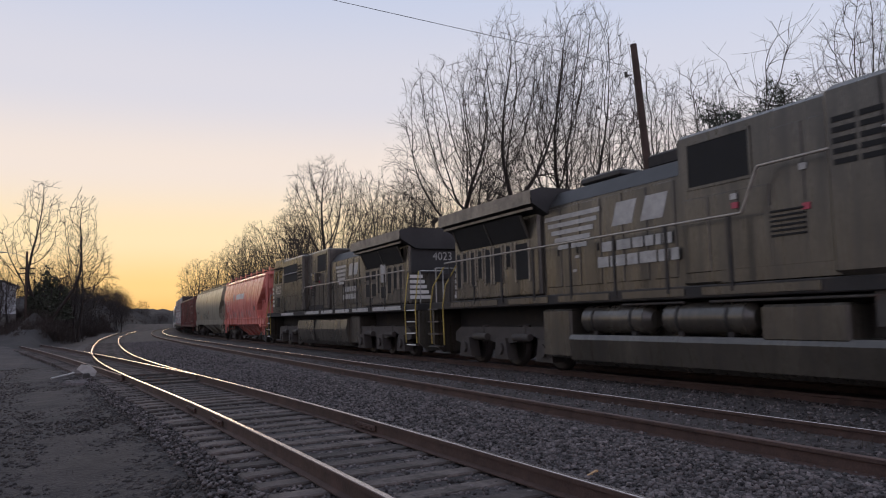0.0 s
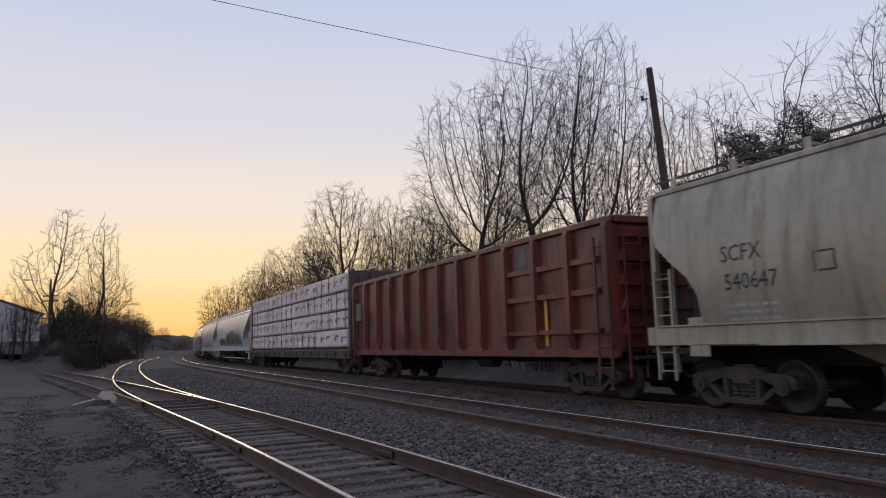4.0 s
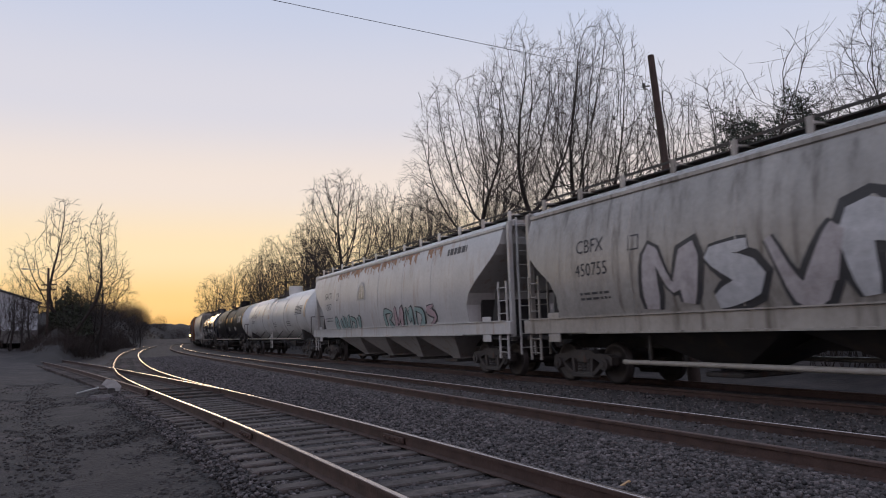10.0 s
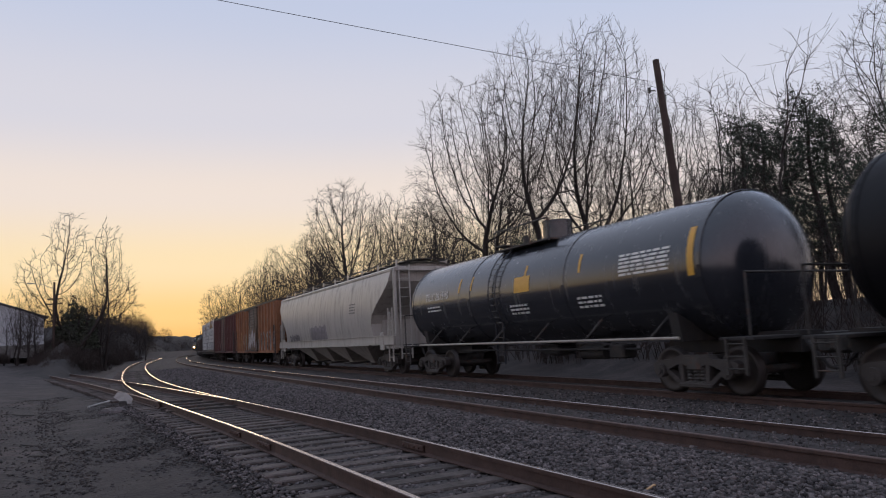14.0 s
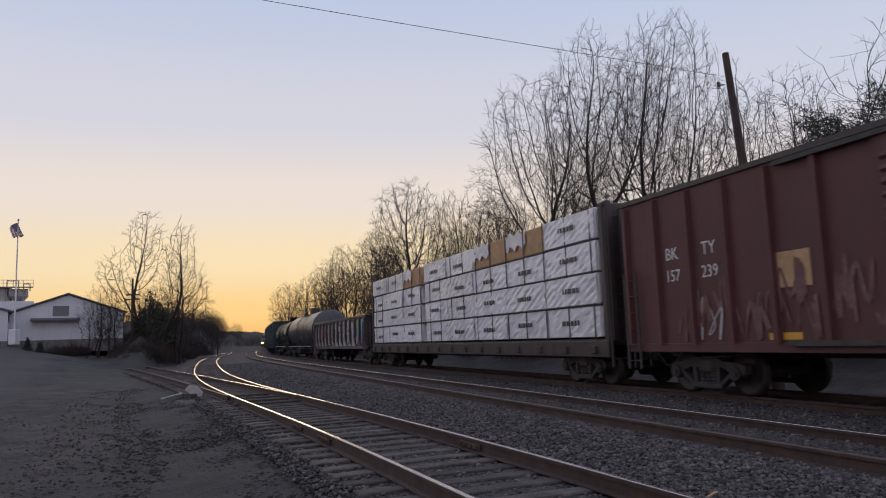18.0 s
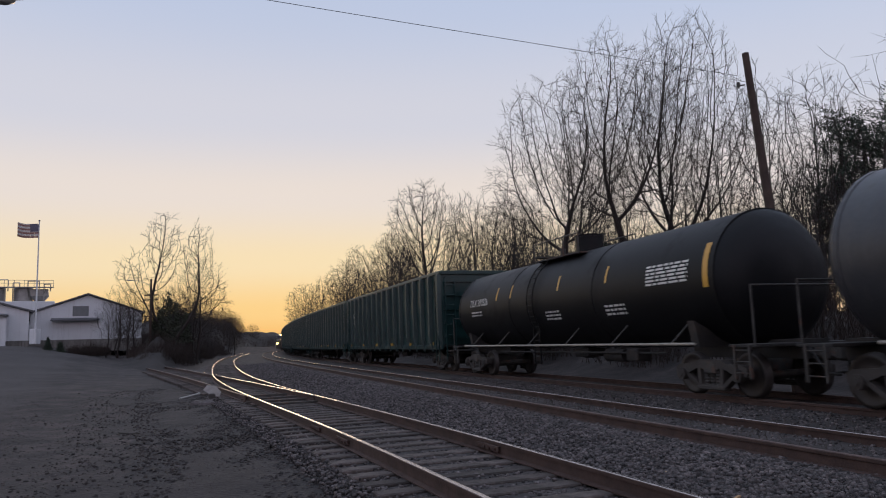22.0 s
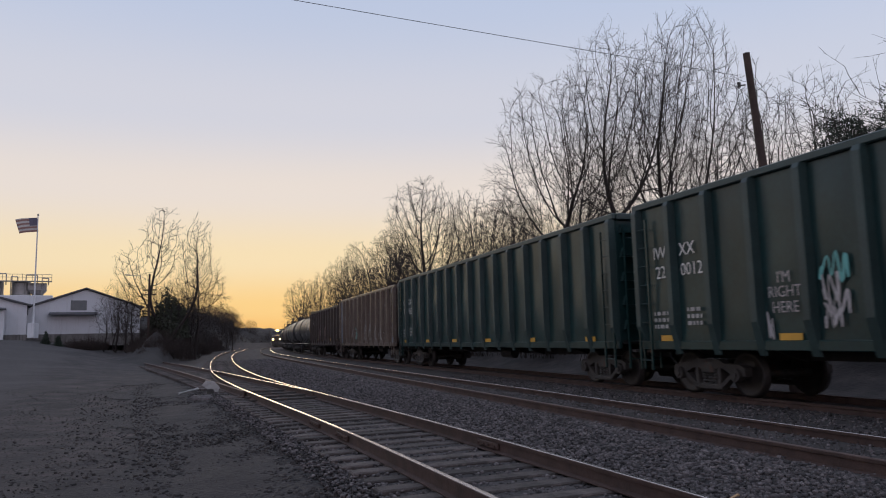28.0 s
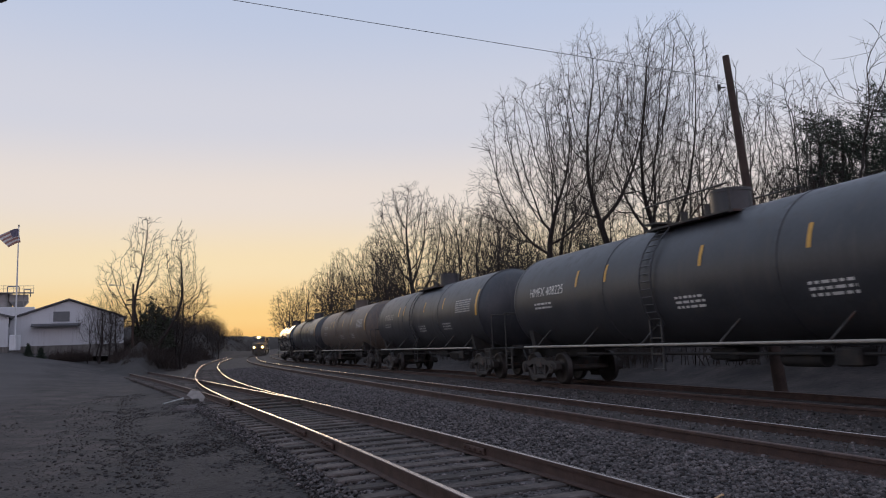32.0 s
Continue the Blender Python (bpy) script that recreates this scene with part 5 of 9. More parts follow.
def six_wheel_truck(loco, x):
    t = part("truck", Shape().box(-2.5, 2.5, -0.5, 0.5, 0.55, 0.95, 0.05), M["under"], loco, at=pose(x, 0, 0))
    for sy in (-1, 1):
        fr = Shape().prism([(-2.6, 0.85), (-2.3, 1.0), (2.3, 1.0), (2.6, 0.85), (2.6, 0.62), (2.25, 0.55), (1.4, 0.78), (0.4, 0.6), (-0.4, 0.6), (-1.4, 0.78), (-2.25, 0.55), (-2.6, 0.62)][::-1], -0.12, 0.12)
        for dx in (-1.9, 0, 1.9):
            fr.prism([(dx - 0.22, 0.72), (dx - 0.34, 0.2), (dx + 0.34, 0.2), (dx + 0.22, 0.72)], -0.2, 0.1)
            fr.cyl((dx, -0.27, 0.46), (dx, -0.2, 0.46), 0.15, 14)
        for dx in (-1.0, 1.0):
            fr.cyl((dx, -0.05, 0.62), (dx, -0.05, 1.05), 0.1, 10)
            fr.cyl((dx - 0.35, -0.2, 0.75), (dx + 0.35, -0.2, 0.75), 0.09, 10)
        part("side_frame", fr, M["truckdust"], t, at=pose(0, sy * 1.08, 0, 0, 0, 0 if sy < 0 else 180))
        for dx in (-1.9, 0, 1.9):
            part("wheel", WHEEL_BIG, None, t, at=pose(dx, sy * 0.76, 0.5, 0, 0, 0 if sy < 0 else 180))
    return t


def locomotive(label, paint, number="", stripes=True, lit=False, cab_paint=None, deck_stripe=None):
    """A six-axle wide-cab diesel; the cab is at its +x end."""
    loco = thing("locomotive", label, "locomotive")
    P, D = paint, M["blackroof"]
    half = 10.7
    part("frame", Shape().box(-9.9, half, -1.45, 1.45, 1.5, 1.72, 0.02).box(-9.6, half - 0.3, -0.6, 0.6, 0.9, 1.5), M["under"], loco)
    for sy in (-1, 1):
        for x0, x1 in ((-8.6, -6.0), (-5.5, -3.8), (-3.4, -1.7), (-1.3, 0.3), (0.7, 2.9), (5.0, 7.4)):
            part("sill_stripe", Shape().box(x0, x1, sy * 1.462 - 0.006, sy * 1.462 + 0.006, 1.55, 1.68), deck_stripe or (M["dimwhite"] if sy > 0 else P), loco, "pale reflective sill stripe")
    # fuel tank, air reservoirs on one side and long tank slabs on the other
    part("fuel_tank", Shape().prism_x([(-1.4, 0.85), (-1.45, 0.75), (-1.38, 0.32), (-1.2, 0.22), (1.2, 0.22), (1.38, 0.4), (1.48, 0.9), (1.42, 1.28), (0.9, 1.34), (-0.9, 1.34), (-0.9, 0.85)], -3.1, 4.2), P, loco)
    part("tank_end", Shape().box(-4.1, -3.05, -1.42, 1.3, 0.35, 1.4, 0.05), P, loco)
    part("tank_step", Shape().box(1.8, 3.25, -1.43, -0.85, 0.8, 1.36, 0.04), P, loco)
    part("filler_box", Shape().box(3.6, 3.95, -1.4, -0.9, 1.0, 1.6, 0.03), M["steel"], loco)
    for x0, x1 in ((-2.75, -0.7), (-0.4, 1.6)):
        rs = Shape().cyl((x0 + 0.12, -1.16, 1.16), (x1 - 0.12, -1.16, 1.16), 0.29, 18)
        rs.cyl((x0, -1.16, 1.16), (x0 + 0.13, -1.16, 1.16), 0.16, 18, 0.28).cyl((x1 - 0.13, -1.16, 1.16), (x1, -1.16, 1.16), 0.28, 18, 0.16)
        ob = part("air_reservoir", rs, P, loco, "dusty air reservoir cylinder")
        for x in (x0 + 0.45, x1 - 0.45):
            part("strap", Shape().cyl((x - 0.03, -1.16, 1.16), (x + 0.03, -1.16, 1.16), 0.3, 18), M["under"], ob)
            part("foot", Shape().box(x - 0.06, x + 0.06, -1.35, -1.0, 0.8, 0.94), M["under"], ob)
    part("tank_seam", Shape().box(1.28, 1.33, 1.4, 1.5, 0.35, 1.3), M["under"], loco)
    for x in (-1.4, 0.8, 2.4):
        part("pipe", Shape().cyl((x, -1.38, 1.44), (x + 1.6, -1.38, 1.44), 0.025, 6), M["steel"], loco)
    # low engine hood, then the tall equipment section behind the cab
    hw = 1.08
    part("engine_hood", Shape().prism_x([(-hw, 1.72), (-hw, 3.75), (-hw + 0.3, 4.1), (hw - 0.3, 4.1), (hw, 3.75), (hw, 1.72)], -4.5, 0.05), P, loco)
    part("hood_roof", Shape().prism_x([(-hw - 0.004, 3.76), (-hw + 0.29, 4.115), (hw - 0.29, 4.115), (hw + 0.004, 3.76), (hw - 0.3, 3.8), (-hw + 0.3, 3.8)], -4.5, 0.04), D, loco, "soot-black hood top")
    part("tall_hood", Shape().box(0.0, 3.2, -1.2, 1.2, 1.72, 4.42, 0.06), P, loco)
    part("equipment_cabin", Shape().box(3.1, 6.7, -1.49, 1.49, 1.72, 4.4, 0.08), P, loco)
    for sy in (-1, 1):
        y = sy * hw
        for x in (-4.35, -3.65, -2.95, -2.25, -1.55, -0.8):
            part("hood_door", Shape().box(x + 0.02, x + 0.62, y + sy * 0.004 - 0.018, y + sy * 0.004 + 0.018, 1.9, 3.7, 0.015), P, loco)
            part("door_latch", Shape().box(x + 0.5, x + 0.56, y + sy * 0.03 - 0.012, y + sy * 0.03 + 0.012, 2.6, 2.75), M["under"], loco)
        y = sy * 1.2
        part("intake_grille", Shape().box(0.3, 1.6, y - 0.012, y + 0.012, 3.45, 4.2), M["void"], loco, "dark air-intake screen")
        for k, (x0, x1, z0, z1) in enumerate(((0.26, 1.64, 4.2, 4.25), (0.26, 1.64, 3.4, 3.45), (0.25, 0.3, 3.4, 4.25), (1.6, 1.65, 3.4, 4.25))):
            part("grille_frame", Shape().box(x0, x1, y - 0.02, y + 0.02, z0, z1), P, loco)
        for x in (0.12, 0.74, 1.36, 1.98, 2.58):
            part("side_panel", Shape().box(x + 0.01, x + 0.58, y - 0.018, y + 0.018, 1.95, 3.25 if x < 1.6 else 4.1, 0.012), P, loco)
        for x, z in ((1.2, 3.1), (2.5, 3.35), (2.52, 2.75), (1.22, 2.95)):
            part("placard", Shape().box(x, x + 0.13, y + sy * 0.03 - 0.008, y + sy * 0.03 + 0.008, z, z + 0.1), M["dimwhite"] if z > 3 else M["gred"], loco)
        if sy > 0:
            part("hanging_box", Shape().box(1.3, 1.75, 1.2, 1.44, 3.0, 3.4, 0.03), P, loco)
        # flat panel; black on one side stands in for the recess's shade
        part("recess", Shape().box(0.9, 3.1, y - 0.015, y + 0.015, 1.75, 2.9), M["under"] if sy > 0 else P, loco, "panel under the cabin, dark for the recess's shade")
        for i in range(6):
            z = 2.4 + i * 0.075
            part("louvre", Shape().box(1.95, 2.55, y + sy * 0.03 - 0.015, y + sy * 0.03 + 0.015, z, z + 0.03), M["void"] if sy < 0 else M["under"], loco)
        y = sy * 1.49
        part("vent_opening", Shape().box(4.1, 6.6, y - 0.012, y + 0.012, 3.2, 4.05), M["void"], loco, "dark open vent behind the cab")
        part("vent_bar", Shape().cyl((4.0, y + sy * 0.05, 3.62), (6.7, y + sy * 0.05, 3.62), 0.02, 6), M["dimwhite"], loco)
        for x in (3.25, 3.66):
            for i in range(5):
                z = 3.25 + i * 0.15
                part("slanted_louvre", Shape().box(x, x + 0.34, y - 0.012, y + 0.02, z, z + 0.08), M["void"], loco)
        part("panel_seam", Shape().box(4.0, 6.7, y - 0.008, y + 0.008, 2.48, 2.5), M["under"], loco)
        part("panel_gap", Shape().box(3.95, 3.975, y - 0.008, y + 0.008, 1.8, 4.3), M["under"], loco)
    part("exhaust", Shape().box(-1.6, -0.6, -0.4, 0.4, 4.2, 4.5, 0.05), M["under"], loco)
    part("roof_cooler", Shape().box(1.0, 3.0, -0.75, 0.75, 4.4, 4.52, 0.05), D, loco)
    part("roof_box", Shape().box(-3.6, -2.2, -0.6, 0.6, 4.2, 4.36, 0.04), D, loco)
    # radiator end with overhanging wings
    part("radiator_section", Shape().box(-8.75, -4.45, -1.2, 1.2, 1.72, 3.72, 0.06), P, loco)
    part("radiator_wing", Shape().prism_x([(-1.0, 3.55), (-1.56, 3.86), (-1.6, 4.14), (-1.3, 4.24), (1.3, 4.24), (1.6, 4.14), (1.56, 3.86), (1.0, 3.55)], -8.90, -4.15), D, loco, "overhanging radiator wing")
    for sy in (-1, 1):
        part("wing_edge", Shape().box(-8.90, -4.15, sy * 1.61 - 0.012, sy * 1.61 + 0.012, 3.84, 4.16), M["paletrim"] if not lit else P, loco, "pale wing edge")
        part("wing_lip", Shape().box(-8.75, -4.25, sy * 1.5 - 0.03, sy * 1.5 + 0.03, 3.72, 3.78), M["paletrim"], loco)
        part("radiator_core", Shape().add([(-8.35, sy * 1.215, 3.12), (-4.85, sy * 1.215, 3.12), (-4.85, sy * 1.46, 3.68), (-8.35, sy * 1.46, 3.68)], [(0, 1, 2, 3)]), M["void"], loco)
        for x in (-8.37, -6.60, -4.87):
            part("core_post", Shape().prism([(0, 0), (0.06, 0), (0.06, 0.58), (0, 0.58)], -0.02, 0.02), P, loco, at=pose(x, sy * 1.22, 3.12, -23 * sy, 0, 0))
        y = sy * 1.2
        if sy > 0:
            vents = [(-5.15, -4.70, 2.72, 3.15), (-5.15, -4.70, 2.1, 2.55), (-5.80, -5.35, 2.72, 3.15), (-5.80, -5.35, 2.1, 2.55), (-6.15, -5.93, 2.2, 3.2), (-6.75, -6.25, 2.0, 2.4), (-7.25, -6.90, 2.15, 3.25), (-7.75, -7.45, 2.3, 3.25), (-8.20, -7.95, 2.3, 3.25)]
            part("open_cover", Shape().box(-6.70, -6.27, y - 0.02, y + 0.05, 2.55, 3.25, 0.02), M["dimwhite"], loco, "pale service panel with dials")
        else:
            vents = [(-5.45, -4.90, 2.15, 3.3), (-5.90, -5.70, 2.5, 3.3), (-6.50, -6.15, 2.15, 3.3), (-6.95, -6.70, 2.15, 3.3), (-7.35, -7.15, 2.3, 3.3), (-7.75, -7.55, 2.15, 3.25), (-8.20, -8.00, 2.25, 3.2), (-8.57, -8.35, 2.1, 3.2)]
        for x0, x1, z0, z1 in vents:
            z1 = min(z1, 3.02)
            part("vent", Shape().box(x0, x1, y - 0.02, y + 0.026, z0, z1), M["void"], loco, "tall dark vent")
            for e in (x0 - 0.06, x1):
                part("vent_frame", Shape().box(e, e + 0.06, y - 0.03, y + 0.04, z0 - 0.06, z1 + 0.06, 0.01), M["paletrim"] if not lit else P, loco)
        part("door_sill", Shape().box(-8.65, -4.55, y - 0.02, y + 0.05, 1.8, 1.86), P, loco)
    part("rear_headlight", Shape().box(-8.87, -8.75, -0.25, 0.25, 2.5, 2.75, 0.03), M["under"], loco)
    part("rear_panel", Shape().box(-8.79, -8.75, -1.15, 1.15, 2.75, 3.68), D, loco)
    # cab and nose
    C = cab_paint or P
    cab = part("cab", Shape().prism([(6.65, 1.72), (6.65, 4.3), (6.8, 4.45), (8.3, 4.45), (8.75, 4.15), (9.0, 3.35), (9.1, 1.72)][::-1], -1.5, 1.5), C, loco)
    part("cab_roof", Shape().box(6.5, 8.6, -1.3, 1.3, 4.42, 4.52, 0.05), C, loco)
    part("nose", Shape().loft([[(x, -w, 1.72), (x, w, 1.72), (x, w, z), (x, w * 0.7, z + 0.12), (x, -w * 0.7, z + 0.12), (x, -w, z)] for x, w, z in ((8.9, 1.45, 3.15), (9.9, 1.3, 2.85), (10.2, 0.95, 2.7))]), C, loco)
    for sy in (-1, 1):
        for x0 in (6.95, 7.85):
            part("side_window", Shape().box(x0, x0 + 0.75, sy * 1.5 - 0.012, sy * 1.5 + 0.012, 3.25, 3.9, 0.01), M["glass"], cab, "dark cab side window")
        for x0, x1, z0, z1 in ((6.88, 8.67, 3.91, 3.97), (6.88, 8.67, 3.18, 3.24), (7.71, 7.84, 3.24, 3.91), (6.88, 6.94, 3.24, 3.91), (8.61, 8.67, 3.24, 3.91)):
            part("window_frame", Shape().box(x0, x1, sy * 1.506 - 0.012, sy * 1.506 + 0.012, z0, z1), M["paletrim"] if not lit else M["under"], cab)
        part("sunshade", Shape().prism([(6.9, 4.02), (8.6, 4.02), (8.6, 4.05), (6.9, 4.05)], -0.13, 0.13), P, cab, at=pose(0, sy * 1.62, 0, 0, 0, 0))
        part("battery_box", Shape().box(6.9, 8.6, sy * 1.49 - 0.03, sy * 1.49 + 0.03, 1.85, 2.6, 0.01), C, cab)
        part("side_grille", Shape().box(7.5, 7.95, sy * 1.525 - 0.01, sy * 1.525 + 0.01, 2.0, 2.5), M["void"], cab)
        part("windshield", Shape().add([(8.79, sy * 0.2, 4.1), (8.79, sy * 1.15, 4.1), (9.03, sy * 1.2, 3.4), (9.03, sy * 0.2, 3.4)], [(0, 1, 2, 3)]), M["glass"], cab)
        if stripes:
            for i in range(5):
                z = 2.05 + i * 0.22
                part("nose_stripe", Shape().prism([(8.72 + i * 0.03, 0), (9.06 + i * 0.01, 0), (9.03 + i * 0.01, 0.12), (8.72 + i * 0.03, 0.12)], -0.01, 0.01), M["white"], cab, "white nose stripe", at=pose(0, sy * 1.5, z))
    if stripes:
        for i in range(5):
            z = 1.9 + i * 0.17
            for sy in (-1, 1):
                part("rear_stripe", Shape().box(-8.765, -8.74, min(sy * 1.19, sy * (0.45 + 0.07 * i)), max(sy * 1.19, sy * (0.45 + 0.07 * i)), z, z + 0.11), M["white"], loco, "white rear stripe")
    for sy in (-1, 1):
        part("number_board", Shape().box(8.72, 8.8, sy * 0.65 - 0.25, sy * 0.65 + 0.25, 4.2, 4.42), M["white"], cab)
    lm = M["lit"] if lit else M["lens"]
    for sy in (-1, 1):
        part("headlight", Shape().cyl((8.78, sy * 0.16, 4.3), (8.86, sy * 0.16, 4.3), 0.13 if not lit else 0.22, 12), lm, loco)
        part("ditch_light", Shape().cyl((10.72, sy * 0.95, 1.95), (10.82, sy * 0.95, 1.95), 0.15 if not lit else 0.24, 12), lm, loco)
        part("light_bracket", Shape().box(10.6, 10.74, sy * 0.95 - 0.1, sy * 0.95 + 0.1, 1.6, 2.1), M["under"], loco)
    part("horn", Shape().cyl((5.6, 0.3, 4.45), (6.1, 0.3, 4.45), 0.09, 8, 0.05), M["steel"], loco)
    # ends, steps and rails
    for k in (-1, 1):
        half = 9.9 if k < 0 else 10.7
        part("pilot", Shape().prism_x([(-1.4, 1.5), (-1.4, 0.5), (-1.1, 0.25), (1.1, 0.25), (1.4, 0.5), (1.4, 1.5)], min(k * half, k * (half - 0.12)), max(k * half, k * (half - 0.12))), P, loco)
        for sy in (-1, 1):
            for i in range(4):
                st = part("step", Shape().box(min(k * (half - 0.8), k * (half - 0.15)), max(k * (half - 0.8), k * (half - 0.15)), sy * 1.42 - 0.2, sy * 1.42 + 0.06, 0.42 + i * 0.36, 0.46 + i * 0.36), M["steel"], loco)
                part("step_edge", Shape().box(min(k * (half - 0.8), k * (half - 0.15)), max(k * (half - 0.8), k * (half - 0.15)), sy * 1.485 - 0.004, sy * 1.485 + 0.006, 0.425 + i * 0.36, 0.458 + i * 0.36), M["white"], st)
            for x in (half - 0.08, half - 0.9):
                rl = [(k * x, sy * 1.47, 0.5), (k * x, sy * 1.5, 1.6), (k * (x - 0.05), sy * 1.42, 2.2), (k * (x - 0.35), sy * 1.2, 2.75)]
                part("grab_rail", Shape().tube([Vector(q) for q in rl], 0.019, 6), M["grabyellow"] if stripes else M["dimwhite"], loco, "yellow grab rail")
            er = Shape()
            for y in (1.3, 0.5):
                er.cyl((k * (half - 0.1), sy * y, 1.7), (k * (half - 0.1), sy * y, 2.75), 0.02, 6)
            er.cyl((k * (half - 0.1), sy * 1.3, 2.75), (k * (half - 0.1), sy * 0.5, 2.75), 0.02, 6)
            part("end_railing", er, M["dimwhite"], loco)
        six_wheel_truck(loco, k * 6.2)
    for sy in (-1, 1):
        y = sy * 1.46
        rl = [(-8.9, y, 2.82), (1.6, y, 2.82), (1.95, y, 3.5), (6.6, y, 3.55)] if sy < 0 else [(-8.9, y, 2.82), (2.9, y, 2.82), (3.05, sy * 1.5, 2.6)]
        part("handrail", Shape().tube([Vector(q) for q in rl], 0.022, 6), M["railgrey"], loco, "pale worn handrail")
        for x in np.arange(-8.6, 1.7 if sy < 0 else 3.0, 1.42):
            part("stanchion", Shape().box(x - 0.035, x + 0.035, y - 0.012, y + 0.012, 1.6, 2.82), M["under"], loco)
    for x, a in ((10.6, 0), (-9.8, 180)):
        part("coupler", COUPLER, None, loco, at=pose(x, 0, 0, 0, 0, a))
        part("air_hose", HOSE, None, loco, at=pose(x, 0, 0, 0, 0, a))
    if number:
        write(number, 0.6, 7.75, 2.86, flat_side(1.53), M["white"], cab)
        write(number, 0.6, 7.75, 2.86, lambda x, z, off=0.0: (15.5 - x, 1.53 + off, z), M["white"], cab)
        part_side = lambda x, z, off=0.0: (-8.8 - off, -x, z)
        write(number, 0.4, 0.0, 3.3, part_side, M["dimwhite"], loco)
    return loco
# ---- the passing train, from the front: car and place of its rear end at the start, along the far track ----
TRAIN = []


def enlist(car, rear, length, flip=False, load=None):
    TRAIN.append((car, rear - length / 2 + 0.0, length, flip))
    if load:
        TRAIN.append((load, rear - length / 2, length, flip))


loco_a = locomotive("black diesel locomotive with grimy hood leading the freight train", M["black"])
w = flat_side(1.108)
for i in range(5):
    x0 = -4.3 + i * 0.12
    patch(x0, -2.3 - 0.12 * i, 3.42 - i * 0.17, 3.52 - i * 0.17, w, M["dimwhite"], loco_a, "emblem_stripe")
for x in (-1.95, -1.1):
    part("emblem_block", Shape().add([w(x, 3.05), w(x + 0.6, 3.05), w(x + 0.78, 3.52), w(x + 0.18, 3.52)], [(0, 1, 2, 3)]), M["dimwhite"], loco_a, "worn white emblem block")
bars([(2.0, 0.2, 0.1), (2.3, 0.22, 0.0)], -1.25, 2.75, w, M["dimwhite"], loco_a, "lettering_block", 6, 0.03)
for x, z in ((-1.0, 2.4), (-3.2, 2.5), (-3.3, 2.2)):
    patch(x, x + 0.14, z, z + 0.06, w, M["dimwhite"], loco_a, "placard")
enlist(loco_a, 25.3, 22.0)
loco_b = locomotive("black diesel locomotive 4023 running cab-last, with white nose stripes", M["black"], "4023")
w2 = lambda x, z, off=0.0: (-x, 1.108 + off, z)
for i in range(5):
    patch(0.75 + i * 0.1, 2.1 - i * 0.05, 3.42 - i * 0.17, 3.52 - i * 0.17, w2, M["dimwhite"], loco_b, "emblem_stripe")
for x in (2.4, 3.0):
    part("emblem_block", Shape().add([w2(x, 3.05), w2(x + 0.42, 3.05), w2(x + 0.55, 3.52), w2(x + 0.13, 3.52)], [(0, 1, 2, 3)]), M["dimwhite"], loco_b, "worn white emblem block")
bars([(1.5, 0.2, 0.1), (1.7, 0.2, 0.0)], 2.6, 2.6, w2, M["dimwhite"], loco_b, "lettering_block", 6, 0.03)
enlist(loco_b, 46.0, 21.9, flip=True)

car, w, h = hopper("faded red covered hopper with white lettering", 14.2, M["red"], 4, high=4.4, dark_ends=False, posts=8, slope=1.35, start=3.25)
bars([(0.55, 0.42, 0.0)], -2.3, 3.15, w, M["dimwhite"], car, "logo_shape", 3)
bars([(2.6, 0.34, 0.0)], -0.2, 3.1, w, M["white"], car, "brand_lettering_block", 8)
write("POTX", 0.42, -4.4, 2.6, w, M["white"], car)
write("2271", 0.42, -4.4, 2.15, w, M["white"], car)
bars([(0.9, 0.06, 0.07)] * 3, -3.9, 1.75, w, M["dimwhite"], car)
for x in (-1.9, 0.3, 2.8):
    bars([(0.7, 0.05, 0.06)] * 3, x, 1.9, w, M["dimwhite"], car, seed=int(x * 3 + 9))
    patch(x - 0.9, x - 0.78, 1.55, 2.05, w, M["darkbrown"], car, "faded_reflector")
patch(4.2, 4.55, 1.95, 2.2, w, M["green"], car, "placard")
enlist(car, 60.2, 14.2)

car, w, h = hopper("olive-grey covered hopper with a black tag and orange reflector stripes", 17.6, M["olive"], 3, high=4.22, posts=12, slope=1.05, start=3.15)
write("SCFX", 0.38, -6.05, 2.58, w, M["darkmark"], car)
write("540647", 0.38, -5.9, 2.12, w, M["darkmark"], car)
bars([(1.0, 0.05, 0.06)] * 3, -5.9, 1.78, w, M["dimwhite"], car)
patch(-4.75, -4.4, 2.15, 2.45, w, M["darkmark"], car, "stencil_frame", 0.004)
patch(-4.72, -4.43, 2.18, 2.42, w, M["olive"], car, "stencil_field", 0.008)
patch(-3.78, -3.63, 1.5, 1.95, w, M["yellow"], car, "reflector")
for i in range(5):
    scrawl(-1.8 + i * 0.5, 1.8, 0.6, w, car, M["gblack"], 30 + i, 0.05)
patch(1.2, 1.32, 1.95, 2.3, w, M["box1"], car, "reflector")
patch(-0.4, 0.4, 2.9, 3.5, w, M["grey3"], car, "repainted_patch")
enlist(car, 77.8, 17.6)

car, w, h = gondola("rust-brown high-side gondola with patched panels", 17.6, M["brown"], 3.66, 1.05, 13, taper=False)
patch(4.6, 5.5, 3.0, 3.5, flat_side(1.55), M["lowgon"], car, "faded_sign")
part("side_brace", Shape().box(4.2, 7.9, -1.62, -1.5, 2.86, 2.98).box(4.2, 7.9, -1.62, -1.5, 2.2, 2.32).box(4.2, 7.9, -1.62, -1.5, 1.4, 1.5), M["brown"], car)
patch(5.75, 5.87, 1.15, 2.2, flat_side(1.53), M["yellow"], car, "reflector")
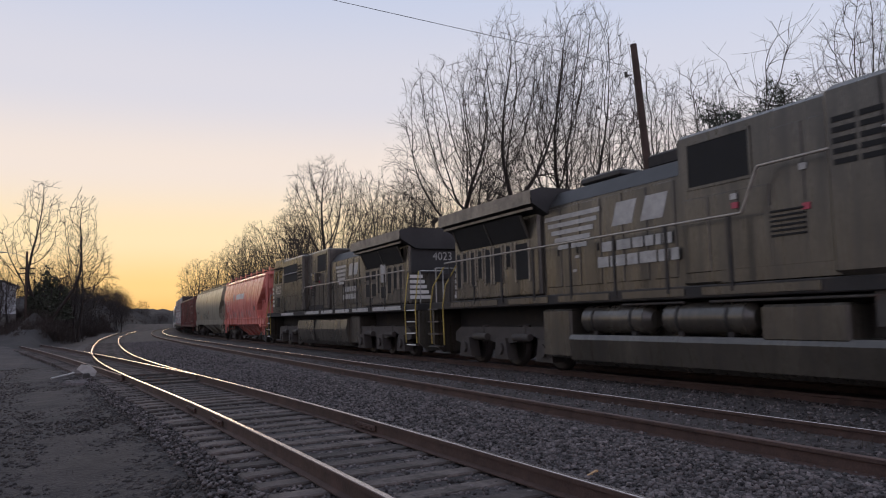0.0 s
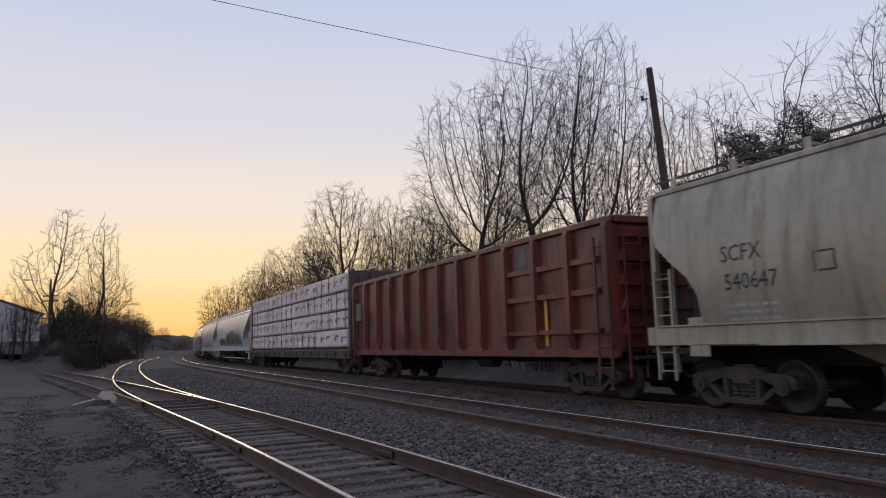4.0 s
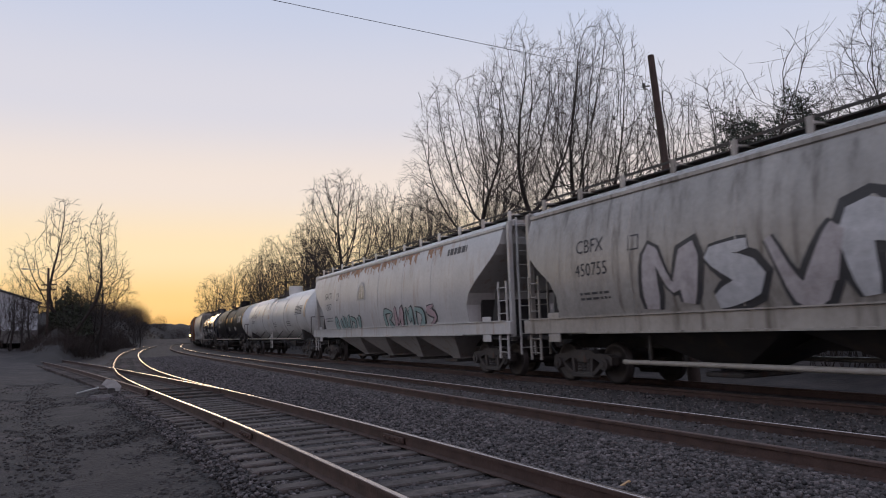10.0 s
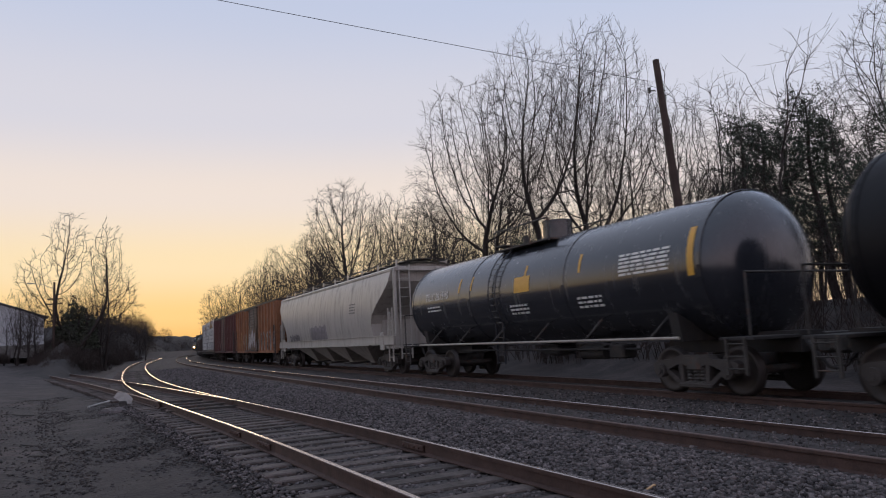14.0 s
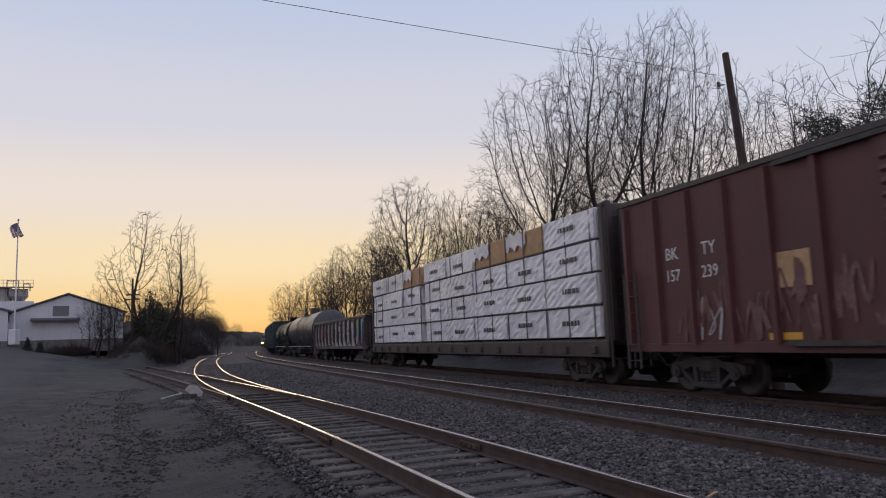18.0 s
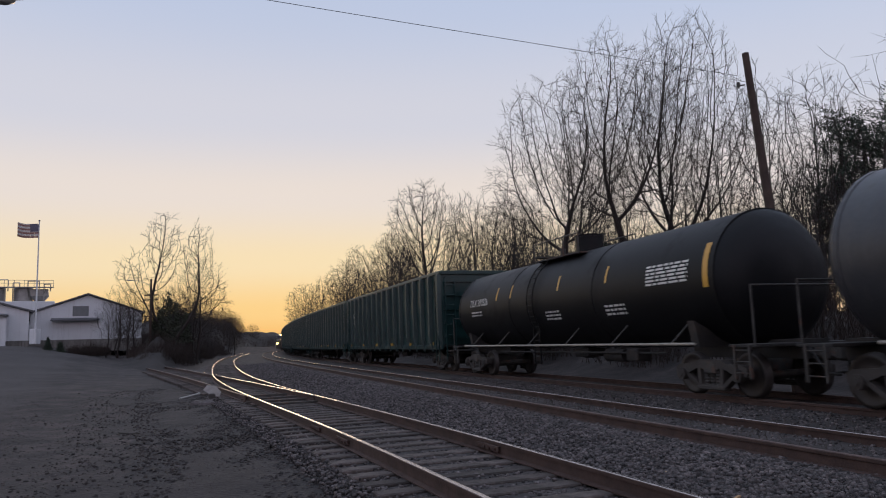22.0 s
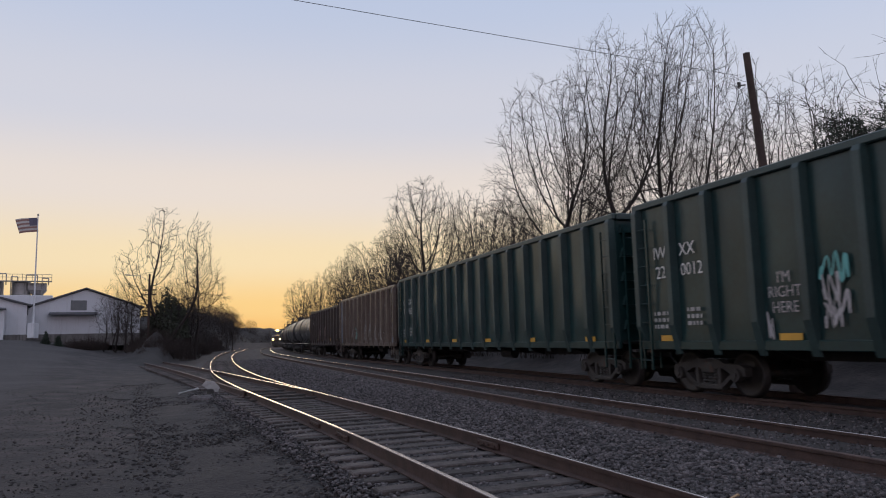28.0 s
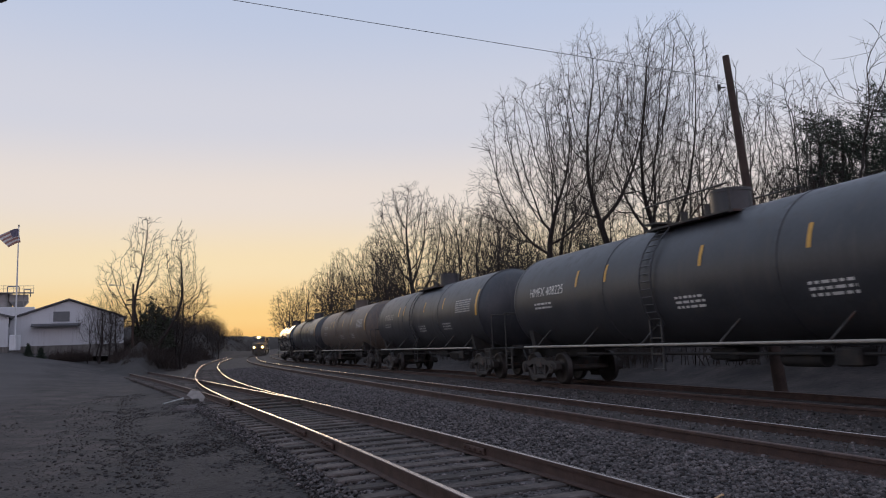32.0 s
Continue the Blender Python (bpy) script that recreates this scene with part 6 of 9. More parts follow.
part("side_box", Shape().box(-7.9, -7.2, -1.66, -1.5, 2.2, 2.9, 0.03), M["lowgon"], car)
for i in range(7):
    patch(-6.6 + i * 1.5, -6.35 + i * 1.5, 1.5, 2.0 + 0.1 * (i % 3), flat_side(1.5), M["lowgon"], car, "scraped_patch")
enlist(car, 95.4, 17.6)

car, h = centerbeam("brown centerbeam flatcar with bulkheads", 23.8)
load = lumber_load("lumber bundles in white wrap with red print, four tiers", h, M["wrapred"], 9, {}, set(), 5, 0)
enlist(car, 119.2, 23.8, load=load)

LETTER = [("15205", "grey", 2, "light grey covered hopper with big colourful graffiti", True),
          ("12119", "grey", 4, "pale grey covered hopper with black graffiti tags", False),
          ("450755", "grey3", 3, "dull grey covered hopper with black and silver graffiti", True),
          ("12137", "grey2", 4, "rust-streaked grey covered hopper with teal graffiti", False)]
hops = []
for (num, paint, bays, lab, pipes), rear, ln in zip(LETTER, (139.05, 158.8, 178.35, 198.1), (19.85, 19.75, 19.55, 19.75)):
    car, w, h = hopper(lab, ln, M[paint], bays, pipes, high=4.36, posts=13, slope=1.2 if num == "450755" else 1.9, start=3.2 if num == "450755" else 3.64)
    write("CBFX" if num == "450755" else "GACX", 0.42, -6.55, 2.95, w, M["darkmark"], car)
    write(num, 0.4, -6.5, 2.45, w, M["darkmark"], car)
    bars([(1.0, 0.05, 0.06)] * 2, -6.45, 1.98, w, M["tankd"], car)
    patch(-5.3, -4.98, 2.72, 3.02, w, M["darkmark"], car, "stencil_frame", 0.004)
    patch(-5.27, -5.01, 2.75, 2.99, w, M[paint], car, "stencil_field", 0.008)
    enlist(car, rear, ln)
    hops.append((car, w))
car, w = hops[0]
crest = lambda i: 2.15 + 0.55 * math.sin(math.pi * min(1, i / 52)) ** 1.5 + 0.13 * abs(math.sin(i * 0.55)) - (0.75 if i > 60 else 0)
part("graffiti_cloud", Shape().grid([[w(-2.9 + 10.2 * i / 66, 1.49 + (crest(i) - 1.49) * j / 5, 0.004) for j in range(6)] for i in range(67)], False), M["gblue"], car, "sky-blue spray-painted cloud")
graffiti(-1.9, 5.4, 1.5, 2.5, 7, w, car, [M["gdark"], M["gforest"], M["gdark"]], M["gpale"], 11, None, "dark graffiti letter with a pale outline", 1.7)
graffiti(-6.0, -2.9, 1.5, 2.15, 4, w, car, [M["gforest"], M["gdark"], M["gred"], M["gred"]], M["gblack"], 12, None, "dark green and red graffiti letter", 1.6)
for i in range(9):
    scrawl(-1.6 + i * 0.8, 1.9, 0.8, lambda x, z, off=0.0: w(x, z, off + 0.03), car, M["gred"] if i % 3 == 1 else M["gpale"], 400 + i, 0.035)
for x, z, r, c in ((5.6, 1.6, 0.3, "gblue"), (5.7, 2.05, 0.16, "gred"), (6.6, 1.75, 0.14, "gred"), (5.5, 2.45, 0.18, "golive"), (-2.0, 2.25, 0.32, "gpale")):
    part("paint_blob", Shape().add([w(x + r * math.cos(a), z + r * 1.1 * math.sin(a), 0.03) for a in np.linspace(0, 6.0, 14)], [tuple(range(14))]), M[c], car)
for i, x in enumerate((-6.0, -2.8, 1.5, 5.2)):
    patch(x, x + 0.5, 1.27, 1.42, w, M["yellow"], car, "reflector", 0.03)
bars([(1.0, 0.05, 0.06)] * 4, 4.6, 2.95, w, M["tankd"], car)
car, w = hops[1]
rt = random.Random(66)
for x, z, n in ((-5.4, 1.62, 7), (-2.5, 1.55, 4), (-0.9, 1.75, 7), (2.0, 1.7, 8)):
    for i in range(n):
        scrawl(x + i * 0.36, z + rt.uniform(-0.08, 0.08), rt.uniform(0.5, 0.75), w, car, M["gblack"], rt.randint(0, 9999), 0.035)
patch(0.9, 1.35, 1.75, 2.0, w, M["boxyellow"], car, "paint_smear", 0.004)
patch(2.5, 2.9, 3.1, 3.6, w, M["boxyellow"], car, "paint_smear", 0.004)
part("emblem_block", Shape().add([w(6.3, 3.35), w(8.1, 3.35), w(8.3, 3.72), w(6.5, 3.72)], [(0, 1, 2, 3)]), M["tankd"], car, "dark slanted owner's mark")
patch(6.2, 6.9, 1.75, 2.05, w, M["yellow"], car, "reflector")
patch(-7.15, -6.75, 1.75, 1.98, w, M["yellow"], car, "reflector")
car, w = hops[2]
graffiti(-5.0, 5.0, 1.4, 2.75, 7, w, car, [M["gwhite"], M["gchrome"]], M["gblack"], 21, None, "black and silver spray-painted graffiti lettering", 1.35)
graffiti(5.2, 7.6, 1.3, 2.2, 3, w, car, M["gpurple"], M["gteal"], 22)
car, w = hops[3]
graffiti(0.6, 5.2, 1.3, 2.15, 5, w, car, [M["gteal2"], M["gpink"], M["gteal2"]], M["gblack"], 31)
graffiti(-5.6, -2.0, 1.3, 2.0, 5, w, car, M["gteal2"], M["gblack"], 32)
rr = random.Random(6)
for x0, x1 in ((-5.4, -3.9), (-3.6, -2.2), (-1.9, -0.2), (0.1, 1.6), (1.9, 3.6), (4.4, 5.4)):
    drip = Shape()
    x = x0
    while x < x1:
        d, q = rr.uniform(0.06, 0.18), rr.uniform(0.1, 0.5) ** 1.3
        k = 3
        drip.grid([[w(x + d * j, 3.87 - q * i / k * (1 if j else 0.8), 0.004) for j in (0, 1)] for i in range(k + 1)], False)
        x += d
    part("rust_stain", drip, M["ruststain"], car, "rust stain running down from the eave")
bars([(1.3, 0.2, 0.0)], 6.6, 3.7, w, M["gblack"], car, "black_tag", 3)
for x in (-6.0, -1.0, 3.5):
    patch(x, x + 0.6, 1.27, 1.42, w, M["yellow"], car, "reflector", 0.03)
for (car, w), ex in ((hops[1], 0.4), (hops[3], -1.9)):
    s = Shape()
    s.add([w(ex + 0.55 * math.cos(a), 2.55 + 0.75 * math.sin(a), 0.008) for a in np.linspace(0, math.pi, 14)], [tuple(range(14))])
    part("round_emblem", s, M["dimwhite"], car, "half-round white company emblem")
    s = Shape().add([w(ex + 0.42 * math.cos(a), 2.6 + 0.58 * math.sin(a), 0.014) for a in np.linspace(0, math.pi, 12)], [tuple(range(12))])
    part("emblem_field", s, M["grey3"], car)


def tank_marks(car, w, hl, mark, number, text_mat, tape=True, white_block=True):
    write(mark + " " + number, 0.36, -hl + 2.0, 2.6, w, text_mat, car)
    bars([(1.0, 0.05, 0.06)] * 2, -hl + 1.8, 2.3, w, text_mat, car)
    if tape:
        for x in (-hl + 3.6, -0.35 * hl, 0.1 * hl, 0.45 * hl):
            patch(x, x + 0.09, 2.6, 3.02, w, M["yellow"], car, "reflector")
        patch(hl - 0.28, hl - 0.12, 2.2, 3.1, w, M["yellow"], car, "reflector")
    bars([(1.5, 0.045, 0.035)] * 6, hl - 1.5, 2.82, w, text_mat, car, "stencil_block", 4)
    for x in (0.05 * hl, 0.5 * hl):
        bars([(0.9, 0.05, 0.05)] * 3, x, 2.05, w, text_mat, car, seed=int(x * 7) + 2)


def tank(label, rear, ln, paint, mark, number, text, **kw):
    car, w, hl = tank_car(label, ln, M[paint], **kw)
    tank_marks(car, w, hl, mark, number, M[text])
    enlist(car, rear, ln)
    return car, w, hl


car, w, hl = tank("off-white tank car with grey lettering and top platform", 217.3, 19.2, "tankw", "GATX", "207953", "darkmark")
patch(0.6, 1.3, 2.6, 3.05, w, M["white"], car, "placard_panel")
part("jacket_top", Shape().grid([[(x, 1.429 * math.cos(a), 2.38 + 1.429 * math.sin(a)) for x in np.linspace(-hl + 0.3, hl - 0.3, 24)] for a in np.linspace(radians(136), radians(44), 9)]), M["white"], car, "white strip along the tank's top")
for x in np.linspace(-hl + 1.9, hl - 1.9, 5):
    part("jacket_seam", Shape().tube([Vector((x, 1.423 * math.cos(a), 2.38 + 1.423 * math.sin(a))) for a in np.linspace(radians(135), radians(265), 16)], 0.012, 4), M["grey3"], car)
patch(-1.3, -0.9, 2.3, 2.55, w, M["yellow"], car, "warning_label")
car, w, hl = tank("matt black tank car with a white end and yellow labels", 235.5, 18.2, "tankb", "TEIX", "256446", "white", head=M["tankw"])
for x in (-1.2, 1.6):
    patch(x, x + 0.75, 2.45, 2.85, w, M["yellow"], car, "warning_label")
car, w, hl = tank("glossy black tank car with yellow label", 252.0, 16.5, "tankb2", "TILX", "261910", "white")
patch(0.2, 0.95, 2.35, 2.75, w, M["yellow"], car, "warning_label")


car, w, h = hopper("pale cream-grey covered hopper with purple graffiti", 20.2, M["cream"], 4, high=4.3, posts=10, dark_ends=False)
graffiti(-1.8, 0.8, 1.35, 1.95, 4, w, car, M["gsmudge"], M["gsmudge"], 41, M["gsmudge"])
graffiti(-6.6, -4.4, 1.35, 1.85, 5, w, car, M["gsmudge"], M["tankd"], 42)
bars([(0.8, 0.05, 0.07)] * 4, 5.2, 2.9, w, M["tankd"], car)
enlist(car, 272.2, 20.2)

car, w, h = boxcar("rusty orange boxcar with big white graffiti", 16.9, M["box1"], M["boxdoor"], 4.26)
door_w = lambda x, z, off=0.0: (x, -1.66 - off, z)
patch(-6.6, -4.9, 1.15, 2.45, w, M["boxyellow"], car, "number_panel", 0.004)
write("RB", 0.42, -6.15, 2.15, w, M["darkmark"], car)
write("OX", 0.42, -5.3, 2.15, w, M["darkmark"], car)
write("34", 0.36, -6.1, 1.7, w, M["darkmark"], car)
write("696", 0.36, -5.3, 1.7, w, M["darkmark"], car)
bars([(1.4, 0.06, 0.08)] * 2, -5.75, 1.45, w, M["tankd"], car)
wash = Shape()
edge = random.Random(9)
cols = [(-4.7 + 12.3 * i / 60, 1.5 + 0.35 * abs(math.sin(i * 0.45)) + edge.uniform(-0.12, 0.25)) for i in range(61)]
wash.grid([[w(x, 1.06 + (z - 1.06) * j / 3, 0.003) for j in range(4)] for x, z in cols], False)
part("paint_wash", wash, M["gwash"], car, "grey-white washed paint along the bottom")
graffiti(-4.6, -1.9, 1.1, 2.35, 4, w, car, [M["gwash"], M["gpale"]], M["gblack"], 52)
graffiti(-1.4, 1.4, 1.15, 2.4, 2, door_w, car, M["gwhite"], M["gblack"], 53, M["boxgrime"])
graffiti(2.0, 7.5, 1.1, 2.4, 8, w, car, [M["gwash"], M["gsmudge"]], M["gblack"], 51)
for i in range(10):
    x = -5.4 + i * 1.15
    if abs(x) > 1.8:
        part("grime_smear", ribbon([(x, 3.2 + 0.1 * (i % 3)), (x + 0.25, 2.85), (x + 0.5, 3.25), (x + 0.75, 2.9)], 0.16, w, 0.003), M["boxgrime"], car)
for i in range(16):
    scrawl(-4.7 + i * 0.78, 1.35 + 0.2 * (i % 2), 0.6, w if not -1.9 < -4.7 + i * 0.78 < 1.7 else door_w, car, M["gsmudge"] if i % 3 else M["gblack"], 300 + i, 0.12)
for x in (-7.5, -6.8):
    part("graffiti_tag", ribbon([(x, 3.9), (x + 0.15, 3.6), (x, 3.5), (x + 0.15, 3.25), (x, 3.1), (x + 0.05, 2.75), (x + 0.25, 2.7)], 0.02, w, 0.012), M["dimwhite"], car)
for x in (-3.9, -2.0, 3.4):
    patch(x, x + 0.14, 1.35, 1.75, w, M["yellow"], car, "reflector", 0.03)
enlist(car, 288.9, 16.9)
car, w, h = boxcar("oxide-red boxcar with white lettering and scrubbed graffiti", 16.9, M["box2"], M["box2"], 4.26)
write("BK", 0.36, -6.35, 2.85, w, M["white"], car)
write("TY", 0.36, -5.25, 2.85, w, M["white"], car)
write("157", 0.34, -6.35, 2.4, w, M["white"], car)
write("239", 0.34, -5.25, 2.4, w, M["white"], car)
patch(-3.6, -2.9, 1.95, 2.55, w, M["lumber"], car, "bare_panel")
for i in range(26):
    x = -6.2 + i * 0.5
    scrawl(x, 1.45 + 0.28 * (i % 3), 0.75, w if abs(x) > 1.9 else door_w, car, M["gfaded"], 200 + i, 0.07 + 0.05 * (i % 2))
part("graffiti_tag", ribbon([(-5.6, 1.1), (-5.5, 1.9), (-5.2, 1.4), (-5.4, 1.2), (-5.0, 1.7), (-5.1, 1.1)], 0.03, w, 0.012), M["gwhite"], car)
patch(6.6, 7.2, 1.6, 2.1, w, M["white"], car, "stencil_frame")
patch(-3.9, -3.2, 1.08, 1.2, w, M["yellow"], car, "reflector")
enlist(car, 305.8, 16.9)

car, h = centerbeam("brown centerbeam flatcar loaded with wrapped lumber", 23.7)
load = lumber_load("white-wrapped lumber bundles, torn open in the top tier", h, M["wrap"], 8, {3: 0.6}, {(2, 3), (6, 3), (5, 3)}, 7, 1)
enlist(car, 329.5, 23.7, load=load)

# dark brown ribs: the shade on their faces is put into the paint
car, w, h = gondola("low gondola covered in pale graffiti", 17.4, M["lowgon"], 2.68, 1.05, 14, end_paint=M["darkbrown"], taper=False, rib=M["darkbrown"])
gs = flat_side(1.535)
graffiti(-8.1, -1.2, 1.2, 2.3, 7, gs, car, [M["gwhite"], M["gwhite"], M["gpink"], M["gwhite"]], M["gblack"], 61, M["gpink"])
graffiti(-0.9, 5.4, 1.15, 2.42, 5, gs, car, [M["gwhite"], M["gchrome"], M["gwhite"]], M["gblack"], 64, M["gwhite"])
patch(5.6, 8.0, 1.12, 2.6, gs, M["gdark"], car, "graffiti_field", 0.005)
graffiti(5.8, 7.9, 1.5, 2.5, 2, gs, car, [M["gteal"], M["gblue"]], M["gwhite"], 63)
for x, z, r, c in ((6.2, 2.35, 0.22, "golive"), (7.3, 2.3, 0.2, "gteal"), (7.0, 1.4, 0.3, "gpurple"), (6.0, 1.4, 0.25, "gpink"), (-3.4, 1.5, 0.3, "gpurple"), (-4.2, 2.1, 0.28, "gred"), (-3.9, 1.35, 0.3, "golive")):
    part("paint_blob", Shape().add([gs(x + r * math.cos(a) * (1 + 0.2 * math.sin(3 * a)), z + r * math.sin(a), 0.036) for a in np.linspace(0, 6.0, 14)], [tuple(range(14))]), M[c], car)
for x in (-6.8, -2.4, 1.8, 5.8):
    patch(x, x + 0.7, 1.15, 1.28, flat_side(1.53), M["yellow"], car, "reflector")
enlist(car, 346.9, 17.4)

car, w, hl = tank("dusty dark grey tank car with pale lettering", 365.3, 18.4, "tankd", "GATX", "210210", "dimwhite", r=1.48, zc=2.44)
patch(0.2, 0.5, 1.7, 1.95, w, M["yellow"], car, "warning_label")
tank("matt black tank car with white lettering and yellow tape", 383.0, 17.7, "tankb", "TILX", "290826", "white")

GREEN_ENDS = [403.4, 423.6, 443.8, 463.8, 484.3]
NUMBERS = ["220061", "220054", "220030", "220012", "220023"]
prev = 383.0
for end, num in zip(GREEN_ENDS, NUMBERS):
    # ribs and top chords take the lighter, lit copy of the green
    car, w, h = gondola("dark green ribbed scrap gondola with ladders", end - prev, M["green"], 4.1, 1.1, 17, rib=M["greenriblit"])
    for text, dx, z in (("IW", -0.46, 3.0), ("XX", 0.46, 3.0), (num[:2], -0.44, 2.58), (num[2:], 0.58, 2.58)):
        write(text, 0.38, -h + 1.31 + dx, z, flat_side(1.54), M["white"], car)
    bars([(0.5, 0.08, 0.06)] * 3, -h + 0.8, 1.75, flat_side(1.54), M["dimwhite"], car)
    bars([(0.45, 0.08, 0.06)] * 3, -h + 1.9, 1.8, flat_side(1.54), M["dimwhite"], car)
    for x in np.linspace(-h + 0.75, h - 1.6, 6):
        patch(x, x + 0.5, 1.12, 1.24, flat_side(1.54), M["yellow"], car, "reflector")
    if num == "220012":
        for i, (t, z) in enumerate((("I'M", 2.2), ("RIGHT", 1.95), ("HERE", 1.68))):
            write(t, 0.28, -h + 4.28, z, flat_side(1.54), M["gwhite"], car)
        scrawl(-h + 3.9, 1.38, 0.45, flat_side(1.54), car, M["gwhite"], 71, 0.05)
        scrawl(-h + 5.1, 2.3, 0.5, flat_side(1.54), car, M["gteal"], 72, 0.06)
        for i in range(3):
            scrawl(-h + 5.1, 1.5 + i * 0.22, 0.5, flat_side(1.54), car, M["gwhite"], 73 + i, 0.05)
        graffiti(-2.0, 6.0, 1.3, 2.3, 6, flat_side(1.54), car, M["gwhite"], M["green"], 79)
    enlist(car, end, end - prev)
    prev = end

car, w, h = gondola("brown-grey gondola with a faded blue end panel", 15.7, M["greygon"], 3.95, 1.1, 13, end_paint=M["darkbrown"])
for x0, x1 in ((-h + 0.02, -h + 0.75), (h - 0.75, h - 0.02)):
    patch(x0, x1, 1.12, 3.85, flat_side(1.54), M["blue"], car, "blue_panel")
gg = flat_side(1.54)
part("graffiti_tag", ribbon([(-3.9, 1.9), (-3.75, 1.45), (-3.6, 1.95), (-3.5, 1.5), (-3.3, 1.9), (-3.2, 1.5)], 0.025, gg, 0.012), M["gwhite"], car)
graffiti(-2.7, -1.2, 1.35, 2.15, 2, gg, car, M["gteal2"], M["gteal"], 115)
for x in (0.2, 1.4, 2.9, 4.2):
    part("graffiti_tag", ribbon([(x, 1.75), (x + 0.25, 2.15), (x + 0.6, 1.9), (x + 0.45, 1.35), (x + 0.05, 1.4), (x + 0.1, 1.85), (x + 0.75, 1.7), (x + 1.0, 1.3)], 0.045, gg, 0.012), M["dimwhite"], car, "pale spray-painted loop")
for i, x in enumerate((-5.0, -2.9, -0.7, 1.2, 3.3, 5.1)):
    part("scratch", ribbon([(x, 2.6 + 0.2 * (i % 3)), (x + 0.2, 2.75 + 0.2 * (i % 3)), (x + 0.5, 2.7 + 0.25 * (i % 2))], 0.012, gg, 0.012), M["dimwhite"], car)
write("AMGX", 0.3, -h + 1.6, 2.75, flat_side(1.54), M["dimwhite"], car)
enlist(car, 500.0, 15.7)
car, w, h = gondola("dark brown gondola with yellow reflectors", 15.1, M["darkbrown"], 3.72, 1.1, 12)
write("AMGX", 0.36, -h + 1.15, 2.75, flat_side(1.54), M["white"], car)
write("4113", 0.36, -h + 1.15, 2.36, flat_side(1.54), M["white"], car)
for x in np.linspace(-h + 0.7, h - 0.9, 5):
    patch(x, x + 0.5, 1.3, 1.45, flat_side(1.54), M["yellow"], car, "reflector")
graffiti(-2.6, -1.5, 1.4, 2.2, 1, flat_side(1.54), car, M["gfaded"], M["gpink"], 121)
graffiti(0.4, 1.6, 1.3, 2.3, 1, flat_side(1.54), car, M["gfaded"], M["gpink"], 122)
enlist(car, 515.1, 15.1)
tank("dusty dark grey tank car with a pale band", 533.4, 18.3, "tankd", "HMFX", "408225", "white")
tank("plain grey tank car with worn bands", 549.9, 16.5, "tankd", "GATX", "213", "dimwhite")
tank("brown-dusted tank car far down the train", 566.8, 16.9, "tankt", "TILX", "190", "dimwhite")
tank("dark grey tank car lit by the sunset", 583.3, 16.5, "tankd", "TILX", "193", "dimwhite")
tank("black tank car far back in the train", 599.8, 16.5, "tankb2", "TILX", "195", "dimwhite")

# ---- the waiting train's locomotive on the middle track ----
loco_c = locomotive("approaching locomotive with three bright headlights", M["black"], "", False, True)
# ---- trees and brush ----
def tubes(p0, p1, r0, r1, n):
    """Many thin tubes at once: arrays of ends and radii to vertices and faces."""
    p0, p1, r0, r1 = (np.asarray(a, float) for a in (p0, p1, r0, r1))
    d = p1 - p0
    d /= np.linalg.norm(d, axis=1)[:, None] + 1e-9
    h = np.where(np.abs(d[:, 2:3]) > 0.9, np.array([[1.0, 0, 0]]), np.array([[0, 0, 1.0]]))
    a = np.cross(d, h)
    a /= np.linalg.norm(a, axis=1)[:, None] + 1e-9
    b = np.cross(d, a)
    v = []
    for p, r in ((p0, r0), (p1, r1)):
        for i in range(n):
            t = 2 * math.pi * i / n
            v.append(p + r[:, None] * (math.cos(t) * a + math.sin(t) * b))
    v = np.stack(v, 1).reshape(-1, 3)
    base = np.arange(len(p0))[:, None] * 2 * n
    f = np.concatenate([base + np.array([[i, (i + 1) % n, n + (i + 1) % n, n + i]]) for i in range(n)], 0)
    return v, f


def raw_mesh(name, chunks, material):
    vs, fs, k = [], [], 0
    for v, f in chunks:
        vs.append(v)
        fs.append(f + k)
        k += len(v)
    v, f = np.concatenate(vs), np.concatenate(fs)
    me = bpy.data.meshes.new(name)
    me.vertices.add(len(v))
    me.vertices.foreach_set("co", v.astype(np.float32).ravel())
    n = f.shape[1]
    me.loops.add(f.size)
    me.loops.foreach_set("vertex_index", f.astype(np.int32).ravel())
    me.polygons.add(len(f))
    me.polygons.foreach_set("loop_start", np.arange(0, f.size, n, dtype=np.int32))
    me.update(calc_edges=True)
    me.materials.append(material)
    return me


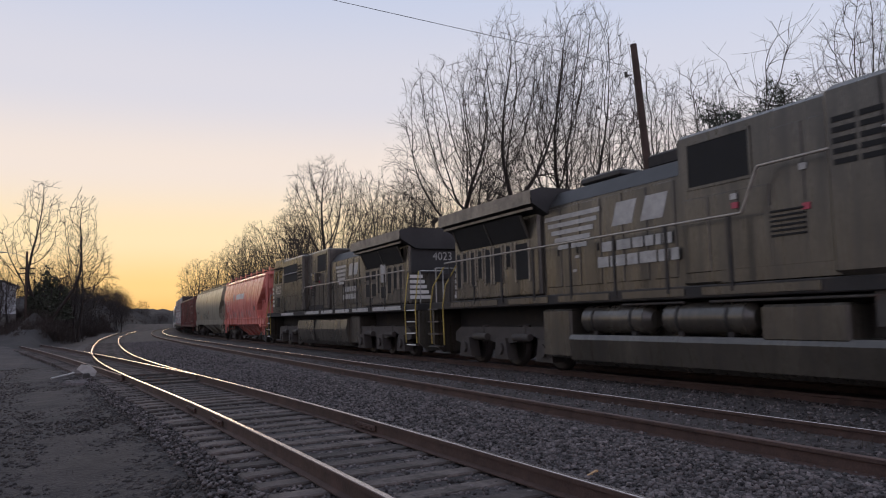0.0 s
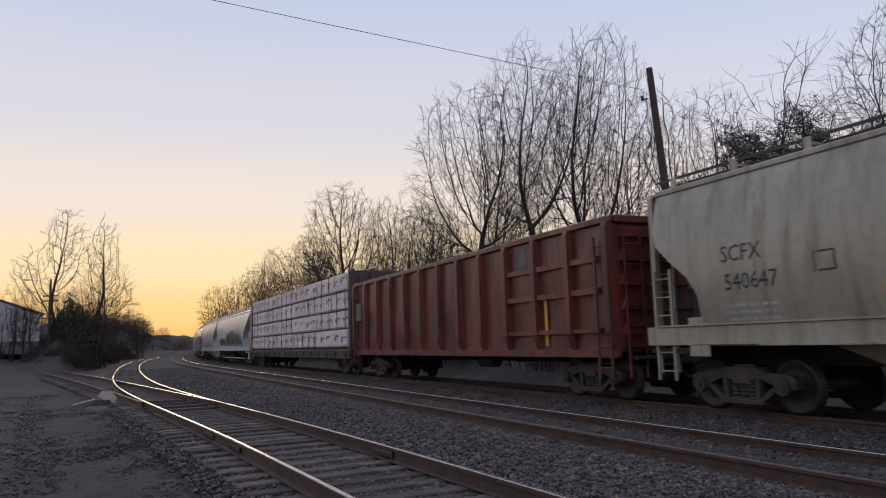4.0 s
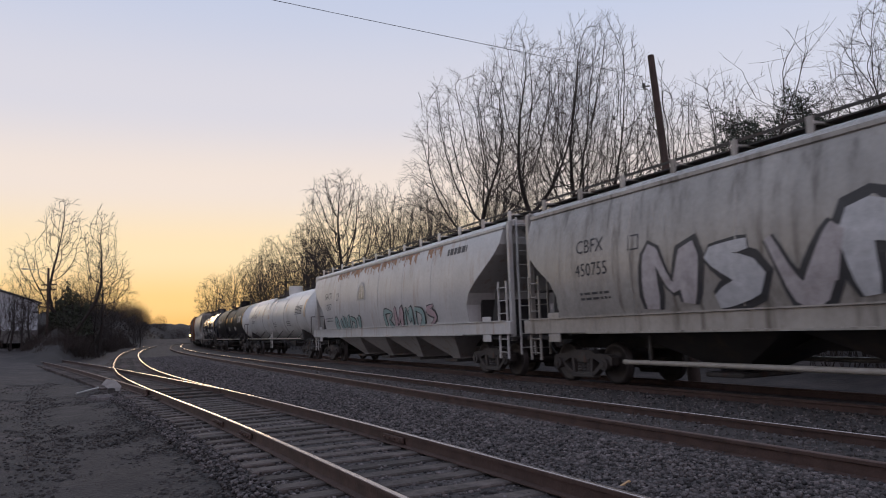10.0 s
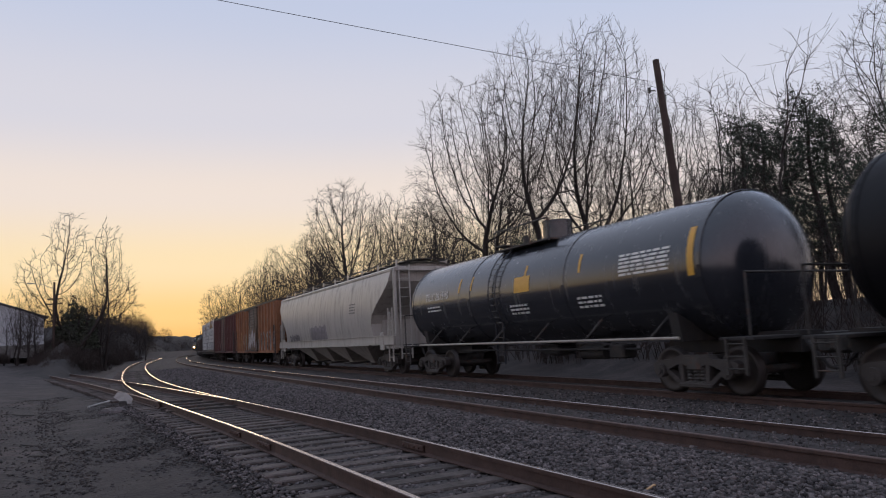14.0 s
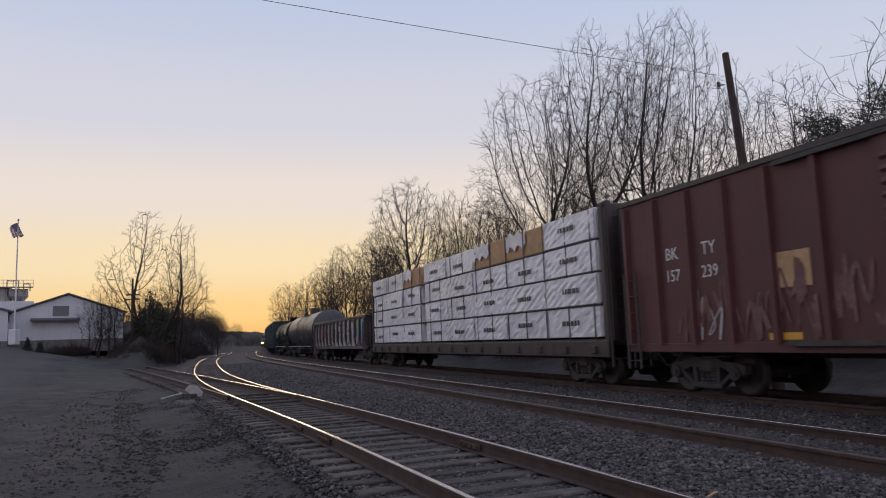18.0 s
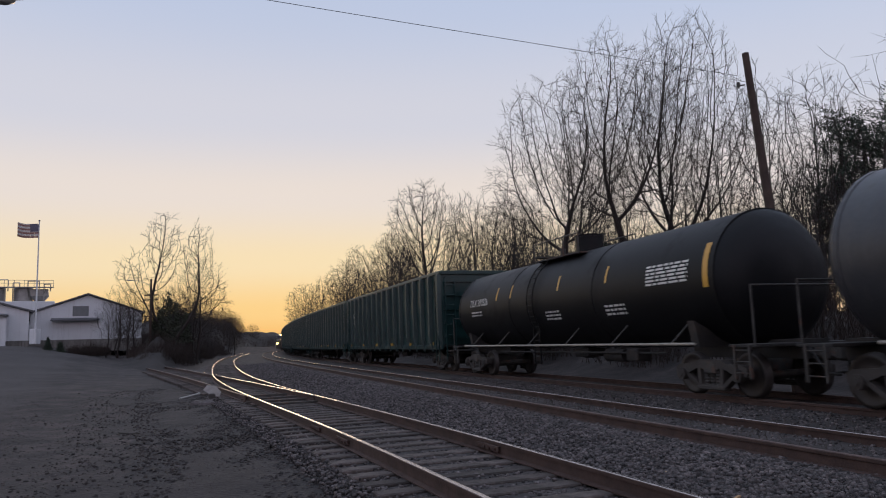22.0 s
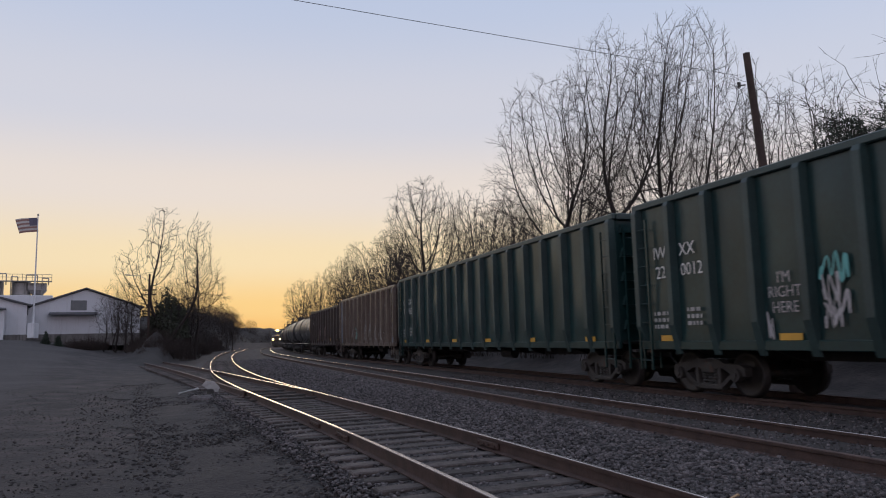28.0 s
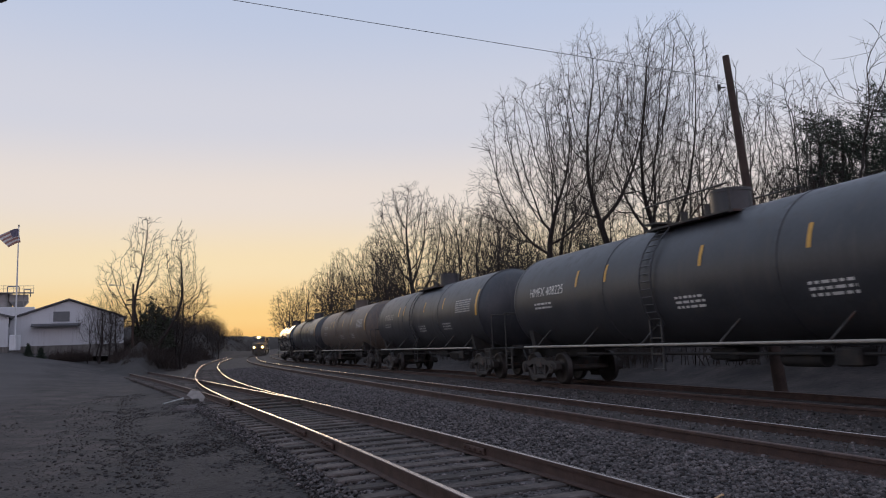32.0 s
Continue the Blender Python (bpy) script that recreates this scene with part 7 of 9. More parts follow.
def grow(seed, height, lobes, count, stems=1, fork=0.25, spread=0.2, step=0.4, kill=0.85, stiff=0.45, up=0.12, shake=0.07, tip=0.011, twigs=(2, 0.75), shell=2.4):
    """A bare tree whose limbs feel their way through a crown made of lobes (centre and half sizes as shares of the height, share of shoots).
    Gives the limbs and the twigs as lists of (p0, p1, r0, r1)."""
    rng = np.random.default_rng(seed)
    goal = []
    for cx, cy, cz, rx, ry, rz, share in lobes:
        n = int(count * share)
        d = rng.normal(0, 1, (n, 3))
        d /= np.linalg.norm(d, axis=1)[:, None]
        r = rng.uniform(0, 1, n) ** (1 / shell)
        goal.append((np.array([cx, cy, cz]) + d * r[:, None] * np.array([rx, ry, rz])) * height)
    goal = np.concatenate(goal)
    pos, par, way = [], [], []
    for k in range(stems):
        az = 2 * math.pi * (k + rng.uniform(0, 0.6)) / stems
        d = np.array([math.cos(az) * spread, math.sin(az) * spread, 1.0]) if stems > 1 else np.array([rng.normal(0, 0.04), rng.normal(0, 0.04), 1.0])
        d /= np.linalg.norm(d)
        p, last = np.array([0, 0, -0.3]), -1
        for i in range(max(2, int(fork * height * rng.uniform(0.85, 1.15) / step))):
            pos.append(p)
            par.append(last)
            way.append(d)
            last = len(pos) - 1
            d = d + rng.normal(0, 0.05, 3)
            d /= np.linalg.norm(d)
            p = p + d * step
    pos, way = np.array(pos), np.array(way)
    kids = np.zeros(len(pos), int)
    gap = np.linalg.norm(goal[:, None] - pos[None], axis=2)
    near, dist = gap.argmin(1), gap.min(1)
    for _ in range(140):
        live = dist > kill
        goal, near, dist = goal[live], near[live], dist[live]
        if not len(goal):
            break
        reach = max(4.0, dist.min() * 1.02)
        on = dist < reach
        idx = near[on]
        pull = np.zeros((len(pos), 3))
        np.add.at(pull, idx, (goal[on] - pos[idx]) / dist[on][:, None])
        u = np.unique(idx)
        u = u[kids[u] < 3]
        if not len(u):
            break
        d = pull[u] / (np.linalg.norm(pull[u], axis=1)[:, None] + 1e-9) + stiff * way[u] + np.array([0, 0, up]) + rng.normal(0, shake, (len(u), 3))
        d /= np.linalg.norm(d, axis=1)[:, None]
        fresh = pos[u] + d * step
        kids[u] += 1
        start = len(pos)
        pos, way = np.concatenate([pos, fresh]), np.concatenate([way, d])
        kids = np.concatenate([kids, np.zeros(len(u), int)])
        par.extend(u.tolist())
        gap = np.linalg.norm(goal[:, None] - fresh[None], axis=2)
        best = gap.min(1)
        nearer = best < dist
        near[nearer], dist[nearer] = start + gap.argmin(1)[nearer], best[nearer]
    # a limb is as thick as all that it carries
    n = len(pos)
    load = np.zeros(n)
    leaf = np.ones(n, bool)
    for i in range(n - 1, -1, -1):
        if load[i] == 0:
            load[i] = tip ** 2.02
        if par[i] >= 0:
            load[par[i]] += load[i]
            leaf[par[i]] = False
    rad = load ** (1 / 2.02)
    limbs = [(pos[par[i]], pos[i], min(rad[par[i]], rad[i] * 1.6), rad[i]) for i in range(n) if par[i] >= 0]
    fine = []

    def twig(p, d, length, r, deep):
        side = np.array([p[0], p[1], 0.0])
        d = d + rng.normal(0, 0.34, 3) + np.array([0, 0, 0.12]) + 0.25 * side / (np.linalg.norm(side) + 0.5)
        d /= np.linalg.norm(d)
        q = p + d * length
        fine.append((p, q, r, r * 0.6))
        if deep:
            for t in (0.45, 0.8):
                twig(p + (q - p) * t, d + rng.normal(0, 0.35, 3), length * rng.uniform(0.45, 0.7), r * 0.7, deep - 1)

    for i in range(n):
        if leaf[i]:
            for _ in range(twigs[0]):
                twig(pos[i], way[i], twigs[1] * rng.uniform(0.6, 1.3), tip * 0.8, 1)
        elif rad[i] < tip * 2.6 and rng.uniform() < 0.7:
            twig(pos[i], way[i] + rng.normal(0, 0.5, 3), twigs[1] * rng.uniform(0.6, 1.1), tip * 0.75, 1)
    return limbs, fine


def tree_meshes(name, limbs, fine):
    def chunk(segs, n):
        p0, p1, r0, r1 = (np.array([q[k] for q in segs]) for k in range(4))
        return tubes(p0, p1, r0, r1, n)
    edge = min(0.06, 0.4 * max(q[3] for q in limbs))
    stout = [q for q in limbs if q[3] > edge]
    thin = [q for q in limbs if q[3] <= edge]
    out = raw_mesh("trunk", [chunk(stout, 5)], M["bark"]), raw_mesh("crown", [chunk(thin, 3), chunk(fine, 3)], M["twig"])
    TALL[out[1].name] = float(max(q[1][2] for q in fine))
    return out


TALL = {}


def tree(label, meshes, x, y, scale, turn, group, z=None, wide=1.0, name="bare_tree"):
    z = float(lie(x, y)) - 0.1 if z is None else z
    scale = (scale - z) / TALL[meshes[1].name]           # scale comes in as the height of the top over the rails
    t = thing(name, label, "tree", group)
    t.matrix_basis = pose(x, y, z, 0, 0, turn) @ Matrix.Diagonal((scale * wide, scale * wide, scale, 1))
    part("trunk", meshes[0], None, t)
    part("crown", meshes[1], None, t)
    return t


DENSE = dict(step=0.29, kill=0.44, stiff=0.55, shake=0.05, up=0.2)
BIG = [tree_meshes("big", *grow(11, 16, [(0, 0, 0.7, 0.24, 0.24, 0.3, 0.5), (-0.14, 0.04, 0.5, 0.14, 0.16, 0.2, 0.2), (0.13, -0.06, 0.54, 0.14, 0.14, 0.24, 0.3)], 3000, 1, 0.28, tip=0.0095, twigs=(2, 0.62), **DENSE)),
       tree_meshes("big", *grow(12, 16, [(-0.07, 0, 0.72, 0.17, 0.2, 0.28, 0.45), (0.11, 0.03, 0.68, 0.13, 0.15, 0.3, 0.35), (-0.16, 0.0, 0.5, 0.12, 0.14, 0.17, 0.2)], 3000, 3, 0.22, 0.16, tip=0.0095, twigs=(2, 0.62), **DENSE)),
       tree_meshes("big", *grow(13, 16, [(0, 0, 0.72, 0.19, 0.2, 0.28, 0.55), (0.12, 0, 0.55, 0.13, 0.14, 0.22, 0.25), (-0.12, 0.05, 0.5, 0.12, 0.14, 0.18, 0.2)], 3000, 1, 0.33, tip=0.0095, twigs=(2, 0.62), **DENSE)),
       tree_meshes("mid", *grow(14, 16, [(0, 0, 0.66, 0.26, 0.26, 0.34, 0.5), (0.2, 0, 0.48, 0.17, 0.2, 0.24, 0.25), (-0.2, 0.05, 0.46, 0.18, 0.18, 0.24, 0.25)], 2300, 1, 0.2, tip=0.015, twigs=(2, 0.7), **DENSE)),
       tree_meshes("mid", *grow(15, 16, [(0.05, 0, 0.68, 0.2, 0.22, 0.32, 0.55), (-0.16, 0, 0.5, 0.16, 0.18, 0.24, 0.25), (0.18, 0.05, 0.44, 0.14, 0.16, 0.2, 0.2)], 2200, 2, 0.2, 0.12, tip=0.015, twigs=(2, 0.7), **DENSE))]
YOUNG = [tree_meshes("young", *grow(21, 12, [(0, 0, 0.64, 0.12, 0.12, 0.36, 0.7), (0.05, 0.03, 0.45, 0.12, 0.12, 0.2, 0.3)], 720, 1, 0.22, step=0.3, kill=0.42, up=0.3, tip=0.0095, twigs=(2, 0.6))),
         tree_meshes("young", *grow(22, 12, [(0, 0, 0.66, 0.15, 0.15, 0.34, 0.7), (-0.06, 0.03, 0.42, 0.15, 0.14, 0.2, 0.3)], 800, 3, 0.2, 0.16, step=0.3, kill=0.42, up=0.25, tip=0.0095, twigs=(2, 0.6))),
         tree_meshes("oak", *grow(23, 12, [(-0.05, 0, 0.78, 0.2, 0.2, 0.22, 0.6), (0.1, 0, 0.6, 0.16, 0.16, 0.2, 0.4)], 120, 1, 0.36, step=0.36, kill=0.8, stiff=0.7, up=0.2, shake=0.12, tip=0.012, twigs=(1, 1.0))),
         tree_meshes("fan", *grow(24, 12, [(-0.05, 0, 0.72, 0.13, 0.13, 0.27, 0.36), (0.19, 0, 0.64, 0.11, 0.12, 0.27, 0.26), (-0.26, 0, 0.56, 0.12, 0.1, 0.16, 0.14), (0.28, 0, 0.4, 0.12, 0.12, 0.2, 0.12), (-0.18, 0, 0.35, 0.14, 0.14, 0.15, 0.12)], 1500, 6, 0.14, 0.26, step=0.28, kill=0.42, up=0.12, tip=0.013, twigs=(2, 0.5)))]
WOOD = "bare trees along the track"
# x, y, top over the rails, variant, turn, width
for i, (x, y, top, k, turn, wide) in enumerate((
        (2.2, 44.0, 17.8, 0, 10, 1.08), (6.6, 43.0, 20.0, 1, 5, 1.0), (10.2, 45.0, 21.7, 2, 0, 1.0), (8.4, 47.0, 18.6, 1, 150, 0.8), (4.6, 49.0, 16.0, 2, 80, 0.9), (24.4, 36.0, 18.6, 0, 150, 1.0), (29.5, 38.0, 20.5, 2, 20, 1.0),
        (-2.0, 54.0, 12.4, 4, 40, 0.9), (-11.4, 80.0, 19.9, 3, 0, 0.95), (-5.9, 77.0, 17.6, 4, 120, 0.8), (-1.0, 66.0, 14.5, 3, 90, 0.9),
        (-17.9, 95.0, 16.6, 3, 60, 0.85), (-23.6, 103.0, 15.8, 4, 200, 1.0), (-30.0, 117.0, 15.4, 3, 280, 1.0), (-38.6, 135.0, 15.2, 4, 330, 1.1),
        (-10.0, 64.0, 11.0, 4, 250, 1.0), (-20.5, 88.0, 11.0, 3, 20, 1.0), (0.5, 58.0, 12.0, 3, 160, 0.9), (5.0, 60.0, 14.0, 4, 10, 1.0), (-15.0, 86.0, 13.0, 4, 300, 1.0), (-48.0, 152.0, 15.0, 3, 100, 1.1))):
    tree("tall bare deciduous tree with a fan of fine branches" if top > 15 else "bare deciduous tree on the wooded bank", BIG[k], x, y, top, turn, WOOD, wide=wide)
for x, y, top, k, turn in ((11.2, 34.5, 14.2, 0, 0), (12.6, 30.6, 11.4, 0, 40), (13.4, 34.0, 13.6, 1, 90), (19.8, 38.5, 14.4, 1, 150), (15.4, 31.0, 13.6, 2, 60), (12.3, 36.5, 13.6, 1, 30), (26.5, 33.0, 15.5, 0, 10), (9.6, 38.0, 13.0, 0, 120),
                           (16.4, 36.2, 12.0, 1, 210), (18.3, 33.0, 13.0, 2, 160), (19.5, 31.0, 10.5, 0, 260), (10.6, 40.0, 14.0, 1, 300), (23.0, 30.0, 13.2, 2, 20), (5.4, 39.0, 11.0, 1, 120), (1.0, 41.0, 10.5, 0, 80), (8.0, 36.0, 10.5, 1, 10)):
    tree("young bare tree with long upright shoots" if k < 2 else "crooked bare oak with few long limbs", YOUNG[k], x, y, top, turn, WOOD, wide=1.1)
rg = random.Random(41)
for i in range(96):                        # thicket behind the train
    p = MAIN2.aside(rg.uniform(11.5, 22)).at(rg.uniform(10, 95))
    tree("spindly bare sapling in the trackside thicket", YOUNG[i % 2], p[0], p[1], rg.uniform(5.5, 10.0), rg.uniform(0, 360), WOOD, wide=1.5)
for i in range(20):                        # wood further back
    p = MAIN2.aside(rg.uniform(22, 44)).at(rg.uniform(35, 190))
    tree("bare tree in the wood behind the track", BIG[3 + i % 2], p[0], p[1], rg.uniform(9.5, 12.5), rg.uniform(0, 360), WOOD, wide=1.0)
# clump beyond the turnout
tree("bare multi-stemmed tree against the sunset", YOUNG[3], -36.9, 71.0, 15.7, 0, WOOD, wide=1.0)
tree("bare multi-stemmed tree against the sunset", YOUNG[1], -35.0, 73.5, 11.6, 190, WOOD, wide=1.5)
for x, y, top, k in ((-40.4, 70.5, 8.4, 1), (-41.9, 70.0, 7.2, 0), (-43.2, 70.0, 6.4, 1), (-39.0, 72.5, 9.2, 0), (-36.0, 75.0, 9.6, 0), (-37.6, 74.5, 9.0, 1), (-38.6, 77.0, 8.6, 1)):
    tree("small bare tree in the brush", YOUNG[k], x, y, top, x * 53 % 360, WOOD, wide=1.5)
for x, y, top, k in ((-41.4, 102, 7.0, 0), (-49.8, 131, 7.5, 1), (-38.0, 87, 7.0, 1), (-45.5, 112, 6.5, 0), (-36.2, 80, 6.5, 1), (-39.5, 94, 7.2, 0), (-52, 120, 7.5, 1), (-57, 145, 8.5, 0), (-66, 170, 10, 1), (-62, 158, 9, 0), (-34.8, 77, 6.4, 0), (-37, 90, 6, 1), (-43, 105, 6.2, 1)):
    tree("thin bare sapling on the brushy bank", YOUNG[k], x - 5.5, y, top, x * 37 % 360, WOOD, wide=1.6)

rt = random.Random(73)
for i in range(18):                        # ragged line of small trees on the bank, falling towards the bend
    q = rt.uniform(0, 1)
    p, h_ = YARD1.at(74 + 80 * q), YARD1.yaw(74 + 80 * q)
    off = rt.uniform(4.6, 11.0)
    tree("small bare tree on the brushy bank", YOUNG[i % 2], p[0] - math.sin(h_) * off, p[1] + math.cos(h_) * off, 7.4 + 1.6 * q + rt.uniform(-1.6, 0.9), rt.uniform(0, 360), WOOD, wide=1.7)

for i in range(26):                        # and round the far bend
    q = rt.uniform(0, 1)
    p, h_ = MAIN2.at(140 + 110 * q), MAIN2.yaw(140 + 110 * q)
    off = rt.uniform(10.0, 26.0)
    tree("bare tree on the bank round the far bend", BIG[3 + i % 2], p[0] - math.sin(h_) * off, p[1] + math.cos(h_) * off, rt.uniform(8.5, 12.5), rt.uniform(0, 360), WOOD, wide=1.2)

ivy = Shape()
rng = random.Random(8)
STEMS = [(-36.9, 70.9, 5.2, 0.5), (-36.2, 71.1, 4.0, 0.4), (-37.7, 70.8, 3.6, 0.45), (-35.3, 71.3, 3.0, 0.5), (-38.4, 70.7, 2.2, 0.5)]
for i in range(3000):
    sx_, sy2, tall, thick_ = STEMS[i % 5]
    a, z = rng.uniform(0, 2 * math.pi), rng.uniform(0, 1) ** 1.3 * tall
    r = thick_ * (1.05 - 0.6 * z / tall) * rng.uniform(0.2, 1.3)
    x, y = sx_ + r * math.cos(a), sy2 + r * math.sin(a)
    q = rng.uniform(0.1, 0.2)
    d1, d2 = Vector((rng.uniform(-1, 1), rng.uniform(-1, 1), rng.uniform(-1, 1))).normalized() * q, Vector((rng.uniform(-1, 1), rng.uniform(-1, 1), rng.uniform(-1, 1))).normalized() * q
    p = Vector((x, y, 2.0 + z))
    ivy.add([tuple(p), tuple(p + d1), tuple(p + d1 + d2), tuple(p + d2)], [(0, 1, 2, 3)])
tagged(part("ivy", ivy, M["ivy"]), "dark ivy smothering the bare tree's stems", "ivy", kind="stuff")


def pine_meshes(seed, height):
    rng = np.random.default_rng(seed)
    p0, p1, r0, r1 = [], [], [], []
    n = 7
    pts = [np.array([0, 0, -0.3])]
    for i in range(n):
        pts.append(pts[-1] + np.array([rng.normal(0, 0.12), rng.normal(0, 0.12), height / n]))
        p0.append(pts[-2]); p1.append(pts[-1]); r0.append(0.2 * (1 - i / n) + 0.03); r1.append(0.2 * (1 - (i + 1) / n) + 0.03)
    trunk = tubes(p0, p1, r0, r1, 6)
    b0, b1, br, needles = [], [], [], []
    for i in range(46):
        t = 0.25 + 0.75 * i / 46
        k = t * n
        base = pts[int(min(k, n - 1))] + (pts[min(int(k) + 1, n)] - pts[int(min(k, n - 1))]) * (k - int(k))
        az = rng.uniform(0, 2 * math.pi)
        ln = height * 0.26 * (1.15 - 0.85 * t) * rng.uniform(0.6, 1.2)
        d = np.array([math.cos(az), math.sin(az), rng.uniform(-0.1, 0.35)])
        end = base + d * ln
        b0.append(base); b1.append(end); br.append(0.03)
        for c in range(11):
            q = base + d * ln * rng.uniform(0.3, 1.1) + rng.normal(0, 0.3, 3)
            for _ in range(11):
                e = rng.normal(0, 1, 3)
                e /= np.linalg.norm(e)
                needles.append((q + rng.normal(0, 0.12, 3), e * rng.uniform(0.12, 0.26)))
    br = np.array(br)
    q = np.array([a for a, _ in needles])
    e = np.array([b for _, b in needles])
    s = np.cross(e, rng.normal(0, 1, e.shape))
    s = s / (np.linalg.norm(s, axis=1)[:, None] + 1e-9) * 0.022
    v = np.stack([q - s, q + s, q + e + s * 0.4, q + e - s * 0.4], 1).reshape(-1, 3)
    f = np.arange(len(q))[:, None] * 4 + np.array([[0, 1, 2, 3]])
    out = raw_mesh("trunk", [trunk, tubes(b0, b1, br, br * 0.4, 6)[0:2]], M["bark"]), raw_mesh("crown", [(v, f)], M["needles"])
    TALL[out[1].name] = float(v[:, 2].max())
    return out


PINES = [pine_meshes(5, 10.0), pine_meshes(6, 10.0)]
for x, y, top, k, turn in ((13.5, 32.0, 11.2, 0, 0), (17.2, 32.0, 12.2, 1, 70), (15.4, 33.0, 11.4, 1, 40), (19.0, 30.0, 11.0, 0, 140), (12.6, 33.0, 7.6, 1, 200), (22.5, 29.5, 9.8, 1, 290), (6.5, 38.0, 6.5, 0, 30), (15.9, 26.8, 7.6, 1, 110), (18.4, 27.0, 8.4, 0, 250), (25.8, 33.0, 11, 1, 20), (10.6, 33.5, 6.0, 0, 90), (13.2, 27.5, 6.4, 0, 330), (21.0, 26.5, 8.6, 1, 160), (24.0, 27.0, 9.5, 0, 60), (4.2, 36.5, 6.4, 1, 10), (16.6, 34.6, 11.5, 0, 15), (19.6, 35.2, 12.0, 1, 75), (23.0, 33.5, 12.5, 0, 130), (14.6, 35.2, 9.0, 1, 300), (7.6, 40.0, 7.0, 1, 45), (2.4, 43.0, 6.0, 0, 200)):
    tree("dark green pine among the bare trees", PINES[k], x, y, top, turn, "pines behind the train", name="pine_tree")


def brush_chunks(spots, seed):
    rng = np.random.default_rng(seed)
    out = []
    for x, y, h, n, w in spots:
        z = float(lie(x, y)) - 0.05
        az, k = rng.uniform(0, 2 * math.pi, n), rng.uniform(0, 1, n) ** 0.5
        base = np.stack([x + w * k * np.cos(az), y + w * k * np.sin(az), np.full(n, z)], 1)
        hh = h * rng.uniform(0.35, 1.0, n) * (1 - 0.35 * k)
        d = np.stack([rng.normal(0, 0.28, n), rng.normal(0, 0.28, n), np.ones(n)], 1)
        mid = base + d * (hh * 0.55)[:, None]
        out.append(tubes(base, mid, np.full(n, 0.014), np.full(n, 0.01), 3))
        for _ in range(4):
            t = rng.uniform(0.3, 1.0, n)[:, None]
            a = base + (mid - base) * t
            e = a + (np.stack([rng.normal(0, 0.45, n), rng.normal(0, 0.45, n), rng.uniform(0.3, 1.1, n)], 1)) * (hh * 0.42)[:, None]
            out.append(tubes(a, e, np.full(n, 0.009), np.full(n, 0.005), 3))
    return out


rng = random.Random(17)
spots = []
for i in range(230):                       # bank behind the train
    s = rng.uniform(4, 150) if i < 180 else rng.uniform(100, 210)
    p = MAIN2.aside(rng.uniform(11.0, 20.0)).at(s) if i % 3 else MAIN2.aside(rng.uniform(9.8, 12)).at(s)
    spots.append((p[0], p[1], rng.uniform(1.6, 4.2) * (1 + s / 250), 76, rng.uniform(1.0, 2.2) * (1 + s / 120)))
tagged(part("brush_bank_right", raw_mesh("brush", brush_chunks(spots, 3), M["brush"])), "tangled brown winter brush on the bank behind the train", "brush", kind="stuff")
spots = []
for i in range(110):                       # brushy bank left of the yard track
    s = 60 + 96 * rng.uniform(0, 1) ** 1.2
    p = YARD1.aside(-rng.uniform(4.2, 8.5 + s * 0.05)).at(min(s, 155))
    if p[0] > -0.57 * p[1]:
        spots.append((p[0], p[1], rng.uniform(0.9, 2.2), 110, rng.uniform(1.0, 2.2)))
for x, y, h, w in ((-43.9, 68.2, 2.1, 2.0),):
    spots += [(x, y, h, 600, w)]
tagged(part("brush_bank_left", raw_mesh("brush", brush_chunks(spots, 4), M["brush"])), "low dark brown brush beside the yard track", "brush", kind="stuff")

rows = []
rm = random.Random(12)
for s_ in np.arange(34, 157, 1.5):
    p, h = YARD1.at(s_), YARD1.yaw(s_)
    grow_in = min(1.0, (s_ - 34) / 14)
    k = 0.55 + 0.25 * math.sin(s_ * 0.21 + 1) + 0.12 * math.sin(s_ * 0.9)
    row = []
    for off, z in ((3.6, -0.45), (4.6, 0.9), (5.8, 1.9), (7.4, 2.5), (9.5, 2.6), (12, 2.0), (15, -0.45)):
        off = off * (1 + 0.002 * s_) + rm.uniform(-0.25, 0.25)
        x, y = p[0] - math.sin(h) * off, p[1] + math.cos(h) * off
        row.append((x, y, float(lie(x, y)) + (z + 0.45) * grow_in * float(smooth(-0.58, -0.51, x / max(y, 1)) * smooth(44, 60, y)) * (0.75 + k * 0.5 + rm.uniform(-0.12, 0.12)) - 0.1))
    rows.append(row)
# mound surface coloured near-black for the shade among its brush
tagged(part("brush_mound", Shape().grid(rows), M["litter"]), "brown overgrown mound beside the yard track", "mound", kind="structure")
spots = []
for i in range(200):
    s_ = 56 + 100 * rng.uniform(0, 1) ** 1.1
    p, h = YARD1.at(s_), YARD1.yaw(s_)
    off = rng.uniform(4.0, 13.0)
    x, y = p[0] - math.sin(h) * off, p[1] + math.cos(h) * off
    if x > -0.56 * y and y > 58:
        spots.append((x, y, rng.uniform(2.4, 4.6), 90, rng.uniform(0.8, 1.8)))
rows = []
for s_ in np.arange(132, 330, 4.0):        # the bank goes on round the far bend
    p, h = MAIN2.at(s_), MAIN2.yaw(s_)
    row = []
    for off, z in ((9, -0.6), (11, 1.6), (14, 3.2), (19, 3.8), (26, 3.0), (34, -0.6)):
        x, y = p[0] - math.sin(h) * off, p[1] + math.cos(h) * off
        row.append((x, y, float(lie(x, y)) + (z + 0.5) * min(1.0, (s_ - 128) / 20) * (0.85 + 0.3 * rm.uniform(0, 1)) - 0.1))
    rows.append(row)
# same colour with the brush's shade painted in
tagged(part("brush_mound_far", Shape().grid(rows), M["litter"]), "dark overgrown bank round the far bend", "mound", kind="structure")
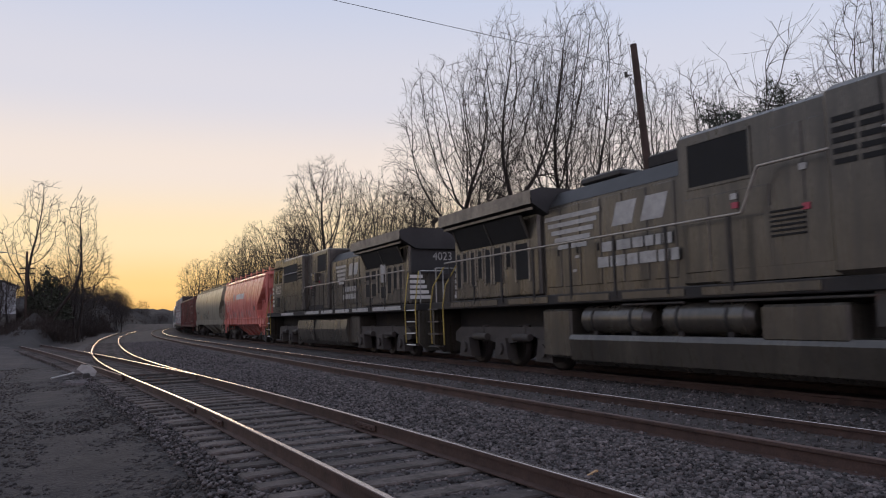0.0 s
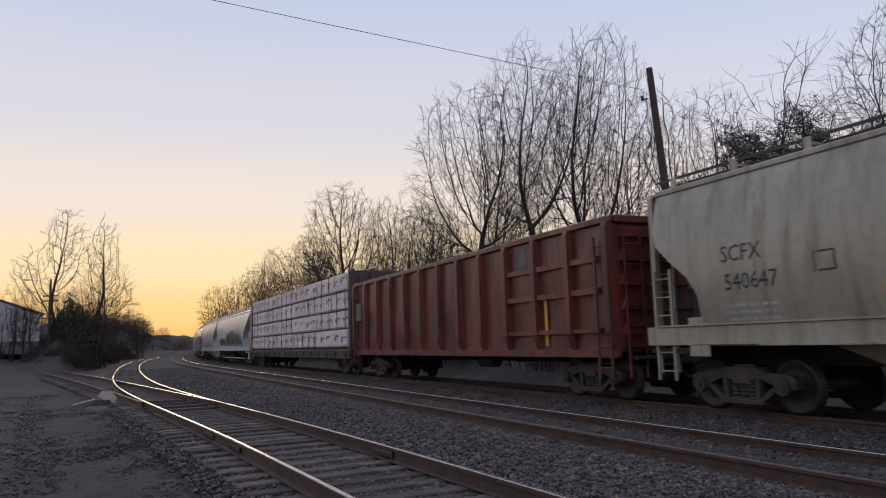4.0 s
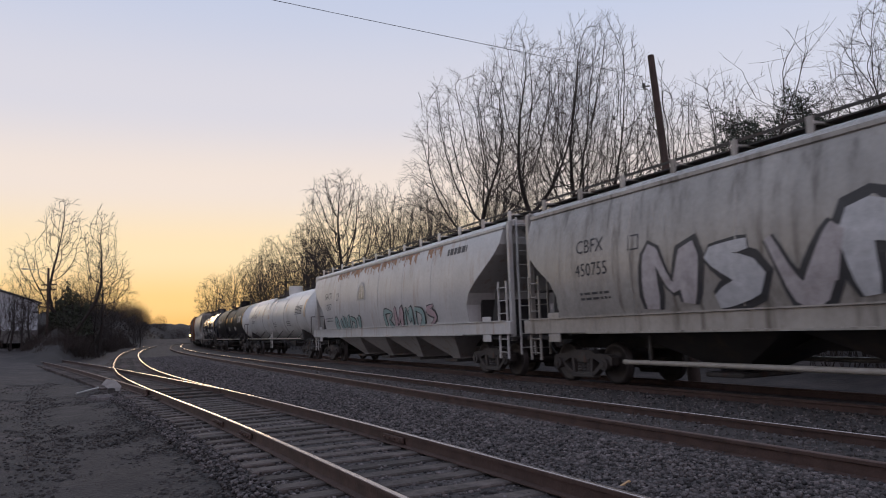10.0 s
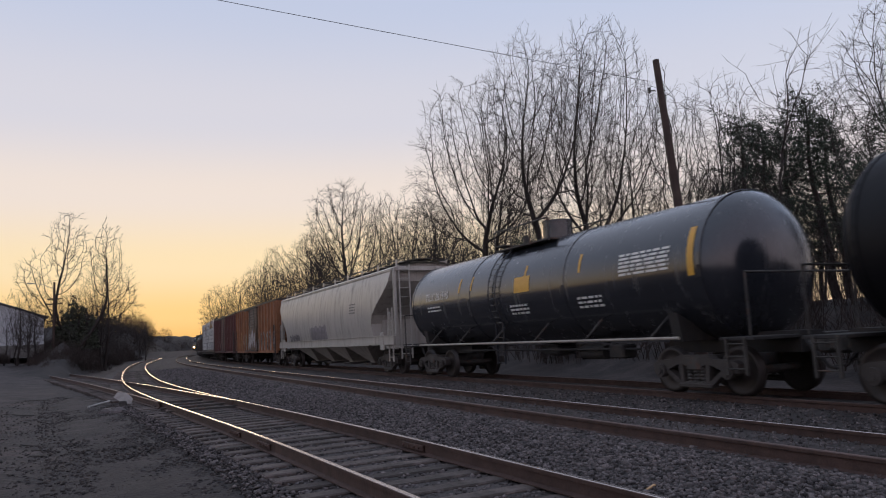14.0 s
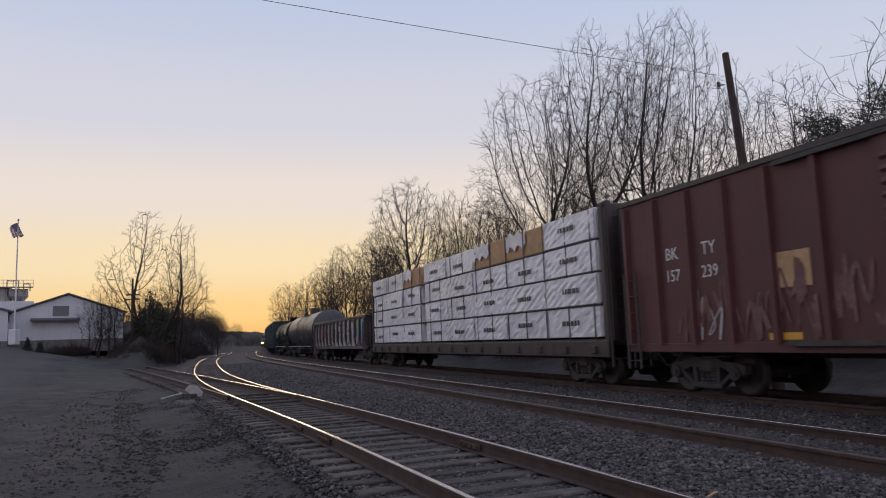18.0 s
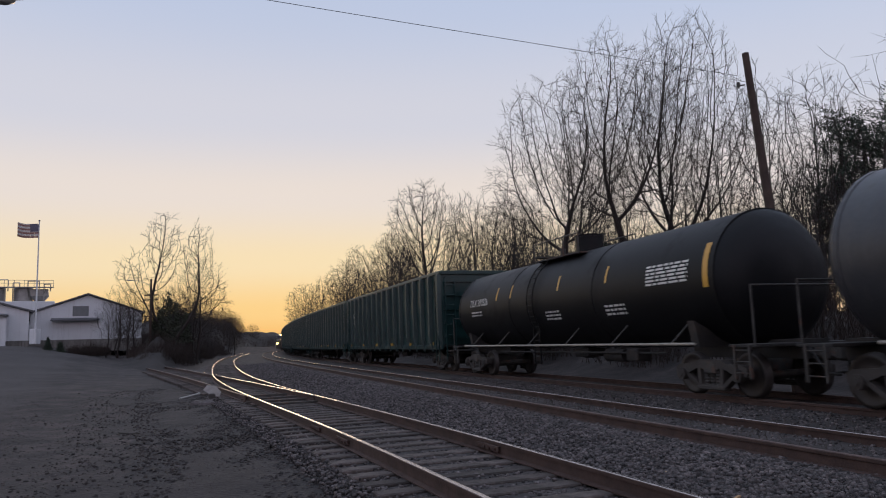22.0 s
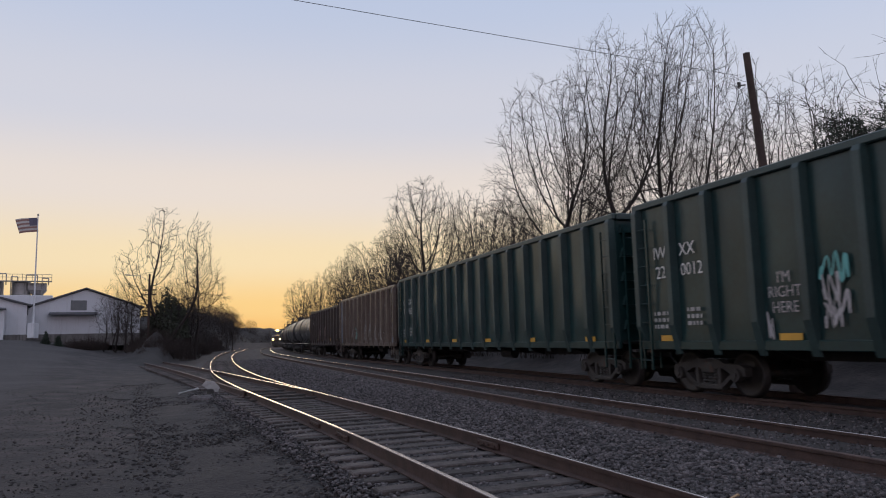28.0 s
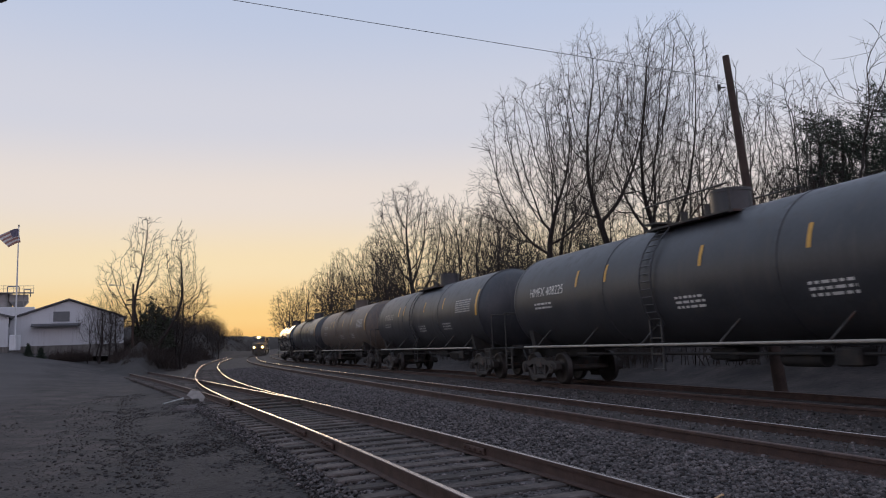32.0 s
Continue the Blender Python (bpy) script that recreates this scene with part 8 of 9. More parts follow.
for i in range(100):
    s_ = rng.uniform(136, 290)
    p, h = MAIN2.at(s_), MAIN2.yaw(s_)
    off = rng.uniform(9.5, 24)
    spots.append((p[0] - math.sin(h) * off, p[1] + math.cos(h) * off, rng.uniform(4.0, 7.0), 60, rng.uniform(1.5, 3.0)))
tagged(part("mound_thicket", raw_mesh("brush", brush_chunks(spots, 14), M["brush"])), "thin brown twigs growing through the mound", "brush", kind="stuff")

# dry weeds at the edge of the dirt and between the rails
def weed_chunks(pts, seed, h0, h1):
    rng = np.random.default_rng(seed)
    p = np.array(pts)
    n = len(p)
    e = p + np.stack([rng.normal(0, 0.35, n), rng.normal(0, 0.35, n), np.ones(n)], 1) * rng.uniform(h0, h1, n)[:, None]
    return [tubes(p, e, np.full(n, 0.004), np.full(n, 0.0015), 3)]


rng = np.random.default_rng(31)
pts = []
for i in range(5000):
    s, off = rng.uniform(3, 50), -rng.uniform(1.5, 3.6)
    p = YARD1.at(s)
    h = YARD1.yaw(s)
    x, y = p[0] + math.sin(h) * off, p[1] - math.cos(h) * off
    if math.sin(x * 1.7) * math.sin(y * 1.1 + 2) > -0.15:
        pts.append((x, y, -0.4))
for i in range(2600):
    s, off = rng.uniform(6, 45), rng.choice([-0.4, -0.2, 0.1, 0.35, 0.55, 1.6, 2.2]) + rng.normal(0, 0.15)
    p = MAIN2.at(s)
    h = MAIN2.yaw(s)
    pts.append((p[0] + math.sin(h) * off, p[1] - math.cos(h) * off, -0.14))
tagged(part("dry_weeds", raw_mesh("weeds", weed_chunks(pts, 5, 0.03, 0.12), M["weeds"])), "short dry weeds along the yard track", "weeds", kind="stuff")

# ---- loose ballast ----
def stones(spots, r0, r1, seed):
    rng = np.random.default_rng(seed)
    c = np.array(spots)
    n = len(c)
    cube = np.array([(x, y, z) for z in (-1, 1) for y in (-1, 1) for x in (-1, 1)], float) * 0.62
    quads = np.array([(0, 2, 3, 1), (4, 5, 7, 6), (0, 1, 5, 4), (2, 6, 7, 3), (0, 4, 6, 2), (1, 3, 7, 5)])
    v = cube[None] * rng.uniform(0.6, 1.25, (n, 8, 3))
    ax = rng.normal(0, 1, (n, 3))
    ax /= np.linalg.norm(ax, axis=1)[:, None]
    th = rng.uniform(0, math.pi, n)[:, None, None]
    k = ax[:, None, :]
    v = v * np.cos(th) + np.cross(np.broadcast_to(k, v.shape), v) * np.sin(th) + k * (v * k).sum(-1, keepdims=True) * (1 - np.cos(th))
    v = v * rng.uniform(r0, r1, n)[:, None, None] * np.array([1, 1, 0.8]) + c[:, None, :]
    return v.reshape(-1, 3), (np.arange(n)[:, None, None] * 8 + quads[None]).reshape(-1, 4)


rng = np.random.default_rng(77)
near = []
for i in range(52000):
    y = 3.6 + 21 * rng.uniform(0, 1) ** 1.7
    a, b = float(f_yard(y)) + 0.95, float(f_mid(y)) - 0.95
    q = rng.uniform(0, 1)
    near.append((a + (b - a) * q, y, -0.225 + 0.07 * min(1.0, q * 1.4) + rng.uniform(-0.012, 0.028)))
for i in range(17000):                     # between and beside the yard rails
    y = 3.6 + 18 * rng.uniform(0, 1) ** 1.5
    near.append((float(f_yard(y)) + rng.uniform(-1.9, 0.85), y, -0.222 + rng.uniform(-0.02, 0.03)))
for i in range(4500):                      # over the ends of the ties
    y = 3.6 + 18 * rng.uniform(0, 1) ** 1.5
    near.append((float(f_yard(y)) + rng.uniform(1.0, 1.75), y, -0.19 + rng.uniform(-0.02, 0.03)))
for i in range(16000):                     # around the main tracks
    y = 6 + 22 * rng.uniform(0, 1) ** 1.4
    near.append((float(f_mid(y)) + rng.uniform(-0.95, 3.8), y, -0.142 + rng.uniform(-0.015, 0.02)))
tagged(part("ballast_stones", raw_mesh("stones", [stones(near, 0.014, 0.036, 3)], M["stone"])), "loose angular grey ballast stones", "gravel", kind="stuff")
far = []
for i in range(14000):
    y = rng.uniform(20, 60)
    a, b = float(f_yard(y)) + 0.95, float(f_mid(y)) - 0.95
    q = rng.uniform(0, 1)
    far.append((a + (b - a) * q, y, -0.22 + 0.07 * min(1.0, q * 1.4) + rng.uniform(-0.01, 0.02)))
tagged(part("ballast_stones_far", raw_mesh("stones", [stones(far, 0.025, 0.05, 4)], M["stone"])), "coarse grey ballast between the tracks", "gravel", kind="stuff")
grit = []
clods = []
for i in range(26000):
    y = 3 + 22 * rng.uniform(0, 1) ** 1.6
    x = float(f_yard(y)) - 1.8 - abs(rng.normal(0, 1)) * (2.6 + y * 0.42)
    grit.append((x, y, float(lie(x, y)) - 0.001))
for i in range(15000):                     # clods among the cinders
    s_, off = 2 + 34 * rng.uniform(0, 1) ** 1.5, 1.3 + abs(rng.normal(0, 1.3))
    p, h = YARD1.at(s_), YARD1.yaw(s_)
    x, y = p[0] - math.sin(h) * off, p[1] + math.cos(h) * off
    clods.append((x, y, -0.25 - 0.107 * min(1, (off - 1.5) / 1.8 * 1.5) + 0.004 if off < 3.6 else float(lie(x, y)) + 0.003))
tagged(part("cinder_clods", raw_mesh("stones", [stones(clods, 0.01, 0.04, 15)], M["clod"])), "dark cinder lumps beside the rail", "gravel", kind="stuff")
tagged(part("dirt_grit", raw_mesh("stones", [stones(grit, 0.005, 0.024, 5)], M["grit"])), "small stones scattered on the packed dirt", "gravel", kind="stuff")

# ---- track details ----
for side, s in ((1, 10.6), (-1, 14.2), (-1, 12.4)):
    p, h = YARD1.at(s), YARD1.yaw(s)
    off = side * 0.7525
    jb = Shape().box(-0.32, 0.32, -0.05, -0.018, -0.13, -0.055, 0.008).box(-0.32, 0.32, 0.018, 0.05, -0.13, -0.055, 0.008)
    ob = part("joint_bar", jb, M["railrust"], track1, "bolted rail joint", at=pose(p[0] + math.sin(h) * off, p[1] - math.cos(h) * off, 0, 0, 0, math.degrees(h)))
    for k in (-0.24, -0.08, 0.08, 0.24):
        part("bolt", Shape().cyl((k, -0.075, -0.092), (k, 0.075, -0.092), 0.016, 6), M["railrust"], ob)
for k, s in enumerate((20.5, 21.6, 22.7, 24.0)):
    p, h = YARD1.at(s), YARD1.yaw(s)
    part("switch_rod", Shape().box(-0.9, 1.0, -0.03, 0.03, -0.16, -0.11, 0.008), M["steel"], track1, at=pose(p[0], p[1], 0, 0, 0, math.degrees(h) - 90))

stand = thing("switch_stand", "low switch stand with a pale leaning target plate", "switch stand", at=pose(-9.65, 21.3, -0.36, 0, 0, 30))
part("base", Shape().box(-0.5, 0.5, -0.2, 0.2, 0, 0.12, 0.02), M["tie"], stand)
part("body", Shape().box(-0.1, 0.1, -0.1, 0.1, 0.12, 0.3, 0.03), M["steel"], stand)
part("mast", Shape().cyl((0, 0, 0.3), (0.02, 0, 0.56), 0.02, 8), M["steel"], stand)
part("target_plate", Shape().prism([(-0.26, 0.42), (-0.14, 0.56), (0.1, 0.52), (0.27, 0.34), (0.22, 0.2), (0.02, 0.22)], -0.05, -0.03), M["dimwhite"], stand, "pale weathered target plate")
bar_ = thing("throw_lever", "pale steel lever lying on the gravel", "lever", at=pose(-11.1, 22.8, -0.3, 0, 0, 72))
part("lever", Shape().cyl((-0.4, 0, 0.03), (0.4, 0, 0.12), 0.028, 8), M["dimwhite"], bar_)
part("knob", Shape().cyl((0.38, 0, 0.115), (0.46, 0, 0.125), 0.042, 8), M["dimwhite"], bar_)
for x, y, r, lab in ((-9.1, 19.8, 0.26, 0), (-9.55, 20.1, 0.22, 0), (-8.8, 20.4, 0.2, 0)):
    rock = Shape()
    rg = random.Random(int(x * 100))
    rock.loft([[(r * q * math.cos(a) * rg.uniform(0.85, 1.15), r * q * math.sin(a) * rg.uniform(0.85, 1.15), z * r) for a in np.linspace(0, 2 * math.pi, 9)[:-1]] for q, z in ((0.8, -0.3), (1.0, 0.2), (0.85, 0.6), (0.4, 0.85))])
    tagged(part("boulder", rock, M["stone"], at=pose(x, y, -0.36)), "dark rough lump of stone by the switch", "rock", "boulders by the switch")
for x, y in ((-6.98, 17.17), (-6.7, 17.5), (-2.2, 31.0)):
    tagged(part("litter_scrap", Shape().prism([(-0.2, 0), (0.1, -0.03), (0.25, 0.02), (0.05, 0.09), (-0.15, 0.07)], -0.12, 0.1), M["white"], at=pose(x, y, -0.34, 8, 0, x * 50)), "pale scrap of litter on the gravel", "litter", "litter scraps")
for x, y, z, a in ((1.75, 6.9, -0.18, 40), (2.9, 7.3, -0.18, 110)):
    tagged(part("splinter", Shape().prism([(-0.1, 0), (0.1, 0.005), (0.09, 0.02), (-0.09, 0.016)], -0.012, 0.012), M["lumber"], at=pose(x, y, z, 0, -10, a)), "pale splinter of wood on the ballast", "wood scrap", "wood scraps")

# ---- pole, wire, lamps ----
pole = thing("utility_pole", "leaning brown timber utility pole with one cable", "utility pole", at=pose(6.66, 19.35, -0.4, -0.9, -3.4, 0))
part("shaft", Shape().loft([[(r * math.cos(a), r * math.sin(a), z) for a in np.linspace(0, 2 * math.pi, 13)[:-1]] for z, r in ((0, 0.17), (4.5, 0.12), (9.12, 0.09))], True, True), M["pole"], pole)
part("insulator", Shape().cyl((-0.14, 0, 8.25), (-0.32, 0, 8.25), 0.02, 6).cyl((-0.3, 0, 8.2), (-0.3, 0, 8.34), 0.045, 8), M["steel"], pole)
a, b = Vector((5.85, 19.48, 8.1)), Vector((-16.9, 9.9, 9.93))
pts = [a.lerp(b, i / 24) - Vector((0, 0, 0.05 * 4 * (i / 24) * (1 - i / 24))) for i in range(25)]
tagged(part("overhead_cable", Shape().tube(pts, 0.0075, 5), M["wire"]), "thin black overhead cable across the tracks", "cable")
mast2 = thing("cable_pole", "timber pole carrying the cable's other end", "utility pole", at=pose(-17.05, 9.9, -0.5))
part("shaft", Shape().cyl((0, 0, 0), (0, 0, 10.6), 0.17, 12, 0.13), M["pole"], mast2)

lamp = thing("street_lamp", "grey cobra-head street lamp on a long arm", "street lamp", at=pose(-9.9, 7.35, -0.4))
part("post", Shape().cyl((0, 0, 0), (0, 0, 6.35), 0.11, 14, 0.07), M["lampgrey"], lamp)
part("arm", Shape().tube([(0, 0, 6.2), (0.9, 0.38, 6.5), (1.9, 0.8, 6.6), (2.55, 1.05, 6.6)], 0.03, 8), M["lampgrey"], lamp)
hd = Shape()
ux, uy = 0.925, 0.38
for_x = [(0.0, 0.06, 0.06), (0.18, 0.09, 0.075), (0.42, 0.13, 0.1), (0.62, 0.13, 0.1), (0.78, 0.08, 0.07), (0.86, 0.02, 0.02)]
hd.loft([[(2.5 + d * ux - uy * w * math.cos(t), 1.03 + d * uy + ux * w * math.cos(t), 6.6 - 0.03 * d + hh * math.sin(t) * (1 if math.sin(t) > 0 else 0.55)) for t in np.linspace(0, 2 * math.pi, 13)[:-1]] for d, w, hh in for_x], True, True)
head = part("lamp_head", hd, M["lampgrey"], lamp)
ln = Shape()
ln.loft([[(2.5 + 0.55 * ux + q * math.cos(t) * 0.17 * ux - q * math.sin(t) * 0.11 * uy, 1.03 + 0.55 * uy + q * math.cos(t) * 0.17 * uy + q * math.sin(t) * 0.11 * ux, z) for t in np.linspace(0, 2 * math.pi, 13)[:-1]] for q, z in ((1.0, 6.54), (0.9, 6.49), (0.5, 6.455))], True, True)
part("lens_bowl", ln, M["lens"], head, "clear glass lens bowl, unlit")
part("photocell", Shape().cyl((2.5 + 0.3 * ux, 1.03 + 0.3 * uy, 6.66), (2.5 + 0.3 * ux, 1.03 + 0.3 * uy, 6.8), 0.04, 8), M["lampgrey"], head)

lamp2 = thing("street_lamp_far", "far street lamp on a timber pole beside the sheds", "street lamp", at=pose(-38.5, 70.1, 1.6))
part("post", Shape().cyl((0, 0, 0), (0, 0, 6.95), 0.13, 10, 0.1), M["pole"], lamp2)
part("arm", Shape().tube([(0, 0, 6.3), (-0.9, -0.5, 6.75), (-1.5, -0.85, 6.8)], 0.03, 6), M["lampgrey"], lamp2)
part("lamp_head", Shape().loft([[(-1.4 - d * 0.87, -0.8 - d * 0.5 + w * math.cos(t), 6.82 + 0.5 * w * math.sin(t)) for t in np.linspace(0, 2 * math.pi, 9)[:-1]] for d, w in ((0, 0.05), (0.3, 0.14), (0.6, 0.12), (0.75, 0.03))]), M["lampgrey"], lamp2)
for x, y, h in ((-40.3, 73.5, 6.0), (-41.2, 75.0, 5.6)):
    p2 = thing("timber_post", "short timber utility post by the sheds", "utility pole", "posts by the sheds", at=pose(x, y, 1.6))
    part("shaft", Shape().cyl((0, 0, 0), (0, 0, h), 0.12, 9, 0.1), M["pole"], p2)
    part("crossarm", Shape().box(-0.8, 0.8, -0.06, 0.06, h - 0.5, h - 0.36), M["pole"], p2)

# ---- sheds, flag and plant beyond the lot ----
def shed(label, x, y, turn, w, depth, eave, ridge, base, doors):
    b = thing("shed", label, "building", "white metal sheds", at=pose(x, y, base, 0, 0, turn))
    ext = [(-w / 2, -1.0), (w / 2, -1.0), (w / 2, eave), (0, ridge), (-w / 2, eave)]
    part("wall", Shape().prism(ext, 0, depth), M["siding"], b)
    for k in (-1, 1):
        s = Shape().loft([[(k * (w / 2 + 0.35), y0, eave - 0.08), (0, y0, ridge + 0.08), (0, y0, ridge + 0.24), (k * (w / 2 + 0.35), y0, eave + 0.1)] for y0 in (-0.3, depth + 0.3)])
        part("roof", s, M["roof"], b, "dark-edged metal roof")
    part("foundation", Shape().box(-w / 2 - 0.03, w / 2 + 0.03, -0.03, 0.05, -1.0, 0.32), M["concrete"], b)
    rib = shared(Shape().box(-0.02, 0.02, -0.025, 0.0, 0.3, eave - 0.1), "siding_rib", M["siding"])
    for i in range(int(w / 0.9)):
        part("siding_rib", rib, None, b, at=pose(-w / 2 + 0.45 + i * 0.9, 0, 0))
    return b


d1 = math.degrees(math.atan2(72.33 - 78.02, -53.59 + 44.89)) + 180
shed1 = shed("white gabled metal shed with dark eaves", -48.9, 75.5, d1, 11.2, 22, 3.2, 5.2, 2.4, 0)
part("awning", Shape().prism_x([(-0.9, 2.45), (0.0, 2.7), (0.0, 2.58), (-0.9, 2.35)], -3.6, 1.2), M["roof"], shed1, "dark awning over the side door")
part("vent", Shape().box(-1.5, 0.1, -0.05, 0.0, 2.9, 4.0, 0.01), M["lampgrey"], shed1, "faded square vent panel")
shed2 = shed("long white shed with low gable", -57.2, 64.6, d1 + 4, 15.0, 25, 3.3, 5.4, 2.35, 0)
wing = thing("shed_wing", "low white lean-to with loading door and lit wall lamp", "building", "white metal sheds", at=pose(-53.6, 64.7, 2.3, 0, 0, 39))
wx = Shape().box(-7.5, 0.2, 0, 5.0, -1.0, 2.75).box(1.85, 2.6, 0, 5.0, -1.0, 2.75).box(0.2, 1.85, 0, 5.0, 2.35, 2.75).box(0.2, 1.85, 4.0, 5.0, -1.0, 2.35)
part("wall", wx, M["siding"], wing)
part("roof", Shape().loft([[(-7.8, y0, 3.35 + z), (2.75, y0, 2.75 + z), (2.75, y0, 2.9 + z), (-7.8, y0, 3.5 + z)] for y0, z in ((-0.3, 0.0), (5.2, 0.5))]), M["roof"], wing)
part("foundation", Shape().box(-7.5, 0.1, -0.04, 0.0, -1.0, 0.3), M["concrete"], wing)
for z in (0.95, 1.75):
    wd = part("window", Shape().box(-5.9, -4.2, -0.03, 0.02, z, z + 0.62, 0.01), M["glass"], wing, "dark window strip")
    part("window_frame", Shape().box(-5.95, -4.15, -0.05, -0.03, z - 0.06, z).box(-5.95, -4.15, -0.05, -0.03, z + 0.62, z + 0.68), M["siding"], wd)
part("door_frame", Shape().box(0.12, 0.22, -0.04, 0.05, 0, 2.45).box(1.83, 1.93, -0.04, 0.05, 0, 2.45).box(0.12, 1.93, -0.04, 0.05, 2.33, 2.45), M["roof"], wing)
part("floor_slab", Shape().box(0.2, 1.85, 0.0, 4.0, -1.0, 0.02), M["concrete"], wing)
wl_ = part("wall_lamp", Shape().box(-0.25, 0.05, -0.22, -0.02, 2.42, 2.56, 0.03), M["walllamp"], wing, "lit wall lamp over the door")
lift = thing("forklift", "yellow forklift parked in the doorway", "forklift", at=pose(-52.55, 66.15, 2.32, 0, 0, 39))
part("body", Shape().box(-0.55, 0.55, -0.2, 1.4, 0.25, 1.05, 0.1), M["forklift"], lift)
part("mast", Shape().box(-0.45, -0.33, -0.45, -0.33, 0.1, 2.15).box(0.33, 0.45, -0.45, -0.33, 0.1, 2.15).box(-0.45, 0.45, -0.44, -0.34, 2.05, 2.15), M["under"], lift)
part("overhead_guard", Shape().box(-0.5, 0.5, -0.1, 1.1, 1.95, 2.05).box(-0.5, -0.42, -0.1, 0.0, 1.0, 1.95).box(0.42, 0.5, -0.1, 0.0, 1.0, 1.95).box(-0.5, -0.42, 1.0, 1.1, 1.0, 1.95).box(0.42, 0.5, 1.0, 1.1, 1.0, 1.95), M["under"], lift)
for k in (-0.3, 0.3):
    part("fork", Shape().box(k - 0.05, k + 0.05, -1.2, -0.4, 0.08, 0.13), M["steel"], lift)
for k in (-0.5, 0.5):
    for y in (0.0, 1.15):
        part("tyre", Shape().cyl((k - 0.09, y, 0.27), (k + 0.09, y, 0.27), 0.27, 14), M["under"], lift)

pole2 = thing("flagpole", "tall slim white metal flagpole", "flagpole", at=pose(-46.0, 63.0, 2.2))
part("shaft", Shape().cyl((0, 0, 0), (0, 0, 11.6), 0.09, 10, 0.045), M["siding"], pole2)
part("ball", Shape().cyl((0, 0, 11.6), (0, 0, 11.75), 0.08, 8), M["plantsteel"], pole2)
part("base_box", Shape().box(-0.35, 0.35, -0.35, 0.35, 0, 1.4, 0.04), M["siding"], pole2)


def plant(x, y, z, turn, w, label):
    p = thing("rooftop_plant", label, "industrial plant", "plant on the roofs", at=pose(x, y, 2.2, 0, 0, turn))
    h = z - 2.2
    part("block", Shape().box(-w / 2, w / 2, 0, 6, 0, h - 3.0, 0.05), M["siding"], p)
    for k, r in ((-0.28, 0.17), (0.1, 0.12)):
        part("tank", Shape().cyl((w * k, 2, h - 3.0), (w * k, 2, h - 1.0), w * r, 18), M["plantsteel"], p)
    part("duct", Shape().tube([(-w * 0.2, 1.5, h - 1.0), (-w * 0.2, 1.5, h), (-w * 0.32, 1.5, h), (-w * 0.32, 1.5, h - 1.0)], 0.12, 8), M["plantsteel"], p)
    part("walkway", Shape().box(-w * 0.48, w * 0.48, 0.2, 1.2, h - 1.15, h - 1.05), M["plantsteel"], p)
    for k, q, up_ in ((-0.4, -0.34, 0.55), (-0.24, -0.08, 0.9), (-0.02, 0.06, 0.5), (0.16, 0.3, 0.75), (0.36, 0.44, 0.35)):
        part("pipe", Shape().tube([(w * k, 0.9, h - 3.0), (w * k, 0.9, h - 1.0 + up_), (w * q, 0.9, h - 1.0 + up_), (w * q, 0.9, h - 1.6)], 0.07, 6), M["plantsteel"], p)
    part("hopper_bin", Shape().loft([[(w * 0.3 + a, 2 + b_, z_) for a, b_ in ((-q, -q), (q, -q), (q, q), (-q, q))] for q, z_ in ((0.5, h - 3.0), (1.1, h - 2.2), (1.1, h - 1.3))]), M["plantsteel"], p)
    rl = Shape()
    for xx in np.linspace(-w * 0.48, w * 0.48, 9):
        rl.cyl((xx, 0.2, h - 1.1), (xx, 0.2, h - 0.2), 0.03, 5)
    rl.cyl((-w * 0.48, 0.2, h - 0.2), (w * 0.48, 0.2, h - 0.2), 0.03, 5).cyl((-w * 0.48, 0.2, h - 0.6), (w * 0.48, 0.2, h - 0.6), 0.025, 5)
    part("railing", rl, M["plantsteel"], p)
    return p


plant(-67.0, 87.3, 11.2, d1, 9.5, "grey rooftop tanks with ducts and railings")
plant(-70.5, 77.0, 10.6, d1 + 4, 8.0, "grey rooftop tanks behind the long shed")
for x, y, h in ((-46.3, 65.3, 1.2), (-45.5, 66.0, 1.0)):
    sh = thing("clipped_conifer", "small dark conifer by the flagpole", "shrub", "conifers by the flagpole", at=pose(x, y, float(lie(x, y)) - 0.05))
    rg = np.random.default_rng(int(-x * 10))
    n = 900
    z = rg.uniform(0, 1, n) ** 1.3 * h
    q = rg.uniform(0.3, 1, n) * 0.5 * (1 - z / h * 0.85)
    az = rg.uniform(0, 6.28, n)
    c = np.stack([q * np.cos(az), q * np.sin(az), z], 1)
    part("foliage", raw_mesh("foliage", [tubes(c, c + rg.normal(0, 0.09, (n, 3)), np.full(n, 0.02), np.full(n, 0.01), 3)], M["needles"]), None, sh)
    part("stem", Shape().cyl((0, 0, 0), (0, 0, h * 0.7), 0.04, 6), M["bark"], sh)

# far wooded ridge closing the view
ridge = Shape()
rows = []
for a in np.linspace(-75, 75, 60):
    r = 420 + 40 * math.sin(a * 0.11)
    top = 5.5 + 1.6 * math.sin(a * 0.35) + 0.9 * math.sin(a * 1.3 + 1)
    x, y = -r * math.sin(radians(a + 20)), r * math.cos(radians(a + 20))
    rows.append([(x, y, -1.0), (x, y, top * 0.6), (x * 1.03, y * 1.03, top)])
tagged(part("far_ridge", ridge.grid(rows), M["brush"]), "distant dark wooded ridge", "ridge", kind="structure")

